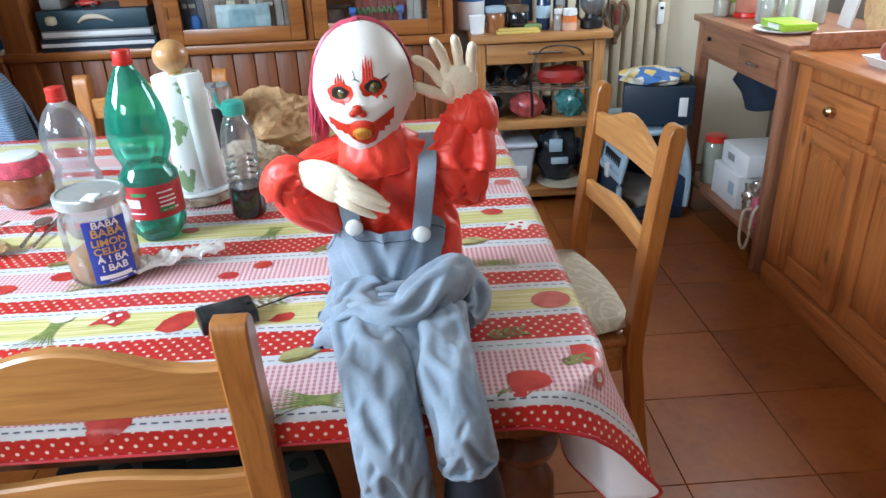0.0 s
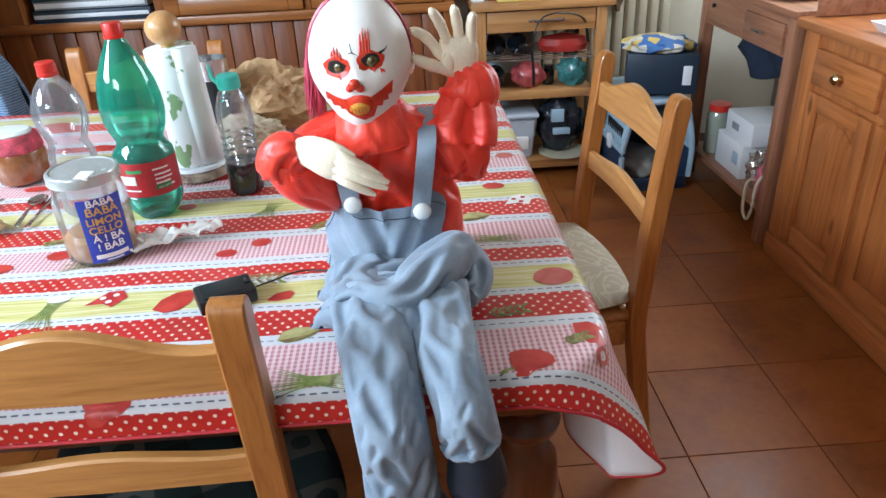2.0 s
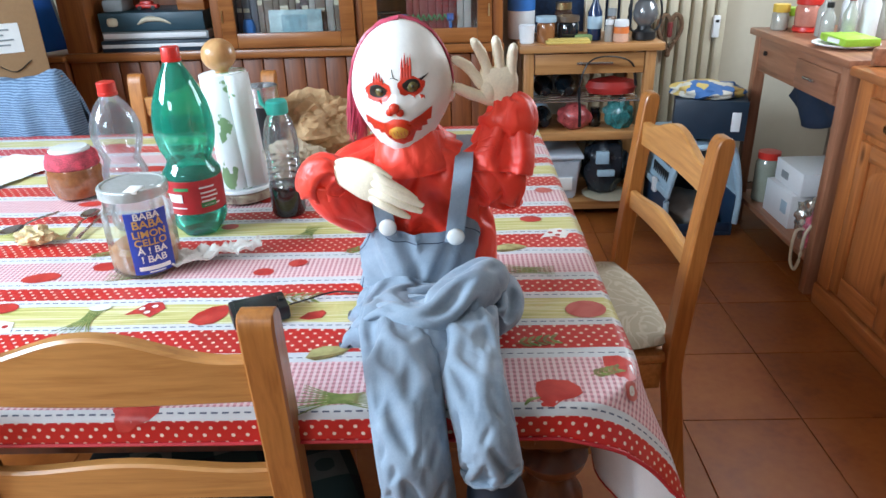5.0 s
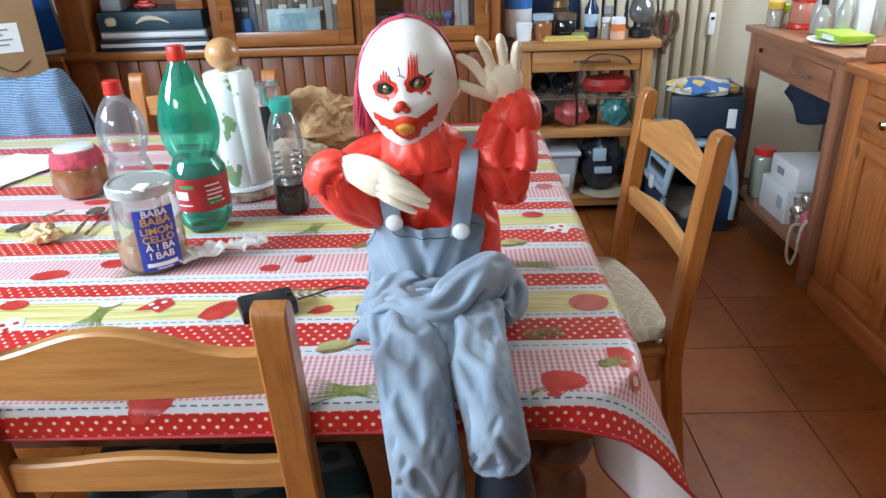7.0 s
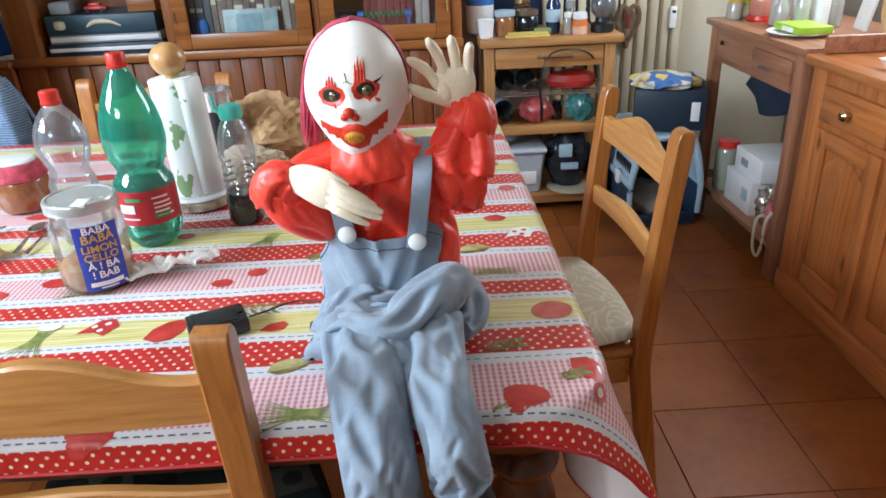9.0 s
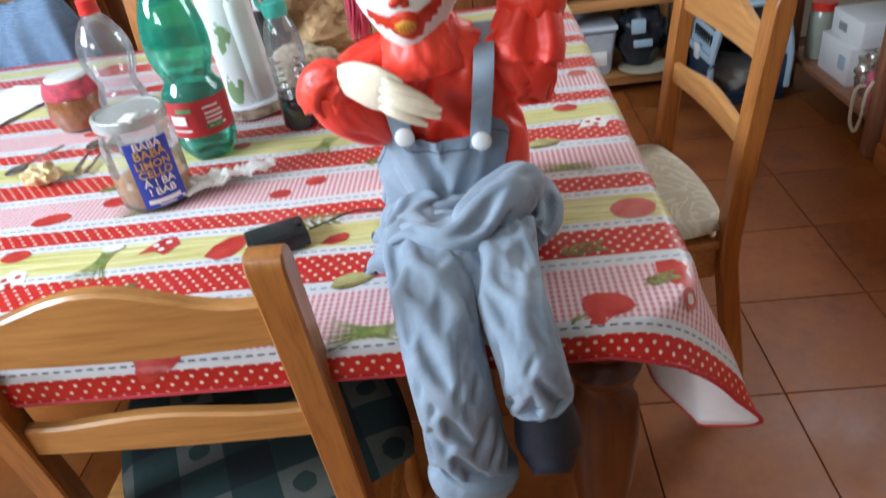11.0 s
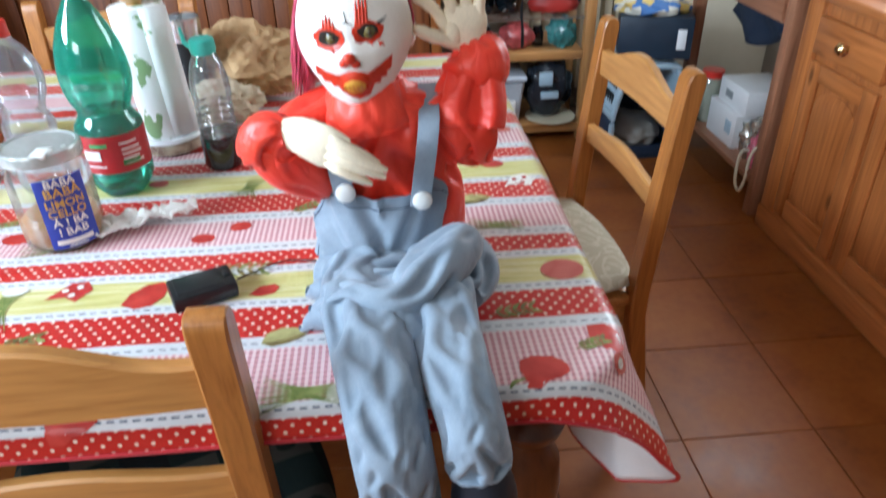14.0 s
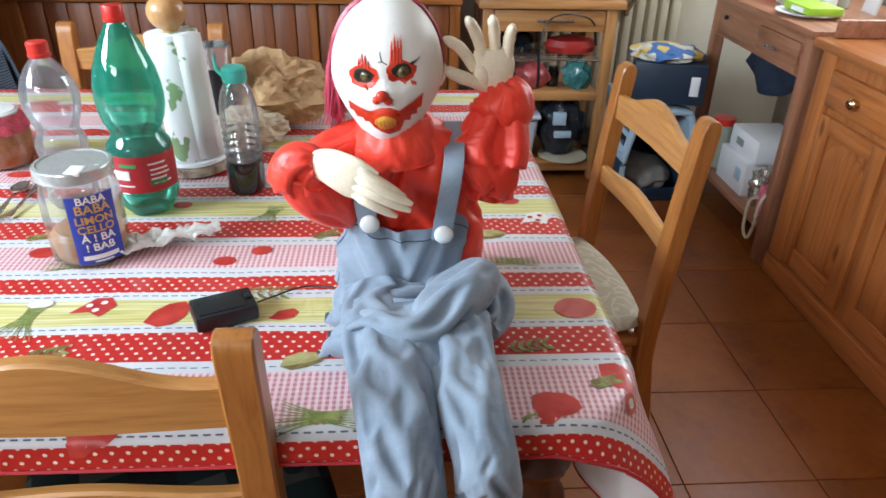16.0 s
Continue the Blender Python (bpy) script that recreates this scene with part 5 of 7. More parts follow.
    lathe_thing("spice_pot", pose(0.72, 1.43, z), "small glass pot with a yellow lid", "jar", [("jar", [(0.03, 0), (0.033, 0.004), (0.033, 0.06), (0.028, 0.07)], col("pot_glass", (0.4, 0.38, 0.32), 0.12, coat=0.5)), ("lid", [(0.032, 0.07), (0.033, 0.072), (0.033, 0.10), (0, 0.102)], col("yellow_lid", (0.75, 0.5, 0.08), 0.35))])
    lathe_thing("green_pot", pose(0.78, 1.49, z), "small pot with a lime green lid", "jar", [("jar", [(0.035, 0), (0.038, 0.004), (0.038, 0.04), (0.033, 0.05)], col("pot_glass_b", (0.4, 0.4, 0.3), 0.12, coat=0.5)), ("lid", [(0.037, 0.05), (0.038, 0.052), (0.038, 0.08), (0, 0.082)], LIME)])
    rng = random.Random(9)
    for i, (x, y, h) in enumerate(((0.80, 1.23, 0.16), (0.86, 1.18, 0.2), (0.78, 1.16, 0.13), (0.88, 1.07, 0.22), (0.80, 1.05, 0.17), (0.93, 1.22, 0.21), (0.96, 1.12, 0.19), (0.95, 1.30, 0.17))):
        r = rng.uniform(0.024, 0.032)
        lathe_thing("condiment_bottle", pose(x, y, z), ("clear glass condiment bottle with a dark cap", "white plastic condiment bottle with a white cap")[i % 2], "bottle",
                    [("bottle", [(r * 0.9, 0), (r, 0.004), (r, h * 0.6), (r * 0.45, h * 0.78), (r * 0.42, h * 0.86)], (col("bottle_glass_%s" % "abcdefgh"[i], (0.45, 0.46, 0.42), 0.1, coat=0.6), WHITE)[i % 2]), ("cap", [(r * 0.5, h * 0.86), (r * 0.52, h * 0.87), (r * 0.5, h), (0, h + 0.002)], (DKRED, WHITE, BLACK, WHITE)[i % 4])], "condiment bottles on the cart")
    t = thing("round_plate", pose(0.76, 0.97, z), "white round plate under a lime green packet", "plate")
    bm = bmesh.new()
    lathe(bm, [(0.05, 0), (0.1, 0.008), (0.11, 0.014), (0.108, 0.016), (0.06, 0.008), (0, 0.008)], 32)
    part("plate", bm, WHITE, t)
    block("lime_packet", (0.70, 0.86, z + 0.016), (0.82, 1.04, z + 0.042), LIME, "lime green and white printed packet on a plate", "packet", 0.004, extra=[("print_patch", (0.698, 0.9, z + 0.02), (0.701, 0.98, z + 0.036), WHITE)])
    # chopping board leaning on the wall
    t = thing("chopping_board", pose(1.02, 0.86, z) @ pose(0, 0, 0, 0, 12, -8), "round pale wooden chopping board leaning on a white board", "chopping board")
    bm = bmesh.new()
    lp = []
    for k in range(2):
        lp.append([(0.018 * k, 0.15 * math.cos(a) * (1 if abs(math.sin(a)) < 0.97 else 0.8), 0.16 + 0.16 * math.sin(a)) for a in [2 * math_pi * i / 40 for i in range(40)]])
    rings(bm, lp)
    part("board", bm, PALE, t)
    bm = bmesh.new()
    tube(bm, [(-0.01, 0.02, 0.16), (-0.014, 0.02, 0.34)], [0.006, 0.007], 8)
    part("handle_bar", bm, CHROME, t)
    t = thing("white_board", pose(1.0, 0.99, z) @ pose(0, 0, 0, 0, 10, -8), "thin white cutting sheet standing behind the bottles", "board")
    part("sheet", boxes(((0.0, -0.02, 0), (0.012, 0.08, 0.33)), bevel=0.003), WHITE, t)


cart()


# ---- sideboard ----
def sideboard():
    th = thing("sideboard", pose(0, 0, 0), "knotty orange pine sideboard with drawers and arched panel doors", "sideboard")
    x0, x1 = 0.672, 1.26
    ys = [0.668, 0.24, -0.19, -0.62, -1.05]
    part("carcass", boxes(((x0 + 0.012, ys[-1], 0.06), (x1, ys[0], 0.81)), bevel=0.003), SIDE, th)
    part("worktop", boxes(((x0 - 0.03, ys[-1] - 0.03, 0.811), (x1 + 0.01, ys[0] + 0.03, 0.843)), bevel=0.010), SIDE_Y, th)
    part("plinth", boxes(((x0 - 0.012, ys[-1], 0.0), (x1, ys[0] + 0.01, 0.085)), bevel=0.012), SIDE_Y, th)
    part("corner_post", boxes(((x0 - 0.004, ys[0] - 0.075, 0.086), (x0 + 0.02, ys[0] + 0.003, 0.808)), bevel=0.004), SIDE, th)
    part("gallery", boxes(((x0 + 0.02, ys[0] - 0.01, 0.844), (x1 - 0.02, ys[0] + 0.012, 0.90)), bevel=0.006), CART, th)
    bm = bmesh.new()
    lp = [[(x, ys[0] - 0.20 + dy, z) for x, z in ((0.86, 0.844), (1.25, 0.844), (1.25, 1.05), (1.10, 1.02), (0.98, 0.94), (0.90, 0.905), (0.87, 0.885))] for dy in (0, 0.02)]
    rings(bm, lp)
    part("scroll_end", bm, CART, th)
    for a, b in zip(ys, ys[1:]):
        a -= 0.078 if a == ys[0] else 0.012
        b += 0.012
        d = part("drawer", boxes(((x0 - 0.008, b, 0.652), (x0 + 0.014, a, 0.765)), bevel=0.006), SIDE_Y, th)
        bm = bmesh.new()
        lathe(bm, [(0.008, 0), (0.007, 0.012), (0.016, 0.018), (0.018, 0.026), (0.01, 0.034), (0, 0.035)], 18)
        bmesh.ops.transform(bm, matrix=pose(x0 - 0.008, (a + b) / 2, 0.708, 0, -90), verts=bm.verts)
        part("knob", bm, BRASS, d, "worn brass knob")
        dr = part("door", boxes(((x0 + 0.0065, b, 0.10), (x0 + 0.0115, a, 0.628)), bevel=0), SIDE, th)
        for q0, q1, z0, z1, mt in ((b, b + 0.06, 0.10, 0.628, SIDE), (a - 0.06, a, 0.10, 0.628, SIDE), (b + 0.06, a - 0.06, 0.10, 0.17, SIDE_Y), (b + 0.06, a - 0.06, 0.575, 0.628, SIDE_Y)):
            part("stile" if mt is SIDE else "rail", boxes(((x0 - 0.004, q0, z0), (x0 + 0.006, q1, z1)), bevel=0.003), mt, dr)
        bm = bmesh.new()
        w = (a - b) / 2 - 0.062
        mid = (a + b) / 2
        arch = [(mid - w, 0.172)] + [(mid - w * math.cos(k / 14 * math_pi), 0.49 + 0.075 * math.sin(k / 14 * math_pi) ** 0.8) for k in range(15)] + [(mid + w, 0.172)]
        inner = [(mid + (y - mid) * 0.82, 0.20 + (z - 0.172) * 0.86) for y, z in arch]
        rings(bm, [[(x0 + 0.006, y, z) for y, z in arch], [(x0 + 0.004, y, z) for y, z in arch], [(x0 - 0.004, y, z) for y, z in inner]])
        part("raised_panel", bm, SIDE, dr)
    # peaches in trays
    for z, x, y, lab in ((0.843, 0.86, 0.27, "white foam fruit tray on the sideboard"), ):
        t = thing("fruit_tray", pose(x, y, z), lab, "tray")
        bm = bmesh.new()
        rings(bm, [[(sx * w, sy * d, zz) for sx, sy in ((-1, -1), (1, -1), (1, 1), (-1, 1))] for w, d, zz in ((0.12, 0.15, 0), (0.14, 0.17, 0.028), (0.132, 0.162, 0.028), (0.115, 0.145, 0.006))], cap=False)
        part("rim", bm, WHITE, t)
        part("bottom", boxes(((-0.118, -0.148, 0.001), (0.118, 0.148, 0.007)), bevel=0.001), WHITE, t)
        peach = plain("peach_skin", (0.42, 0.07, 0.045), 0.55, vary=0.5, scale=9, bumps=0.2, sheen=0.3)
        for i, (px, py) in enumerate(((-0.075, -0.10), (0.0, -0.10), (0.075, -0.10), (-0.075, -0.025), (0.0, -0.025), (0.075, -0.025), (-0.075, 0.05), (0.0, 0.05), (0.075, 0.05), (-0.075, 0.122), (0.0, 0.122))):
            f = thing("peach", pose(x + px, y + py, z + 0.0075, 0, 0, i * 47), "ripe red peach in the foam tray", "fruit", "peaches in the tray")
            bm = bmesh.new()
            bmesh.ops.create_icosphere(bm, subdivisions=3, radius=0.037)
            for v in bm.verts:
                g = 0.0035 * math.exp(-(v.co.x / 0.006) ** 2) * (1 if v.co.y > 0 else 0)
                v.co *= 1 - g / 0.037
                v.co.z = v.co.z * 0.95 + 0.035
            part("flesh", bm, peach, f)


sideboard()


# ---- prints on the cloth ----
def print_mat(name, a, b, scale):
    m, t, bs = nodes_of(name)
    n = node(t, "ShaderNodeTexNoise", Scale=scale, Detail=4.0, Distortion=0.8)
    t.links.new(coords(t), n.inputs["Vector"])
    t.links.new(ramp(t, n.outputs[0], [(0.3, a), (0.68, b)]), bs.inputs["Base Color"])
    bs.inputs["Roughness"].default_value = 0.4
    return m


P_RED = print_mat("printed_red", (0.42, 0.018, 0.015), (0.62, 0.06, 0.045), 25)
P_PINK = print_mat("printed_rose", (0.50, 0.07, 0.06), (0.62, 0.17, 0.14), 25)
P_GREEN = print_mat("printed_green", (0.10, 0.16, 0.03), (0.32, 0.36, 0.12), 60)
P_BUD = print_mat("printed_bud", (0.20, 0.14, 0.05), (0.50, 0.47, 0.2), 35)
P_DARKBUD = print_mat("printed_bud_shade", (0.13, 0.09, 0.03), (0.28, 0.22, 0.08), 50)
P_TWIG = print_mat("printed_herb", (0.12, 0.09, 0.03), (0.34, 0.27, 0.10), 60)
P_WHITE = print_mat("printed_white", (0.70, 0.66, 0.6), (0.82, 0.8, 0.76), 30)


def motif(name, cx, cy, outline, mt, rot=0.0, lift=0.0009):
    """A printed shape laid on the sheet: outline gives points round the centre in metres."""
    bm = bmesh.new()
    c, s = math.cos(radians(rot)), math.sin(radians(rot))
    pts = [(cx + c * x - s * y, cy + s * x + c * y) for x, y in outline]
    mx, my = sum(p[0] for p in pts) / len(pts), sum(p[1] for p in pts) / len(pts)
    prev = None
    mid = bm.verts.new(drape(mx, my, lift))
    for k in (0.34, 0.67, 1.0):
        ring = [bm.verts.new(drape(mx + (x - mx) * k, my + (y - my) * k, lift)) for x, y in pts]
        n = len(ring)
        for i in range(n):
            j = (i + 1) % n
            if prev is None:
                bm.faces.new((mid, ring[i], ring[j]))
            else:
                bm.faces.new((prev[i], ring[i], ring[j], prev[j]))
        prev = ring
    return part(name, bm, mt, CLOTH)


def blob(rx, ry, n=22, lobes=0, amp=0.08, seed=0.0):
    return [((1 + amp * math.cos(lobes * a + seed) + 0.05 * noise.noise((math.cos(a) * 1.5, math.sin(a) * 1.5, seed))) * rx * math.cos(a),
             (1 + amp * math.cos(lobes * a + seed) + 0.05 * noise.noise((math.cos(a) * 1.5, math.sin(a) * 1.5, seed))) * ry * math.sin(a)) for a in [2 * math_pi * i / n for i in range(n)]]


def strip(name, pts, w, mt, lift=0.0010):
    """A thin printed line along sheet points."""
    q = spline([(x, y, 0) for x, y in pts], 10)
    bm = bmesh.new()
    row = []
    for i, p in enumerate(q):
        a, b = q[max(i - 1, 0)], q[min(i + 1, 9)]
        dx, dy = b[0] - a[0], b[1] - a[1]
        L = math.hypot(dx, dy) or 1
        k = w * (1 - 0.6 * abs(i / 9 * 2 - 1))
        row.append([bm.verts.new(drape(p[0] - dy / L * k, p[1] + dx / L * k, lift)), bm.verts.new(drape(p[0] + dy / L * k, p[1] - dx / L * k, lift))])
    for a, b in zip(row, row[1:]):
        bm.faces.new((a[0], a[1], b[1], b[0]))
    return part(name, bm, mt, CLOTH)


def chives(cx, cy, length, rot, n=9, spread=0.5):
    rng = random.Random(int(cx * 1000))
    c, s = math.cos(radians(rot)), math.sin(radians(rot))
    for i in range(n):
        o = (i / (n - 1) - 0.5)
        p = [(-length * 0.5, o * 0.03 * spread * 2 + rng.uniform(-.003, .003)), (0, o * 0.018), (length * 0.5, o * 0.03)]
        strip("chive_print", [(cx + c * x - s * y, cy + s * x + c * y) for x, y in p], 0.0013, P_GREEN)


def herb(cx, cy, r, rot=0):
    """A printed sprig: a stem with pairs of small leaves."""
    def at(x, y):
        c, q = math.cos(radians(rot)), math.sin(radians(rot))
        return (cx + r * (c * x - q * y), cy + r * (q * x + c * y))

    strip("herb_print", [at(-1.2, -0.1), at(0, 0.05), at(1.1, 0)], 0.0012, P_TWIG)
    for k in range(5):
        x = -0.8 + 0.42 * k
        for sy in (-1, 1):
            strip("herb_print", [at(x, 0), at(x + 0.22, 0.28 * sy), at(x + 0.5, 0.46 * sy)], 0.0034, P_TWIG if (k + sy) % 3 else P_GREEN)


def prints():
    pepper = [(-0.028, 0.006), (-0.024, 0.022), (-0.008, 0.027), (0.004, 0.024), (0.016, 0.022), (0.028, 0.008), (0.028, -0.006), (0.016, -0.014), (0.0, -0.018), (-0.012, -0.026), (-0.026, -0.024), (-0.026, -0.008)]
    motif("pepper_print", -0.496, -0.886, pepper, P_RED, 4)
    strip("stalk_print", [(-0.52, -0.898), (-0.533, -0.902), (-0.54, -0.91)], 0.003, P_GREEN)
    motif("pepper_print", -1.01, -0.91, pepper, P_RED, 8)
    motif("apple_print", -0.428, -0.682, blob(0.029, 0.027, lobes=2, amp=0.06), P_PINK, 10)
    motif("tomato_print", -0.992, -0.682, [(-0.026, -0.02), (-0.02, 0.006), (-0.004, 0.026), (0.016, 0.032), (0.027, 0.02), (0.026, -0.004), (0.014, -0.024), (-0.006, -0.03)], P_RED, 0)
    motif("tomato_print", -0.834, -0.687, [(-0.02, -0.010), (-0.008, 0.008), (0.012, 0.014), (0.019, 0.006), (0.014, -0.008), (-0.004, -0.014)], P_RED)
    motif("tomato_print", -0.945, -0.536, blob(0.017, 0.013, seed=1), P_RED)
    motif("tomato_print", -0.893, -0.505, blob(0.017, 0.014, seed=2), P_RED, 15)
    motif("tomato_print", -1.229, -0.504, blob(0.024, 0.018, seed=3), P_RED)
    motif("tomato_print", -1.322, -0.545, blob(0.033, 0.019, seed=4), P_RED, 12)
    motif("tomato_print", -1.325, -0.648, blob(0.022, 0.016, seed=5), P_RED)
    motif("tomato_print", -0.474, -0.328, blob(0.02, 0.014, seed=6), P_RED)
    motif("tomato_print", -1.06, -0.335, blob(0.016, 0.013, seed=7), P_RED)
    motif("tomato_print", -0.57, -0.36, blob(0.016, 0.014, seed=8), P_RED)
    motif("tomato_print", -0.43, -0.165, blob(0.02, 0.018, seed=9), P_PINK)
    motif("tomato_print", -1.55, 0.26, blob(0.04, 0.022, seed=10), P_RED)
    motif("tomato_print", -1.40, -0.19, blob(0.03, 0.016, seed=11), P_RED)
    motif("tomato_print", -1.02, -0.19, blob(0.025, 0.014, seed=12), P_RED)
    motif("tomato_print", -0.46, 0.0, blob(0.03, 0.02, seed=13), P_PINK)
    motif("tomato_print", -1.36, 0.05, blob(0.03, 0.02, seed=14), P_RED)
    motif("tomato_print", -0.66, 0.16, blob(0.03, 0.02, seed=15), P_RED)
    # strawberry and radish near the right edge
    motif("strawberry_print", -0.412, -0.835, [(-0.012, 0.028), (0.010, 0.026), (0.02, 0.008), (0.018, -0.02), (0.004, -0.03), (-0.010, -0.018), (-0.018, 0.006)], P_RED, 10)
    herb(-0.432, -0.845, 0.018, 20)
    motif("radish_print", -0.399, -0.874, blob(0.012, 0.012), P_PINK, lift=0.0013)
    motif("radish_core_print", -0.399, -0.874, blob(0.006, 0.006), P_WHITE, lift=0.0016)
    # buds
    bud = [(-0.029, -0.010), (-0.022, 0.008), (-0.004, 0.015), (0.014, 0.012), (0.030, 0.003), (0.022, -0.008), (0.004, -0.016), (-0.016, -0.019)]
    rib = [(-0.027, -0.011), (-0.012, -0.010), (0.006, -0.008), (0.026, -0.001), (0.020, -0.008), (0.004, -0.0155), (-0.016, -0.0185)]
    motif("courgette_print", -0.797, -0.787, bud, P_BUD, 8)
    motif("courgette_shade_print", -0.797, -0.787, rib, P_DARKBUD, 8, 0.0013)
    motif("courgette_print", -0.524, -0.459, bud, P_BUD, -2)
    motif("courgette_shade_print", -0.524, -0.459, rib, P_DARKBUD, -2, 0.0013)
    motif("courgette_print", -1.085, -0.47, bud, P_BUD, 6)
    motif("courgette_shade_print", -1.085, -0.47, rib, P_DARKBUD, 6, 0.0013)
    # mushrooms with pale dots
    for cx, cy, r, base in ((-1.095, -0.662, -18, P_RED), (-1.30, -0.715, 30, P_WHITE), (-0.437, -0.402, -10, P_WHITE), (-0.553, -0.655, 20, P_RED), (-0.73, -0.60, 0, P_PINK)):
        motif("mushroom_print", cx, cy, [(-0.024, -0.022), (-0.012, 0.02), (0.008, 0.028), (0.026, 0.012), (0.02, -0.018), (0, -0.012)], base, r)
        for k, (dx, dy) in enumerate(((-0.008, 0.004), (0.010, 0.010), (0.004, -0.008))):
            motif("dot_print", cx + dx, cy + dy, blob(0.0045, 0.0045, 10), P_WHITE if base is not P_WHITE else P_RED, lift=0.0016)
    # bunches of chives and herbs
    chives(-0.77, -0.894, 0.09, -3, 11, 0.9)
    motif("bulb_print", -0.728, -0.897, blob(0.012, 0.014), P_WHITE, lift=0.0008)
    chives(-1.176, -0.69, 0.09, 82, 8, 1.2)
    motif("bulb_print", -1.171, -0.652, blob(0.016, 0.01), P_WHITE, lift=0.0016)
    chives(-0.50, -0.55, 0.085, -4, 7, 0.6)
    chives(-0.90, -0.375, 0.07, 75, 7, 1.0)
    chives(-1.16, -0.545, 0.10, 4, 6, 0.5)
    chives(-1.38, 0.29, 0.10, 40, 6, 0.8)
    herb(-0.513, -0.77, 0.026, 10)
    herb(-0.88, -0.632, 0.035, 0)
    herb(-0.80, -0.455, 0.02, 30)
    herb(-1.12, -0.765, 0.022, 15)
    herb(-1.26, -0.455, 0.02, 15)


prints()


# ---- things on the table ----
TOP = TZ + 0.0035


def turned(th, name, profile, mt, n=32, label="", wave=None):
    bm = bmesh.new()
    lathe(bm, profile, n, wave=wave)
    return part(name, bm, mt, th, label)


def band(th, name, r, z0, z1, a0, a1, mt, n=24):
    """A curved label on a round body, between two angles in degrees."""
    bm = bmesh.new()
    lp = []
    for rr, z in ((r, z0), (r, z1), (r + 0.0006, z1), (r + 0.0006, z0), (r, z0)):
        lp.append([(rr * math.cos(radians(a0 + (a1 - a0) * i / n)), rr * math.sin(radians(a0 + (a1 - a0) * i / n)), z) for i in range(n + 1)])
    rings(bm, lp, close=False, cap=False)
    return part(name, bm, mt, th)


def lettering(th, text, size, r, angle, z, mt, name="lettering", lean=0.0):
    """Raised words wrapped round a body of radius r, centred at the angle (degrees)."""
    cu = bpy.data.curves.new("words", 'FONT')
    cu.body, cu.size, cu.align_x, cu.extrude, cu.offset = text, size, 'CENTER', 0.0002, 0.0003
    tmp = bpy.data.objects.new("words", cu)
    scene.collection.objects.link(tmp)
    me = bpy.data.meshes.new_from_object(tmp.evaluated_get(bpy.context.evaluated_depsgraph_get()))
    bpy.data.objects.remove(tmp)
    bpy.data.curves.remove(cu)
    for v in me.vertices:
        a = radians(angle) + v.co.x / r
        rr = r + v.co.z + 0.0003
        v.co = (rr * math.cos(a), rr * math.sin(a), z + v.co.y + lean * v.co.x)
    me.materials.append(mt)
    ob = new(name, me)
    ob.parent = th
    return ob


WHITE_INK = plain("white_ink", (0.8, 0.8, 0.78), 0.5, vary=0.03)
GOLD_INK = plain("ochre_ink", (0.62, 0.36, 0.10), 0.5, vary=0.05)
BLUE_LABEL = plain("blue_label", (0.02, 0.05, 0.36), 0.4, vary=0.12)
RED_LABEL = plain("red_label", (0.45, 0.025, 0.03), 0.35, vary=0.12, scale=12)


def green_bottle():
    t = thing("green_bottle", pose(-1.112, -0.343, TOP), "large green plastic drink bottle with red cap and red label", "bottle")

    def feet(a, z):
        return 1.0 if z > 0.03 else 1 - 0.10 * (0.5 + 0.5 * math.cos(5 * a)) * (1 - z / 0.03)

    prof = [(0.02, 0.004), (0.036, 0.0), (0.047, 0.016), (0.0505, 0.032), (0.0505, 0.046), (0.0498, 0.047), (0.0498, 0.112), (0.0507, 0.113), (0.0495, 0.122), (0.042, 0.132), (0.0385, 0.141), (0.041, 0.150), (0.047, 0.164),
            (0.0508, 0.184), (0.0515, 0.20), (0.0500, 0.222), (0.0455, 0.246), (0.038, 0.268), (0.0285, 0.290), (0.019, 0.308), (0.0138, 0.318), (0.0135, 0.326)]
    turned(t, "body", [(r * 1.04, z) for r, z in prof], GREEN_G, 40, wave=feet)
    turned(t, "cap", [(0.0155, 0.318), (0.0165, 0.319), (0.0168, 0.324), (0.0158, 0.3245), (0.0158, 0.341), (0.0148, 0.343), (0, 0.3435)], RED_PL, 28, "red screw cap")
    lb = turned(t, "label", [(0.0523, 0.048), (0.0528, 0.0485), (0.0528, 0.111), (0.0523, 0.1115)], RED_LABEL, 40, "red paper label")
    # lines of small print and the maker's mark, as plain bars
    for z, a0, a1 in ((0.098, -62, -30), (0.088, -60, -26), (0.080, -60, -24), (0.072, -60, -30), (0.064, -58, -22)):
        band(lb, "print_bar", 0.0531, z - 0.002, z + 0.001, a0, a1, WHITE_INK)
    band(lb, "green_panel", 0.0531, 0.060, 0.069, -62, -30, plain("green_ink", (0.03, 0.22, 0.06), 0.5))
    band(lb, "mark", 0.0533, 0.072, 0.088, -128, -96, WHITE_INK)
    band(lb, "mark_line", 0.0533, 0.060, 0.0625, -135, -90, WHITE_INK)
    band(lb, "green_leaf", 0.0533, 0.094, 0.100, -112, -82, plain("leaf_ink", (0.05, 0.3, 0.1), 0.5))


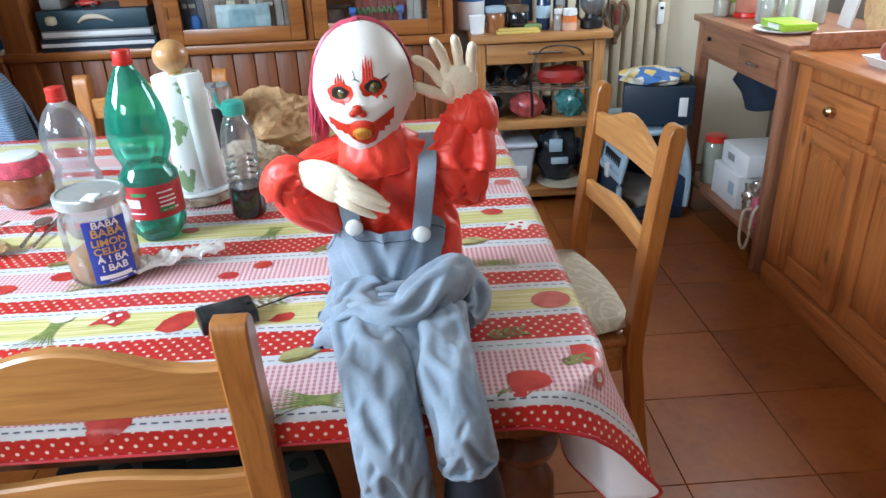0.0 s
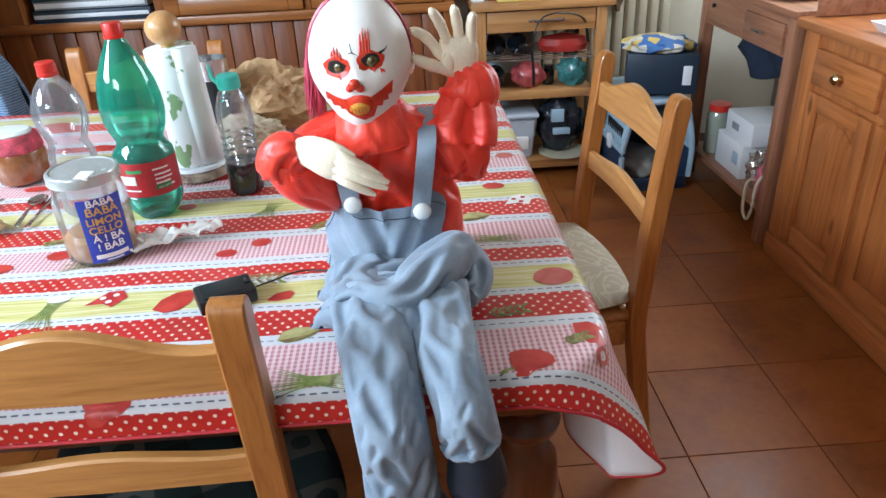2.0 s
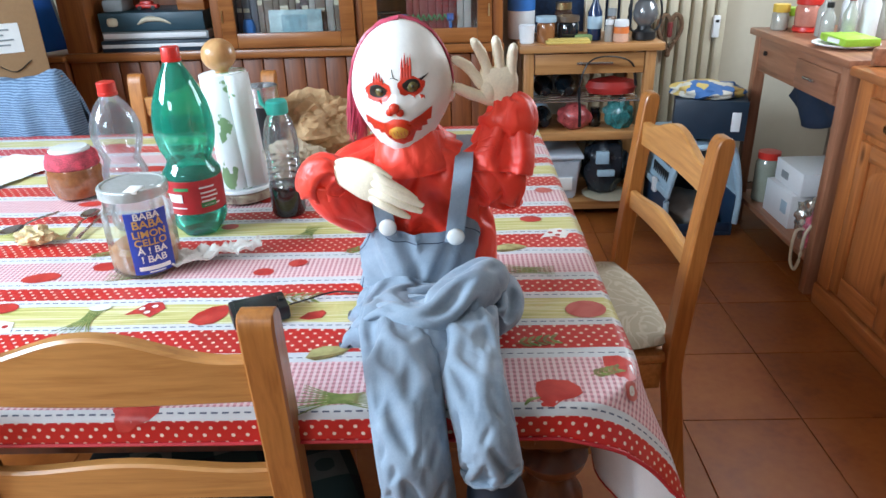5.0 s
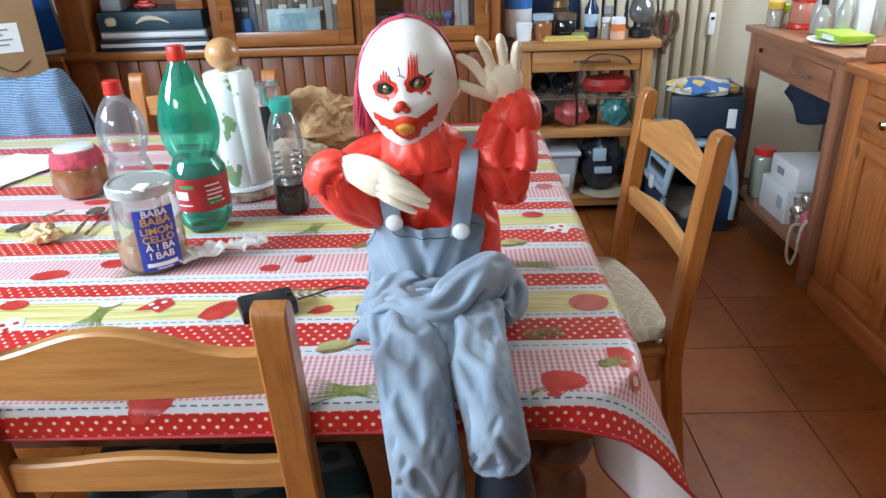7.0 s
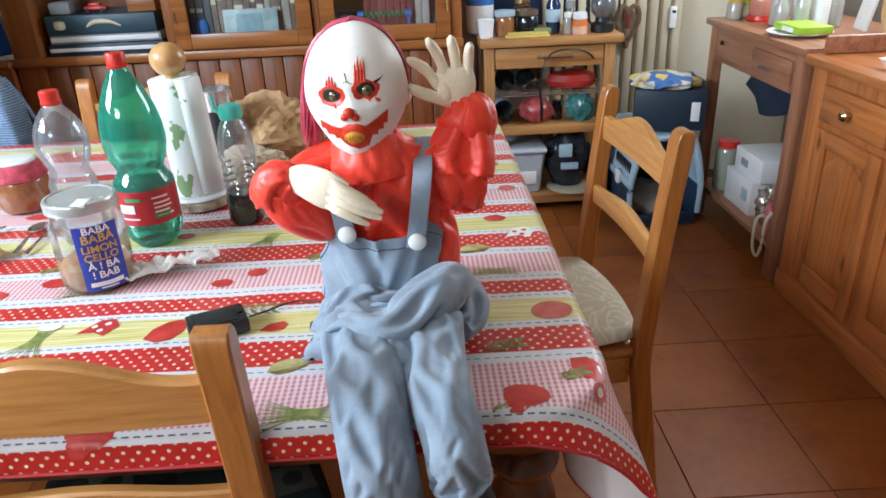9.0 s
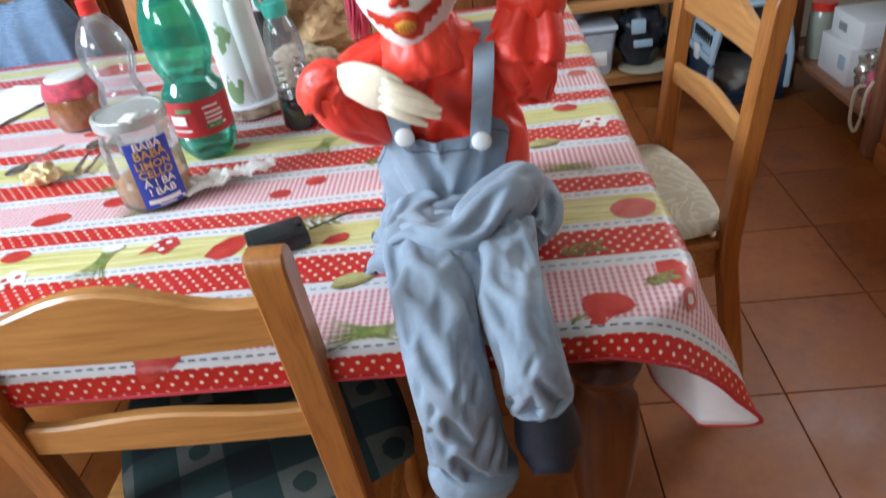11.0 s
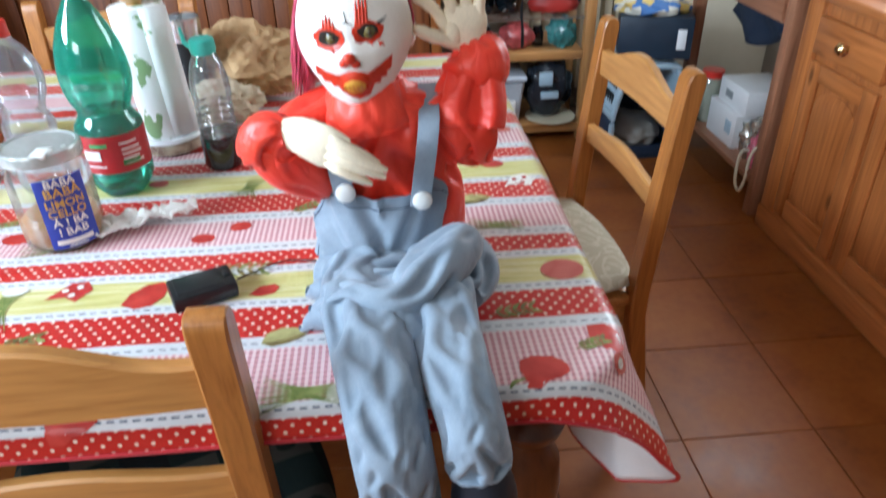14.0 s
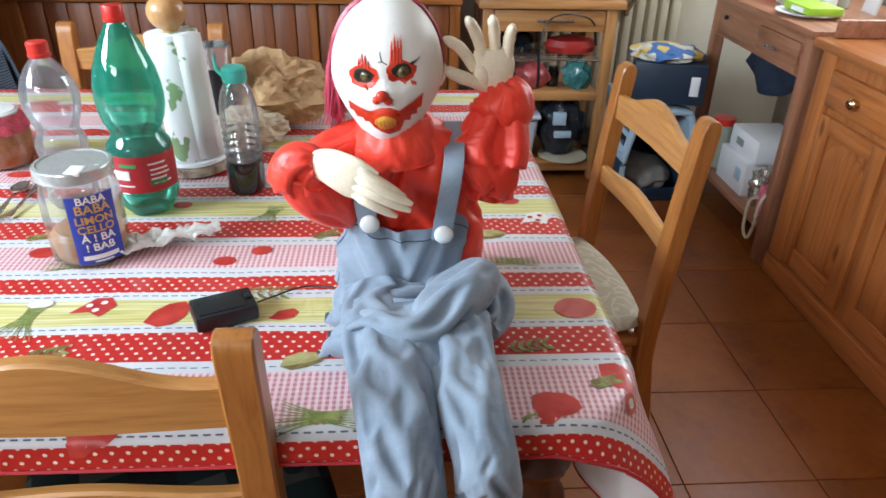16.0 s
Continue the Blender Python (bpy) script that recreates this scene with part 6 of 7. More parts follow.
def clear_bottle():
    t = thing("clear_bottle", pose(-1.250, -0.318, TOP), "empty clear plastic water bottle with a red cap", "bottle")
    turned(t, "body", [(0.02, 0.003), (0.036, 0.0), (0.042, 0.012), (0.043, 0.05), (0.040, 0.07), (0.038, 0.085), (0.041, 0.10), (0.041, 0.115), (0.036, 0.128), (0.033, 0.137), (0.036, 0.148), (0.043, 0.166), (0.0455, 0.185), (0.0445, 0.203), (0.038, 0.222), (0.028, 0.240), (0.018, 0.252), (0.0138, 0.258), (0.0135, 0.264)], CLEAR, 36)
    turned(t, "cap", [(0.0155, 0.256), (0.0172, 0.257), (0.0172, 0.262), (0.0162, 0.263), (0.0165, 0.279), (0.015, 0.281), (0, 0.2815)], RED_PL, 28)


def soda_bottle():
    t = thing("small_bottle", pose(-0.957, -0.268, TOP), "ridged clear bottle with teal cap, part full of dark drink", "bottle")
    prof = [(0.02, 0.002), (0.029, 0.0), (0.0335, 0.008), (0.034, 0.055)]
    for i in range(5):
        z = 0.06 + i * 0.013
        prof += [(0.0335, z), (0.031, z + 0.006)]
    prof += [(0.0335, 0.128), (0.034, 0.14), (0.032, 0.165), (0.026, 0.188), (0.019, 0.202), (0.0165, 0.207)]
    turned(t, "body", prof, CLEAR, 32)
    turned(t, "drink", [(0.02, 0.0005), (0.0295, -0.0005), (0.0341, 0.008), (0.0346, 0.055), (0.033, 0.062), (0.0, 0.062)], plain("dark_cola", (0.012, 0.006, 0.006), 0.12, coat=0.5), 32)
    turned(t, "cap", [(0.018, 0.203), (0.0205, 0.204), (0.0215, 0.210), (0.0205, 0.226), (0.018, 0.229), (0, 0.2295)], TEAL, 28)
    bm = bmesh.new()
    tube(bm, [(-0.018, 0, 0.212), (-0.03, 0.006, 0.222), (-0.034, 0.01, 0.245)], [0.004, 0.004, 0.002], 8)
    part("tamper_strip", bm, TEAL, t)


def jar():
    t = thing("cake_jar", pose(-1.150, -0.508, TOP) @ Matrix.Diagonal((1.07, 1.07, 1.0, 1.0)), "glass jar of soaked sponge cakes with a blue printed label", "jar")

    def facets(a, z):
        k = (a + 0.15) % (math_pi / 4) - math_pi / 8
        return 1.0 if z > 0.125 else 0.985 / math.cos(k) * 0.97

    turned(t, "glass", [(0.03, 0.002), (0.046, 0.0), (0.051, 0.006), (0.052, 0.02), (0.0525, 0.105), (0.050, 0.118), (0.0475, 0.126), (0.0475, 0.140)], GLASS, 48, wave=facets)
    turned(t, "syrup_cakes", [(0.03, 0.005), (0.044, 0.005), (0.048, 0.012), (0.0485, 0.042), (0.042, 0.05), (0.0, 0.052)], plain("sponge_cake", (0.48, 0.25, 0.11), 0.35, vary=0.35, scale=40, coat=0.4), 32, wave=lambda a, z: 1 + 0.04 * math.sin(a * 7 + z * 60) if z > 0.03 else 1)
    turned(t, "lid", [(0.049, 0.134), (0.0515, 0.135), (0.0515, 0.149), (0.050, 0.152), (0.046, 0.153), (0.044, 0.151), (0, 0.150)], plain("pale_grey_lid", (0.5, 0.52, 0.5), 0.25, metal=0.4), 40, "pale metal screw lid")
    part("seal_label", boxes(((0.006, -0.047, 0.1485), (0.026, -0.018, 0.1535)), bevel=0.001), PAPER, t)
    c = -54
    lb = band(t, "label", 0.0537, 0.010, 0.118, c - 34, c + 34, BLUE_LABEL)
    for txt, z, mt, sz in (("BABA", 0.106, WHITE_INK, 0.016), ("BABÀ", 0.091, GOLD_INK, 0.019), ("LIMON", 0.075, GOLD_INK, 0.0165), ("CELLO", 0.0605, GOLD_INK, 0.0165), ("À ! BA", 0.046, WHITE_INK, 0.0165), ("! BAB", 0.031, WHITE_INK, 0.0165)):
        lettering(t, txt, sz, 0.0546, c, z, mt)
    band(lb, "mark", 0.0546, 0.017, 0.024, c - 26, c + 24, WHITE_INK)
    band(lb, "mark_line", 0.0546, 0.0125, 0.0145, c - 12, c + 14, WHITE_INK)


def kitchen_roll():
    t = thing("kitchen_roll", pose(-1.068, -0.165, TOP) @ pose(0, 0, 0, 0, -3.5), "roll of printed kitchen paper on a wooden ball stand", "kitchen roll")
    turned(t, "base", [(0.055, 0), (0.060, 0.003), (0.060, 0.018), (0.056, 0.022), (0, 0.022)], print_mat("painted_base", (0.12, 0.03, 0.02), (0.5, 0.42, 0.3), 45), 36, "painted patchwork base")
    turned(t, "disc", [(0.058, 0.022), (0.061, 0.024), (0.058, 0.03), (0, 0.031)], WHITE, 36)
    m, tt, b = nodes_of("printed_kitchen_paper")
    v = node(tt, "ShaderNodeTexVoronoi", Scale=1.0)
    n = node(tt, "ShaderNodeTexNoise", Scale=70.0, Detail=3.0)
    co = coords(tt, (16, 16, 11))
    ad = tt.nodes.new("ShaderNodeVectorMath")
    ad.operation = 'ADD'
    nn = node(tt, "ShaderNodeTexNoise", Scale=3.0, Detail=2.0)
    tt.links.new(co, nn.inputs["Vector"])
    tt.links.new(co, ad.inputs[0])
    tt.links.new(nn.outputs["Color"], ad.inputs[1])
    tt.links.new(ad.outputs[0], v.inputs["Vector"])
    tt.links.new(coords(tt), n.inputs["Vector"])
    k = ramp(tt, v.outputs["Distance"], [(0.27, (1, 1, 1)), (0.31, (0, 0, 0))])
    tt.links.new(mixc(tt, k, (0.78, 0.79, 0.77), (0.22, 0.34, 0.16)), b.inputs["Base Color"])
    b.inputs["Roughness"].default_value = 0.9
    bump(tt, b, n.outputs[0], 0.5, 0.002)
    turned(t, "paper", [(0.012, 0.032), (0.047, 0.031), (0.048, 0.034), (0.047, 0.264), (0.046, 0.266), (0.013, 0.266)], m, 36)
    bm = bmesh.new()
    lp = [[(0.048 + 0.0006 + 0.006 * k * k, -0.004 - 0.020 * k, z) for z in (0.035, 0.12, 0.2, 0.265)] for k in (0, 0.5, 1.0, 1.4)]
    lp = [[(0.05 * math.cos(a) + ex, 0.05 * math.sin(a), z) for z in (0.034, 0.12, 0.2, 0.265)] for a, ex in ((-1.2, 0.0), (-0.9, 0.004), (-0.6, 0.008), (-0.4, 0.012))]
    rings(bm, lp, close=False, cap=False)
    o = part("loose_sheet", bm, m, t)
    s = o.modifiers.new("thickness", 'SOLIDIFY')
    s.thickness = 0.0008
    bm = bmesh.new()
    lathe(bm, [(0.012, 0.262), (0.013, 0.268)] + [(0.034 * math.sin(radians(a)), 0.300 - 0.032 * math.cos(radians(a))) for a in range(24, 180, 13)] + [(0, 0.332)], 36)
    part("ball_knob", bm, wood("beech_knob", (0.42, 0.20, 0.07), (0.62, 0.34, 0.14), "z", rough=0.3), t, "turned pale wooden ball")


def crumple(name, at, size, mt, label, category, seed=0.0, sharp=20, rough=0.35, freq=3.0, rot=0, detail=4):
    """Creased paper or foil: a closed form broken into facets."""
    t = thing(name, pose(at[0], at[1], at[2], 0, 0, rot), label, category)
    bm = bmesh.new()
    bmesh.ops.create_icosphere(bm, subdivisions=detail, radius=1)
    for v in bm.verts:
        c = noise.cell_vector(v.co * freq + Vector((seed, seed, seed)))
        k = 1 + rough * noise.noise(v.co * freq * 0.7 + Vector((seed, 0, 0))) + 0.04 * (c.x - 0.5) + 0.08 * noise.noise(v.co * freq * 2.5)
        # long sharp creases over the broad bulges
        for f, am in ((freq * 0.8, 0.13), (freq * 1.8, 0.085), (freq * 4.0, 0.030)):
            k += am * (max(0, 1 - 3 * abs(noise.noise(v.co * f + Vector((seed, f, 2))))) - 0.3)
        v.co = Vector((v.co.x * size[0] * k, v.co.y * size[1] * k, max(0.0, size[2] * (0.9 + v.co.z * k))))
    part("paper", bm, mt, t, angle=sharp)
    return t


def table_things():
    green_bottle()
    clear_bottle()
    soda_bottle()
    jar()
    kitchen_roll()
    crumple("paper_bag", (-0.965, 0.11, TOP), (0.125, 0.085, 0.083), KRAFT, "crumpled brown paper bag lying on the table", "bag", 1.0, 13, 0.22, 1.9, 0, 5)
    crumple("paper_bag", (-1.0, -0.035, TOP), (0.075, 0.05, 0.04), plain("pale_kraft", (0.58, 0.47, 0.33), 0.6, vary=0.15, coat=0.2), "crumpled pale wrapping paper beside the bottle", "paper", 4.0, 13, 0.30, 2.6, 0, 5)
    # tumbler
    t = thing("tumbler", pose(-1.06, 0.02, TOP), "black cup with a silver rim behind the kitchen roll", "cup")
    turned(t, "cup", [(0.024, 0), (0.027, 0.003), (0.034, 0.155), (0.034, 0.158), (0.031, 0.157), (0.024, 0.01), (0, 0.01)], BLACK, 28)
    turned(t, "rim", [(0.0345, 0.155), (0.0352, 0.157), (0.0365, 0.20), (0.035, 0.201), (0.033, 0.16)], CHROME, 28, "polished steel rim")
    # sauce jar with knitted cover
    t = thing("sauce_jar", pose(-1.452, -0.135, TOP), "round glass of brown sauce with a red knitted collar", "jar")
    turned(t, "glass", [(0.03, 0.0), (0.046, 0.004), (0.058, 0.03), (0.057, 0.06), (0.051, 0.075)], plain("brown_sauce", (0.26, 0.095, 0.035), 0.15, vary=0.3, coat=0.7), 32)
    turned(t, "collar", [(0.0525, 0.068), (0.056, 0.072), (0.054, 0.085), (0.049, 0.098), (0.044, 0.104), (0.043, 0.098)], plain("red_white_knit", (0.5, 0.06, 0.09), 0.8, vary=0.9, scale=60, bumps=0.8), 32, "red and white knitted collar")
    turned(t, "lid", [(0.041, 0.10), (0.042, 0.106), (0.037, 0.110), (0, 0.111)], plain("white_glaze", (0.7, 0.72, 0.7), 0.2), 32)
    # sheet of paper
    t = thing("paper_sheet", pose(-1.74, 0.03, TOP, 0, 0, -20), "white printed sheet of paper lying on the cloth", "paper")
    bm = bmesh.new()
    g = [[bm.verts.new((i * 0.015 - 0.105, j * 0.015 - 0.145, 0.001 + 0.004 * (1 + noise.noise((i * 0.3, j * 0.3, 9))) * (i / 14))) for j in range(20)] for i in range(15)]
    for i in range(14):
        for j in range(19):
            bm.faces.new((g[i][j], g[i + 1][j], g[i + 1][j + 1], g[i][j + 1]))
    part("sheet", bm, PAPER, t)
    # white wrapper strip, lemon peel in paper
    t = thing("paper_napkin", pose(-1.045, -0.485, TOP, 0, 0, 20), "crumpled strip of white paper napkin on the cloth", "napkin")
    bm = bmesh.new()
    g = []
    for i in range(40):
        u = i / 39 * 2 - 1
        row = []
        for j in range(14):
            w = j / 13 * 2 - 1
            z = 0.006 + 0.022 * abs(noise.noise((u * 3.4, w * 1.6, 3))) + 0.010 * abs(noise.noise((u * 9, w * 4, 7))) + 0.012 * max(0, u) * (1 - w * w)
            row.append(bm.verts.new((u * 0.083 + 0.008 * noise.noise((w * 3, u, 1)), w * (0.024 - 0.008 * u) + 0.010 * noise.noise((u * 3, w, 5)), z)))
        g.append(row)
    for i in range(39):
        for j in range(13):
            bm.faces.new((g[i][j], g[i + 1][j], g[i + 1][j + 1], g[i][j + 1]))
    o = part("paper", bm, PAPER, t, angle=25)
    s = o.modifiers.new("thickness", 'SOLIDIFY')
    s.thickness = 0.0015
    crumple("cheese_wrapper", (-1.405, -0.40, TOP), (0.034, 0.026, 0.017), plain("yellow_white_wrap", (0.66, 0.5, 0.26), 0.5, vary=0.4, scale=40), "crumpled yellow and white wrapper on the cloth", "wrapper", 8.0, 20, 0.35, 3.2)
    # cutlery
    for nm, p, r, lb in (("spoon", (-1.478, -0.355, TOP), 70, "steel teaspoon lying on the cloth"), ("spoon", (-1.362, -0.275, TOP), -86, "steel spoon beside a fork on the cloth")):
        t = thing(nm, pose(p[0], p[1], p[2], 0, 0, r), lb, "cutlery", "cutlery on the cloth")
        bm = bmesh.new()
        lathe(bm, [(0.0, 0.003), (0.6, 0.004), (1.0, 0.010), (0.95, 0.011), (0.55, 0.006), (0.0, 0.0045)], 20)
        bmesh.ops.transform(bm, matrix=Matrix.Diagonal((0.026, 0.018, 1.0, 1)), verts=bm.verts)
        part("bowl", bm, CHROME, t)
        bm = bmesh.new()
        tube(bm, spline([(0.022, 0, 0.008), (0.05, 0, 0.010), (0.11, 0, 0.005)], 8), [0.003, 0.0028, 0.0026, 0.0028, 0.0035, 0.0045, 0.005, 0.004], 8, squash=0.5)
        part("handle", bm, CHROME, t)
    t = thing("fork", pose(-1.338, -0.27, TOP, 0, 0, -88), "steel fork beside a spoon on the cloth", "cutlery", "cutlery on the cloth")
    for k in (-1, 0, 1):
        bm = bmesh.new()
        tube(bm, [(-0.03, k * 0.005, 0.009), (0.0, k * 0.005, 0.006), (0.02, k * 0.003, 0.006)], 0.0016, 6)
        part("tine", bm, CHROME, t)
    bm = bmesh.new()
    tube(bm, [(0.015, 0, 0.006), (0.03, 0, 0.007), (0.07, 0, 0.006), (0.12, 0, 0.004)], [0.007, 0.003, 0.003, 0.005], 8, squash=0.45)
    part("handle", bm, CHROME, t)
    # battery box and its lead
    t = thing("battery_box", pose(-0.912, -0.692, TOP, 0, 0, 24), "matt black plastic battery box with a thin lead", "battery box")
    part("case", boxes(((-0.041, -0.027, 0), (0.041, 0.027, 0.023)), bevel=0.004), BLACK, t)
    part("cover", boxes(((-0.034, -0.022, 0.0228), (0.026, 0.022, 0.0246)), bevel=0.002), BLACK, t)
    part("switch", boxes(((0.029, -0.006, 0.0225), (0.037, 0.006, 0.026)), bevel=0.001), BLACK, t)
    bm = bmesh.new()
    tube(bm, spline([(0.045, 0.0, 0.010), (0.075, 0.015, 0.004), (0.12, 0.022, 0.003), (0.165, -0.005, 0.003)], 24), 0.0014, 6)
    part("lead", bm, BLACK, t)


table_things()


# ---- clown doll: one plain form ----
def satin():
    m, t, b = nodes_of("red_satin")
    n = node(t, "ShaderNodeTexNoise", Scale=14.0, Detail=4.0, Distortion=1.2)
    t.links.new(coords(t), n.inputs["Vector"])
    t.links.new(ramp(t, n.outputs[0], [(0.3, (0.84, 0.030, 0.014)), (0.7, (0.95, 0.075, 0.036))]), b.inputs["Base Color"])
    b.inputs["Roughness"].default_value = 0.45
    b.inputs["Specular IOR Level"].default_value = 0.6
    b.inputs["Sheen Weight"].default_value = 0.15
    b.inputs["Sheen Roughness"].default_value = 0.4
    c = node(t, "ShaderNodeTexNoise", Scale=16.0, Detail=2.0, Distortion=1.6)
    t.links.new(coords(t), c.inputs["Vector"])
    ridge = calc(t, 'MINIMUM', calc(t, 'ABSOLUTE', calc(t, 'SUBTRACT', c.outputs[0], 0.5)), 0.10)
    bump(t, b, ridge, 0.32, 0.020)
    return m


def denim():
    m, t, b = nodes_of("grey_blue_cotton")
    n = node(t, "ShaderNodeTexNoise", Scale=9.0, Detail=5.0, Distortion=1.5)
    f = node(t, "ShaderNodeTexNoise", Scale=420.0, Detail=1.0)
    co = coords(t)
    t.links.new(co, n.inputs["Vector"])
    t.links.new(co, f.inputs["Vector"])
    k = calc(t, 'ADD', calc(t, 'MULTIPLY', n.outputs[0], 0.85), calc(t, 'MULTIPLY', f.outputs[0], 0.15))
    t.links.new(ramp(t, k, [(0.35, (0.165, 0.216, 0.275)), (0.65, (0.268, 0.330, 0.400))]), b.inputs["Base Color"])
    b.inputs["Roughness"].default_value = 0.7
    b.inputs["Sheen Weight"].default_value = 0.2
    # small sharp creases
    c = node(t, "ShaderNodeTexNoise", Scale=12.0, Detail=1.9, Distortion=0.5)
    t.links.new(co, c.inputs["Vector"])
    ridge = calc(t, 'MINIMUM', calc(t, 'ABSOLUTE', calc(t, 'SUBTRACT', c.outputs[0], 0.5)), 0.12)
    bump(t, b, ridge, 0.45, 0.020)
    return m


def crumpled(start, axis, folds, seed, depth):
    """Let a tube of cloth that is cut too large settle: its threads keep their length, so it buckles inwards in creases."""
    n, m, _ = start.shape
    off = start - axis[:, None]
    reach = np.linalg.norm(off, axis=2, keepdims=True) + 1e-9
    long, round_ = 0.26 * folds, 0.38 * folds
    links = []
    for di, dk, hold, cut in ((1, 0, 0.48, long), (0, 1, 0.48, round_), (1, 1, 0.22, 0.5 * (long + round_)), (1, -1, 0.22, 0.5 * (long + round_)),
                              (2, 0, 0.11, long), (0, 2, 0.11, round_), (4, 0, 0.05, long), (0, 4, 0.05, round_), (8, 0, 0.025, long)):
        if di < n - 1:
            rest = np.linalg.norm(np.roll(start, -dk, 1)[di:] - start[:n - di], axis=2, keepdims=True)
            links.append((di, dk, hold, rest * (1 + cut)))

    def crease(q):
        """Slanting ridges that the first folds follow."""
        x, y, z = (float(c) for c in q)
        out = 0.0
        for sx, k in ((1, 1.0), (-1, 0.8)):
            e = (0.8 * x + 0.6 * sx * z, 0.8 * z - 0.6 * sx * x, y)
            out += k * abs(noise.noise((e[0] * 15 + seed, e[1] * 4.5 + 2 * seed, e[2] * 9 + 5 * sx)))
        return -out

    dip = np.array([[crease(q) for q in row] for row in start])[..., None]
    p = start + off / reach * np.minimum(reach, 0.03) * dip * depth * folds
    old = p.copy()
    low, high = reach * (1 - 1.6 * folds), reach * 1.03
    for step in range(140):
        p, old = p + 0.85 * (p - old), p
        p[..., 2] -= 0.000015
        for di, dk, hold, rest in links:
            d = np.roll(p, -dk, 1)[di:] - p[:n - di]
            size = np.linalg.norm(d, axis=2, keepdims=True) + 1e-9
            move = 0.5 * hold * (1 - rest / size) * d
            p[:n - di] += move
            p[di:] -= np.roll(move, dk, 1)
        o = p - axis[:, None]
        r = np.linalg.norm(o, axis=2, keepdims=True) + 1e-9
        p = axis[:, None] + o / r * np.clip(r, low, high)
        p[0], p[-1] = start[0], start[-1]
    return [[Vector(v) for v in row] for row in p.tolist()]


def doll():
    bm = bmesh.new()
    FACE, RED, DEN, HAND, PAINT, HAIR, BOOT, BTN, EYE, TEETH, DARK, SOCKET, THREAD, LIP = range(14)
    mats = [plain("white_mask", (0.90, 0.87, 0.82), 0.45, vary=0.04, scale=20, bumps=0.05), satin(), denim(), plain("cream_rubber", (0.88, 0.77, 0.58), 0.5, vary=0.12, scale=40, bumps=0.2),
            plain("red_face_paint", (0.66, 0.045, 0.018), 0.35, vary=0.3, scale=60), plain("crimson_hair", (0.52, 0.06, 0.11), 0.35, vary=0.3, scale=80), plain("navy_boot", (0.011, 0.018, 0.030), 0.5, vary=0.2),
            plain("white_button", (0.75, 0.76, 0.74), 0.35, vary=0.02), plain("amber_eye", (0.11, 0.085, 0.026), 0.15, vary=0.6, scale=150, coat=0.6), plain("yellow_teeth", (0.70, 0.34, 0.05), 0.4, vary=0.3, scale=90), plain("black_line", (0.02, 0.015, 0.015), 0.5), plain("black_socket", (0.018, 0.014, 0.010), 0.35, vary=0.3), plain("navy_thread", (0.03, 0.045, 0.09), 0.7), plain("red_mouth", (0.62, 0.04, 0.012), 0.3, vary=0.3, scale=90)]

    def soft(pts, rx, ry, mat, n=30, rings_n=26, folds=0.0, seed=0.0, cap=True, pleat=0):
        """A tube of changing section; folds > 0 makes it loose cloth that buckles and creases round its stuffing."""
        if folds:
            arc = sum((Vector(q) - Vector(p)).length for p, q in zip(pts, pts[1:]))
            n = int(min(96, max(32, 5.6 * max(max(rx), max(ry)) / 0.0038)))
            rings_n = int(min(130, max(16, arc / 0.0038)))
        P = spline(pts, rings_n)
        R = spline([(p, q, 0) for p, q in zip(rx, ry)], rings_n)
        lp = []
        for i, p in enumerate(P):
            d = (Vector(P[min(i + 1, rings_n - 1)]) - Vector(P[max(i - 1, 0)])).normalized()
            if i == 0:
                u = Vector((0, 1, 0)) if abs(d.x) > 0.9 else Vector((1, 0, 0))
            u = (u - d * d.dot(u)).normalized()
            w = d.cross(u)
            row = []
            for k in range(n):
                an = 2 * math_pi * k / n
                c, sn = math.cos(an), math.sin(an)
                f = 1.0
                if pleat:
                    f += 0.16 * math.sin(an * pleat + seed) * abs(i / (rings_n - 1) * 2 - 1) ** 3
                row.append(Vector(p) + f * (R[i][0] * c * u + R[i][1] * sn * w))
            lp.append(row)
        if folds:
            lp = crumpled(np.array([[tuple(v) for v in row] for row in lp]), np.array(P), folds, seed, 2.4 if mat == RED else 2.2)
        return rings(bm, lp, True, cap, mat)

    def ball(c, r, mat, sub=2, scale=(1, 1, 1)):
        g = bmesh.ops.create_icosphere(bm, subdivisions=sub, radius=1.0, matrix=Matrix.Translation(c) @ Matrix.Diagonal((r * scale[0], r * scale[1], r * scale[2], 1)))
        for f in {f for v in g["verts"] for f in v.link_faces}:
            f.material_index = mat

    # trousers: seat, lap folds and two hanging legs
    soft([(-0.655, -0.60, 0.778), (-0.655, -0.655, 0.788), (-0.652, -0.715, 0.796), (-0.65, -0.785, 0.803)], [0.085, 0.108, 0.108, 0.09], [0.018, 0.030, 0.036, 0.038], DEN, folds=0.20, seed=1.0)
    soft([(-0.762, -0.775, 0.786), (-0.735, -0.795, 0.806), (-0.70, -0.812, 0.826), (-0.655, -0.822, 0.832), (-0.615, -0.790, 0.842), (-0.585, -0.745, 0.838), (-0.565, -0.71, 0.815)], [0.006, 0.024, 0.036, 0.042, 0.044, 0.040, 0.015], [0.006, 0.018, 0.026, 0.031, 0.034, 0.032, 0.014], DEN, folds=0.24, seed=4.0)
    soft([(-0.768, -0.735, 0.785), (-0.735, -0.750, 0.800), (-0.68, -0.745, 0.815), (-0.63, -0.725, 0.825)], [0.008, 0.020, 0.020, 0.004], [0.008, 0.018, 0.016, 0.004], DEN, folds=0.26, seed=9.0)
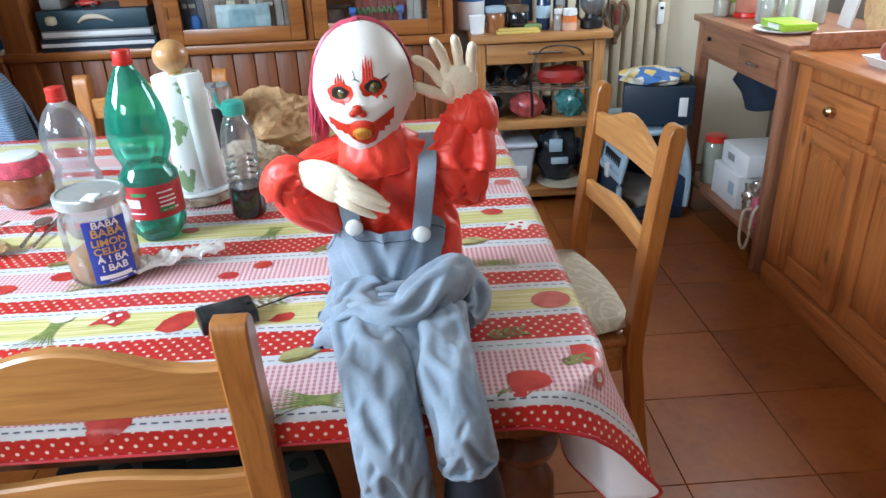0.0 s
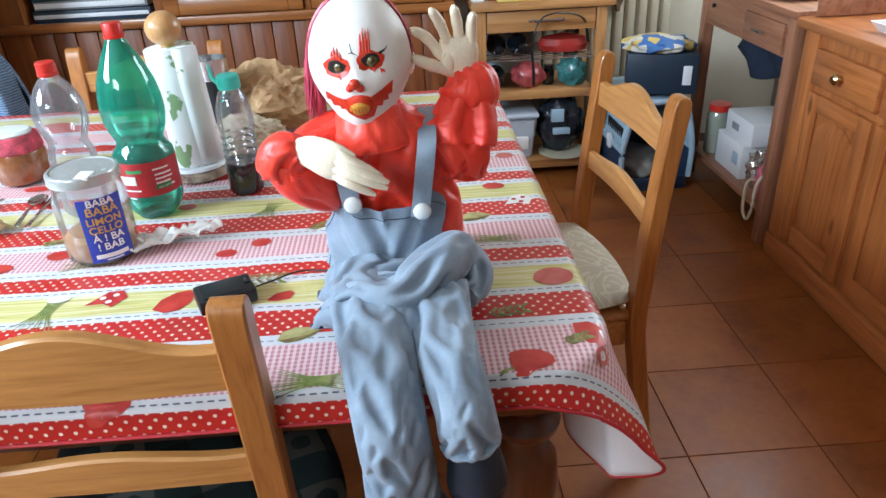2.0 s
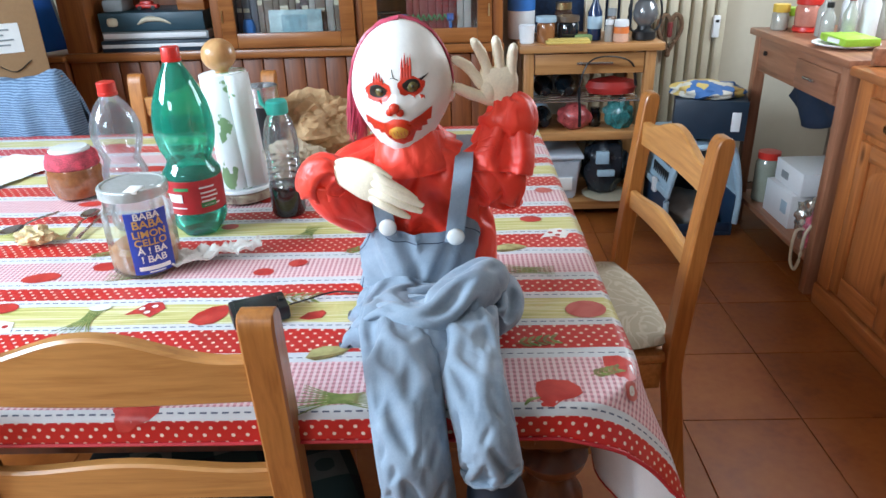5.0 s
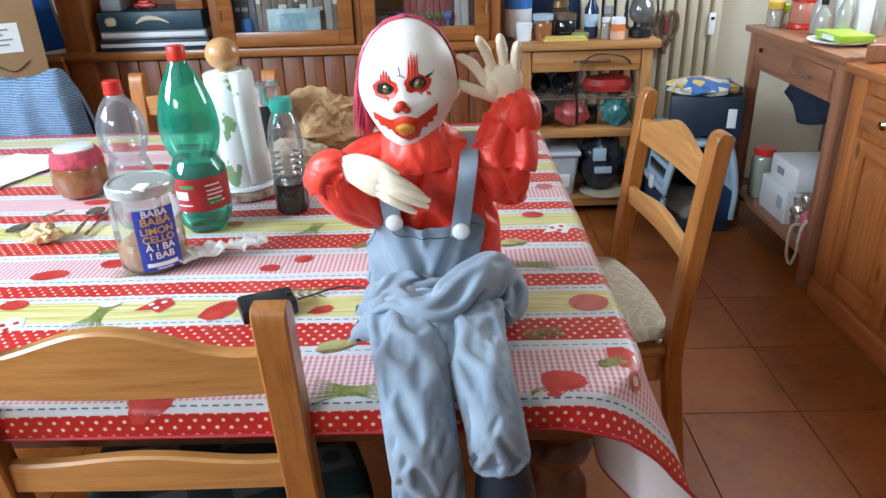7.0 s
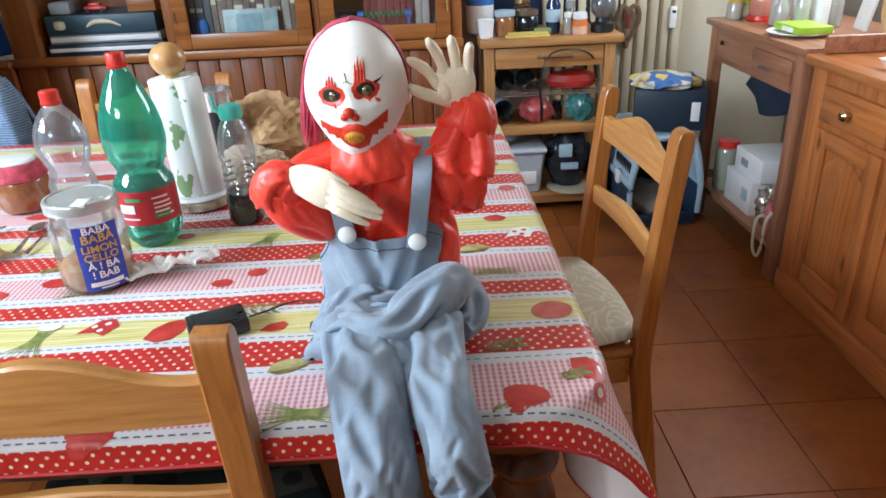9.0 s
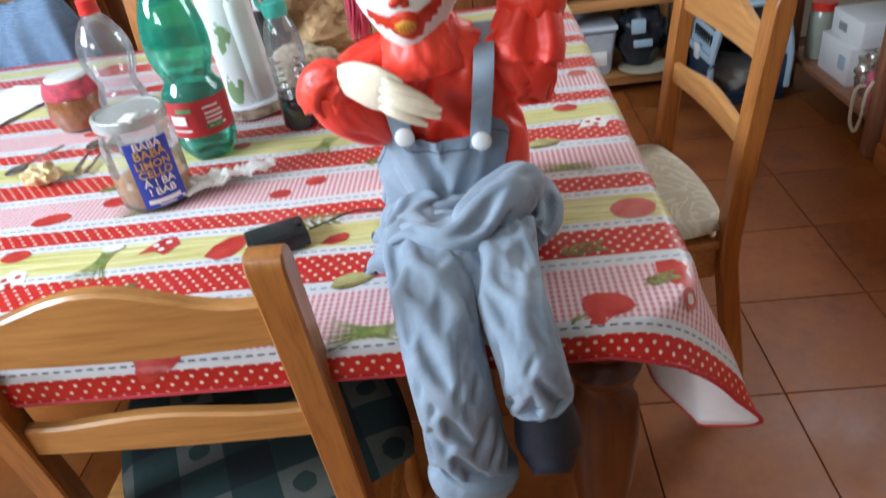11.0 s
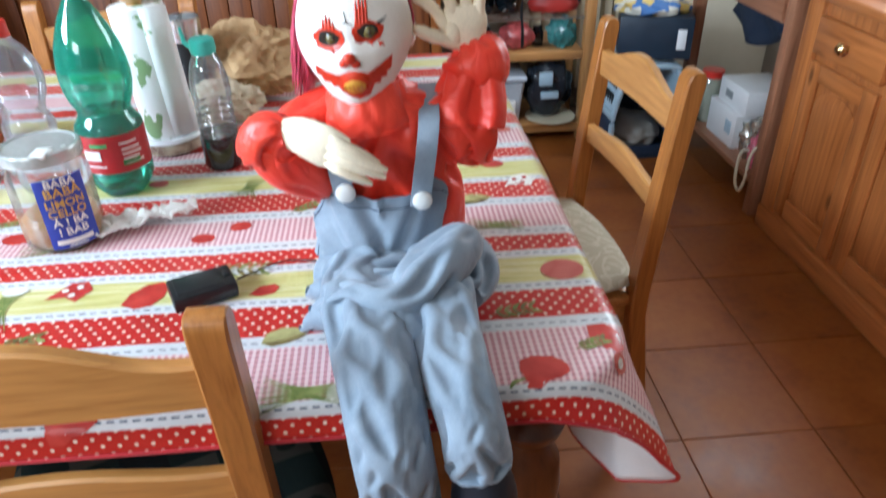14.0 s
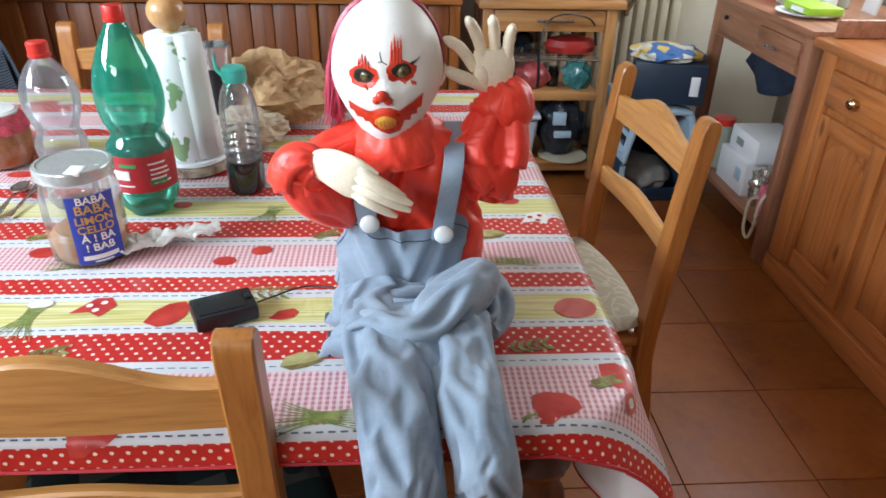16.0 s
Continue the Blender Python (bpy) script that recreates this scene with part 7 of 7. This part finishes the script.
    soft([(-0.775, -0.800, 0.778), (-0.745, -0.808, 0.795), (-0.70, -0.832, 0.806), (-0.66, -0.845, 0.800)], [0.004, 0.018, 0.022, 0.004], [0.004, 0.014, 0.016, 0.004], DEN, folds=0.26, seed=12.0)
    soft([(-0.575, -0.66, 0.79), (-0.560, -0.70, 0.80), (-0.558, -0.745, 0.80), (-0.575, -0.79, 0.80)], [0.02, 0.03, 0.03, 0.02], [0.02, 0.032, 0.03, 0.02], DEN, folds=0.22, seed=6.0)
    soft([(-0.70, -0.72, 0.80), (-0.697, -0.80, 0.815), (-0.690, -0.87, 0.815), (-0.680, -0.935, 0.793), (-0.673, -0.968, 0.745), (-0.668, -0.975, 0.69), (-0.664, -0.975, 0.614)],
         [0.050, 0.050, 0.045, 0.043, 0.042, 0.043, 0.046], [0.036, 0.038, 0.036, 0.037, 0.037, 0.036, 0.037], DEN, folds=0.17, seed=2.0)
    soft([(-0.61, -0.70, 0.80), (-0.610, -0.79, 0.815), (-0.607, -0.87, 0.812), (-0.598, -0.935, 0.796), (-0.590, -0.964, 0.770), (-0.586, -0.972, 0.745), (-0.583, -0.972, 0.722)],
         [0.046, 0.044, 0.039, 0.036, 0.035, 0.036, 0.036], [0.036, 0.037, 0.033, 0.034, 0.034, 0.034, 0.034], DEN, folds=0.17, seed=7.0)
    soft([(-0.655, -0.745, 0.805), (-0.655, -0.80, 0.824), (-0.652, -0.85, 0.822), (-0.648, -0.895, 0.800)], [0.05, 0.062, 0.050, 0.028], [0.02, 0.027, 0.024, 0.014], DEN, folds=0.20, seed=18.0)
    # turned-up cuff and the boots
    soft([(-0.655, -0.985, 0.640), (-0.662, -0.98, 0.623), (-0.664, -0.977, 0.606)], [0.047, 0.050, 0.048], [0.036, 0.041, 0.040], DEN, folds=0.10, seed=3.0)
    soft([(-0.665, -0.972, 0.64), (-0.670, -0.975, 0.59), (-0.677, -0.985, 0.553), (-0.695, -1.02, 0.533), (-0.703, -1.045, 0.530)], [0.027, 0.036, 0.041, 0.038, 0.018], [0.024, 0.034, 0.034, 0.026, 0.014], BOOT, 24, 22)
    soft([(-0.584, -0.970, 0.760), (-0.582, -0.970, 0.722), (-0.578, -0.972, 0.685), (-0.576, -0.975, 0.650), (-0.576, -1.0, 0.628)], [0.018, 0.026, 0.034, 0.036, 0.020], [0.018, 0.026, 0.033, 0.036, 0.018], BOOT, 24, 18)
    # shirt, bib and braces
    soft([(-0.656, -0.62, 0.775), (-0.656, -0.63, 0.85), (-0.658, -0.632, 0.92), (-0.662, -0.635, 0.975), (-0.672, -0.638, 1.01), (-0.678, -0.64, 1.02)], [0.093, 0.096, 0.088, 0.075, 0.048, 0.035], [0.056, 0.058, 0.057, 0.054, 0.048, 0.04], RED, folds=0.16, seed=5.0)
    soft([(-0.676, -0.655, 0.975), (-0.678, -0.654, 0.995), (-0.68, -0.648, 1.025)], [0.056, 0.054, 0.046], [0.050, 0.048, 0.044], RED, folds=0.08, seed=1.0)

    def bib_front(a, z):
        k = (z - 0.79) / 0.12
        rx, ry = 0.099 - 0.010 * k, 0.071 - 0.003 * k
        w = 1 + 0.06 * (1 - abs(math.sin(a * 4.5 + 26 * (z - 0.85) * (1 if a < 4.7 else -1))) ** 0.6 * 2) + 0.05 * noise.noise((a * 2.4, z * 16, 3))
        x = -0.668 + rx * w * math.cos(a)
        # the cloth sags in a V under the two buttons
        dv = abs(x + 0.660) - 0.045 * max(0, k - 0.15)
        vee = 0.006 * max(0, 1 - abs(dv) / 0.012) - 0.006 * max(0, 1 - abs(dv - 0.022) / 0.014)
        return Vector((x, -0.641 + ry * w * math.sin(a) + vee, z))

    lp = []
    for i in range(57):
        a = radians(180 + 4 + i * (172 / 56))
        side = abs(i / 56 * 2 - 1)
        top = 0.897 + 0.020 * math.exp(-((side - 0.52) / 0.16) ** 2) - 0.075 * max(0, side - 0.70) / 0.30
        lp.append([bib_front(a, 0.79 + (top - 0.79) * j / 14) for j in range(15)])
    rings(bm, lp, close=False, cap=False, mat=DEN)
    for q in (3, -4):
        tube(bm, [v + Vector((0, -0.0006, 0)) for v in lp[q]], 0.0007, 5, True, THREAD)
    tube(bm, [r[12] + Vector((0, -0.0006, 0)) for r in lp[3:-3]], 0.0006, 5, True, THREAD)

    def brace(x0, z0, x1, z1):
        row = []
        for i in range(12):
            k = i / 11
            x, z = x0 + (x1 - x0) * k, z0 + (z1 - z0) * k
            y = -0.708 + 0.026 * k * k + 0.55 * max(0, k - 0.78) ** 1.5 + 0.002 * math.sin(7 * k)
            row.append([(x - 0.0125, y - 0.002, z), (x, y - 0.0035, z), (x + 0.0125, y - 0.002, z), (x + 0.0125, y + 0.004, z), (x - 0.0125, y + 0.004, z)])
        rings(bm, row, True, True, DEN)

    brace(-0.622, 0.885, -0.603, 1.012)
    brace(-0.712, 0.895, -0.722, 0.955)
    for x, y, z in ((-0.712, -0.709, 0.908), (-0.619, -0.711, 0.893)):
        ball((x, y, z), 0.0125, BTN, 3, (1, 0.45, 1))

    # viewer-right arm: upper arm, the low end at the elbow, the wide sleeve that folds over it, the gathered cuff
    soft([(-0.605, -0.635, 0.995), (-0.590, -0.640, 0.972), (-0.575, -0.642, 0.952), (-0.560, -0.640, 0.935)], [0.03, 0.036, 0.040, 0.03], [0.030, 0.032, 0.036, 0.03], RED, folds=0.22, seed=3.0)
    soft([(-0.524, -0.640, 0.913), (-0.545, -0.645, 0.934), (-0.562, -0.645, 0.962), (-0.560, -0.640, 0.992), (-0.552, -0.634, 1.010)], [0.005, 0.032, 0.042, 0.036, 0.030], [0.006, 0.020, 0.030, 0.030, 0.026], RED, folds=0.25, seed=8.0)
    soft([(-0.558, -0.655, 0.966), (-0.557, -0.652, 0.974), (-0.553, -0.645, 0.992), (-0.548, -0.637, 1.015), (-0.543, -0.631, 1.036)], [0.044, 0.048, 0.047, 0.041, 0.032], [0.030, 0.035, 0.034, 0.031, 0.027], RED, folds=0.24, seed=21.0)
    soft([(-0.545, -0.632, 1.016), (-0.543, -0.630, 1.032), (-0.543, -0.628, 1.048), (-0.549, -0.624, 1.064)], [0.032, 0.041, 0.038, 0.020], [0.026, 0.034, 0.031, 0.016], RED, folds=0.32, seed=15.0, pleat=9)
    # viewer-left arm, bent across the chest
    soft([(-0.715, -0.635, 0.995), (-0.745, -0.648, 0.985), (-0.770, -0.660, 0.970), (-0.782, -0.672, 0.955)], [0.028, 0.030, 0.032, 0.028], [0.028, 0.029, 0.031, 0.028], RED, folds=0.22, seed=11.0)
    soft([(-0.722, -0.672, 0.893), (-0.748, -0.682, 0.912), (-0.775, -0.690, 0.938), (-0.790, -0.696, 0.962), (-0.790, -0.702, 0.980)], [0.005, 0.024, 0.033, 0.032, 0.027], [0.005, 0.020, 0.028, 0.029, 0.025], RED, folds=0.25, seed=13.0)
    soft([(-0.800, -0.694, 0.958), (-0.796, -0.699, 0.972), (-0.786, -0.706, 0.986), (-0.768, -0.716, 0.992)], [0.030, 0.036, 0.033, 0.019], [0.026, 0.032, 0.029, 0.016], RED, folds=0.32, seed=17.0, pleat=9)

    # hands
    def finger(pts, r):
        P = spline(pts, 11)
        tube(bm, P, [r * k for k in (1.05, 1.10, 1.02, 0.96, 0.98, 1.06, 0.98, 0.93, 0.92, 0.78, 0.4)], 12, True, HAND)

    soft([(-0.551, -0.622, 1.045), (-0.553, -0.625, 1.064), (-0.556, -0.627, 1.085), (-0.558, -0.626, 1.106)], [0.015, 0.022, 0.027, 0.023], [0.012, 0.014, 0.013, 0.008], HAND, 22, 16)
    ball((-0.571, -0.634, 1.074), 0.012, HAND, 2, (0.9, 0.7, 1.3))
    for base, tip in (((-0.578, 1.094), (-0.619, 1.122)), ((-0.567, 1.103), (-0.592, 1.146)), ((-0.553, 1.105), (-0.562, 1.148)), ((-0.540, 1.100), (-0.537, 1.138))):
        mx, mz = (base[0] + tip[0]) / 2, (base[1] + tip[1]) / 2
        finger([(base[0], -0.626, base[1] - 0.012), (mx, -0.630, mz), (tip[0], -0.641, tip[1])], 0.0073)
    finger([(-0.566, -0.630, 1.062), (-0.594, -0.640, 1.074), (-0.621, -0.650, 1.088)], 0.0080)
    soft([(-0.772, -0.715, 0.992), (-0.752, -0.730, 0.992), (-0.728, -0.742, 0.985), (-0.706, -0.746, 0.975)], [0.011, 0.012, 0.0095, 0.004], [0.017, 0.024, 0.027, 0.022], HAND, 24, 18)
    for dz, ex, dy, r in ((0.018, 0.000, 0.000, 0.0072), (0.006, 0.008, -0.002, 0.0077), (-0.006, 0.006, -0.002, 0.0077), (-0.018, -0.010, 0.000, 0.0070)):
        finger([(-0.745, -0.729 + dy, 0.990 + dz * 0.8), (-0.725, -0.742 + dy, 0.983 + dz), (-0.705 + ex * 0.5, -0.751 + dy, 0.973 + dz * 0.85), (-0.668 + ex, -0.747 + dy, 0.950 + dz * 0.70)], r)

    # head: egg with brows, sockets, cheeks, chin
    C = Vector((-0.687, -0.643, 1.085))

    def head_radius(d):
        """Reach of the head's surface along a unit direction from its centre."""
        rx, ry, rz = 0.0675, 0.071, 0.090
        if d.z < 0:
            rx *= 1 - 0.26 * d.z * d.z - 0.06 * abs(d.z)
            rz = 0.097
        r = 1 / math.sqrt((d.x / rx) ** 2 + (d.y / ry) ** 2 + (d.z / rz) ** 2)
        if d.y < 0:
            def dent(x, z, sx, sz, amp):
                return amp * math.exp(-((d.x - x) / sx) ** 2 - ((d.z - z) / sz) ** 2)
            for ex in (-0.36, 0.20):
                r -= dent(ex, 0.09, 0.17, 0.13, 0.006)
                r += dent(ex - 0.02, -0.27, 0.22, 0.2, 0.004)
            r += dent(-0.05, -0.13, 0.10, 0.14, 0.007)
            r += dent(-0.04, -0.48, 0.2, 0.12, 0.004)
            r += dent(-0.04, -0.78, 0.2, 0.15, 0.004)
        return r

    g = bmesh.ops.create_uvsphere(bm, u_segments=48, v_segments=36, radius=1.0)
    for v in g["verts"]:
        d = v.co.normalized()
        v.co = C + d * head_radius(d)
    for f in {f for v in g["verts"] for f in v.link_faces}:
        f.material_index = FACE

    def on_face(x, z, lift=0.0012):
        """The point of the face's front at (x, z) offsets from the head's centre."""
        y = -0.05
        for _ in range(8):
            d = Vector((x, y, z)).normalized()
            p = d * head_radius(d)
            if p.length < 1e-6:
                break
            y = y * 1.0 + (p.length - Vector((x, y, z)).length) * d.y * 1.0
        return C + Vector((x, y, z)) + Vector((x, y, z)).normalized() * lift

    def patch(outline, mat, lift=0.0012):
        mx, mz = sum(p[0] for p in outline) / len(outline), sum(p[1] for p in outline) / len(outline)
        mid = bm.verts.new(on_face(mx, mz, lift))
        prev = None
        for k in (0.3, 0.65, 1.0):
            ring = [bm.verts.new(on_face(mx + (x - mx) * k, mz + (z - mz) * k, lift if k < 1 else lift * 0.4)) for x, z in outline]
            for i in range(len(ring)):
                j = (i + 1) % len(ring)
                f = bm.faces.new((mid, ring[i], ring[j]) if prev is None else (prev[i], ring[i], ring[j], prev[j]))
                f.material_index = mat
            prev = ring

    def oval(x, z, a, b, n=18, wob=0.12, seed=0):
        return [(x + a * math.cos(t) * (1 + wob * noise.noise((math.cos(t) * 2, math.sin(t) * 2, seed))), z + b * math.sin(t) * (1 + wob * noise.noise((math.cos(t) * 2, math.sin(t) * 2, seed)))) for t in [2 * math_pi * i / n for i in range(n)]]

    for ex, ez, s in ((-0.026, 0.008, 1), (0.016, 0.015, 2)):
        patch(oval(ex, ez, 0.0170, 0.0122, seed=s, wob=0.25), PAINT)
        patch(oval(ex, ez + 0.0006, 0.0122, 0.0088, seed=s + 4), SOCKET, 0.0022)
        p = on_face(ex + 0.0020, ez + 0.0010, -0.0038)
        ball(p, 0.0088, EYE, 3)
        ball(p + Vector((0.0010, -0.0068, 0.0004)), 0.0026, SOCKET, 2)
        # brow of paint that breaks up into streaks, and smears under the eye
        tops = (0.022, 0.027, 0.025, 0.019) if s == 1 else (0.034, 0.040, 0.036, 0.038)
        bx = ex + (0.000 if s == 1 else -0.006)
        patch([(bx - 0.0075, ez + 0.008), (bx + 0.0075, ez + 0.009), (bx + 0.006, ez + 0.6 * tops[3]), (bx, ez + 0.66 * tops[1]), (bx - 0.006, ez + 0.6 * tops[0])], PAINT, 0.0014)
        for k in range(4):
            x = bx - 0.0052 + k * 0.0035
            patch([(x - 0.0016, ez + 0.008), (x + 0.0016, ez + 0.008), (x + 0.0014, ez + tops[k] * 0.7), (x + 0.0004, ez + tops[k]), (x - 0.0012, ez + tops[k] * 0.75)], PAINT, 0.0016)
        patch([(ex - 0.002, ez - 0.009), (ex + 0.004, ez - 0.009), (ex + 0.005, ez - 0.015), (ex + 0.002, ez - 0.013)], PAINT, 0.0014)
    patch([(0.026, 0.024), (0.034, 0.027), (0.038, 0.030), (0.034, 0.025), (0.028, 0.021)], DARK, 0.0016)
    patch([(0.026, 0.005), (0.032, 0.003), (0.033, -0.002), (0.030, 0.001), (0.028, -0.001)], PAINT, 0.0014)
    for a, b in (((-0.008, 0.036), (-0.006, 0.026)), ((-0.006, 0.026), (0.000, 0.023)), ((-0.006, 0.026), (-0.010, 0.025))):
        tube(bm, [on_face(*a, 0.0003), on_face(*b, 0.0003)], 0.0005, 6, True, DARK)
    # short nose with painted tip and wings
    for x, z, r in ((-0.006, -0.010, 0.0072), (-0.012, -0.016, 0.0052), (0.001, -0.016, 0.0052)):
        ball(on_face(x, z, 0.0006), r, PAINT, 3, (1.0, 0.8, 0.95))
    # wide painted grin with ragged edges, open lips and teeth
    up = [(-0.045, -0.022), (-0.040, -0.031), (-0.030, -0.032), (-0.018, -0.030), (-0.008, -0.025), (0.004, -0.025), (0.014, -0.029), (0.026, -0.028), (0.036, -0.021), (0.041, -0.012)]
    low = [(0.039, -0.029), (0.034, -0.027), (0.034, -0.037), (0.028, -0.034), (0.026, -0.044), (0.020, -0.042), (0.014, -0.057), (0.002, -0.061), (-0.008, -0.057), (-0.016, -0.052), (-0.020, -0.043), (-0.026, -0.046), (-0.030, -0.038), (-0.036, -0.042), (-0.039, -0.034), (-0.044, -0.034)]
    patch(up + low, PAINT, 0.0022)
    patch(oval(-0.002, -0.040, 0.0190, 0.0150, 20, 0.10), LIP, 0.0046)
    patch(oval(-0.002, -0.041, 0.0160, 0.0112, 18, 0.12), TEETH, 0.0058)
    for i in range(6):
        x = -0.012 + i * 0.0042
        tube(bm, [on_face(x, -0.037 - 0.002 * (i % 2), 0.0060), on_face(x + 0.001, -0.045, 0.0060)], 0.0004, 5, True, LIP)
    # ear and hair
    ball((C.x + 0.064, C.y + 0.012, C.z - 0.005), 0.016, FACE, 2, (0.5, 0.8, 1.2))
    rng = random.Random(3)
    for side in (-1, 1):
        for i in range(170 if side < 0 else 60):
            k = rng.uniform(0, 1)
            a0 = radians(90 - side * rng.uniform(2, 40))
            yb = rng.uniform(-0.22 if side < 0 else -0.12, 0.5)
            low = rng.uniform(-0.55, 0.1) if side < 0 else rng.uniform(-0.1, 0.45)
            pts = []
            for j in range(7):
                q = j / 6
                el = math_pi / 2 - q * (math_pi / 2 - low)
                d = Vector((side * math.cos(el), yb * (0.55 + 0.45 * q) + 0.16 * q, math.sin(el))).normalized()
                pts.append(C + d * (head_radius(d) + 0.001 + rng.uniform(0, 0.002)))
            if side < 0:
                pts[-1] += Vector((-0.004 * k, 0, 0))
                pts.append(pts[-1] + Vector((-0.003 + 0.006 * rng.uniform(-1, 1), 0.0, -0.025 - 0.040 * k)))
            tube(bm, pts, [0.0014] * (len(pts) - 1) + [0.0005], 5, True, HAIR)
    # back of the head under the hair
    g = bmesh.ops.create_uvsphere(bm, u_segments=30, v_segments=20, radius=1.0)
    dead = []
    for v in g["verts"]:
        d = v.co.normalized()
        v.co = C + d * (head_radius(d) + 0.0012)
        if d.y < 0.24 + 0.2 * max(0, -d.z) - 0.40 * max(0, d.z - 0.8):
            dead.append(v)
    for f in {f for v in g["verts"] for f in v.link_faces}:
        f.material_index = HAIR
    bmesh.ops.delete(bm, geom=dead, context='VERTS')
    return tagged(part("clown_doll", bm, mats, None, angle=70), "seated clown doll with white mask, red satin shirt and grey overalls", "doll")


doll()


# ---- floor tiles ----
def floor_tiles():
    s, j = 0.333, 0.0012
    first = None
    for ix in range(-10, 4):
        for iy in range(-10, 6):
            x0, y0 = ix * s + 0.004, iy * s + 0.008
            if x0 < X0 or x0 + s > X1 + 0.05 or y0 < Y0 or y0 + s > Y1 + 0.02:
                continue
            if first is None:
                bm = bmesh.new()
                box(bm, (j, j, -0.004), (s - j, s - j, 0.0), 0)
                bmesh.ops.bevel(bm, geom=[e for e in bm.edges if all(v.co.z > -0.001 for v in e.verts)], offset=0.0012, segments=1, affect='EDGES')
                first = part("tile", bm, TILE, FLOOR)
                first.location = (x0, y0, 0)
            else:
                o = new("tile", first.data)
                o.parent = FLOOR
                o.location = (x0, y0, 0)


floor_tiles()
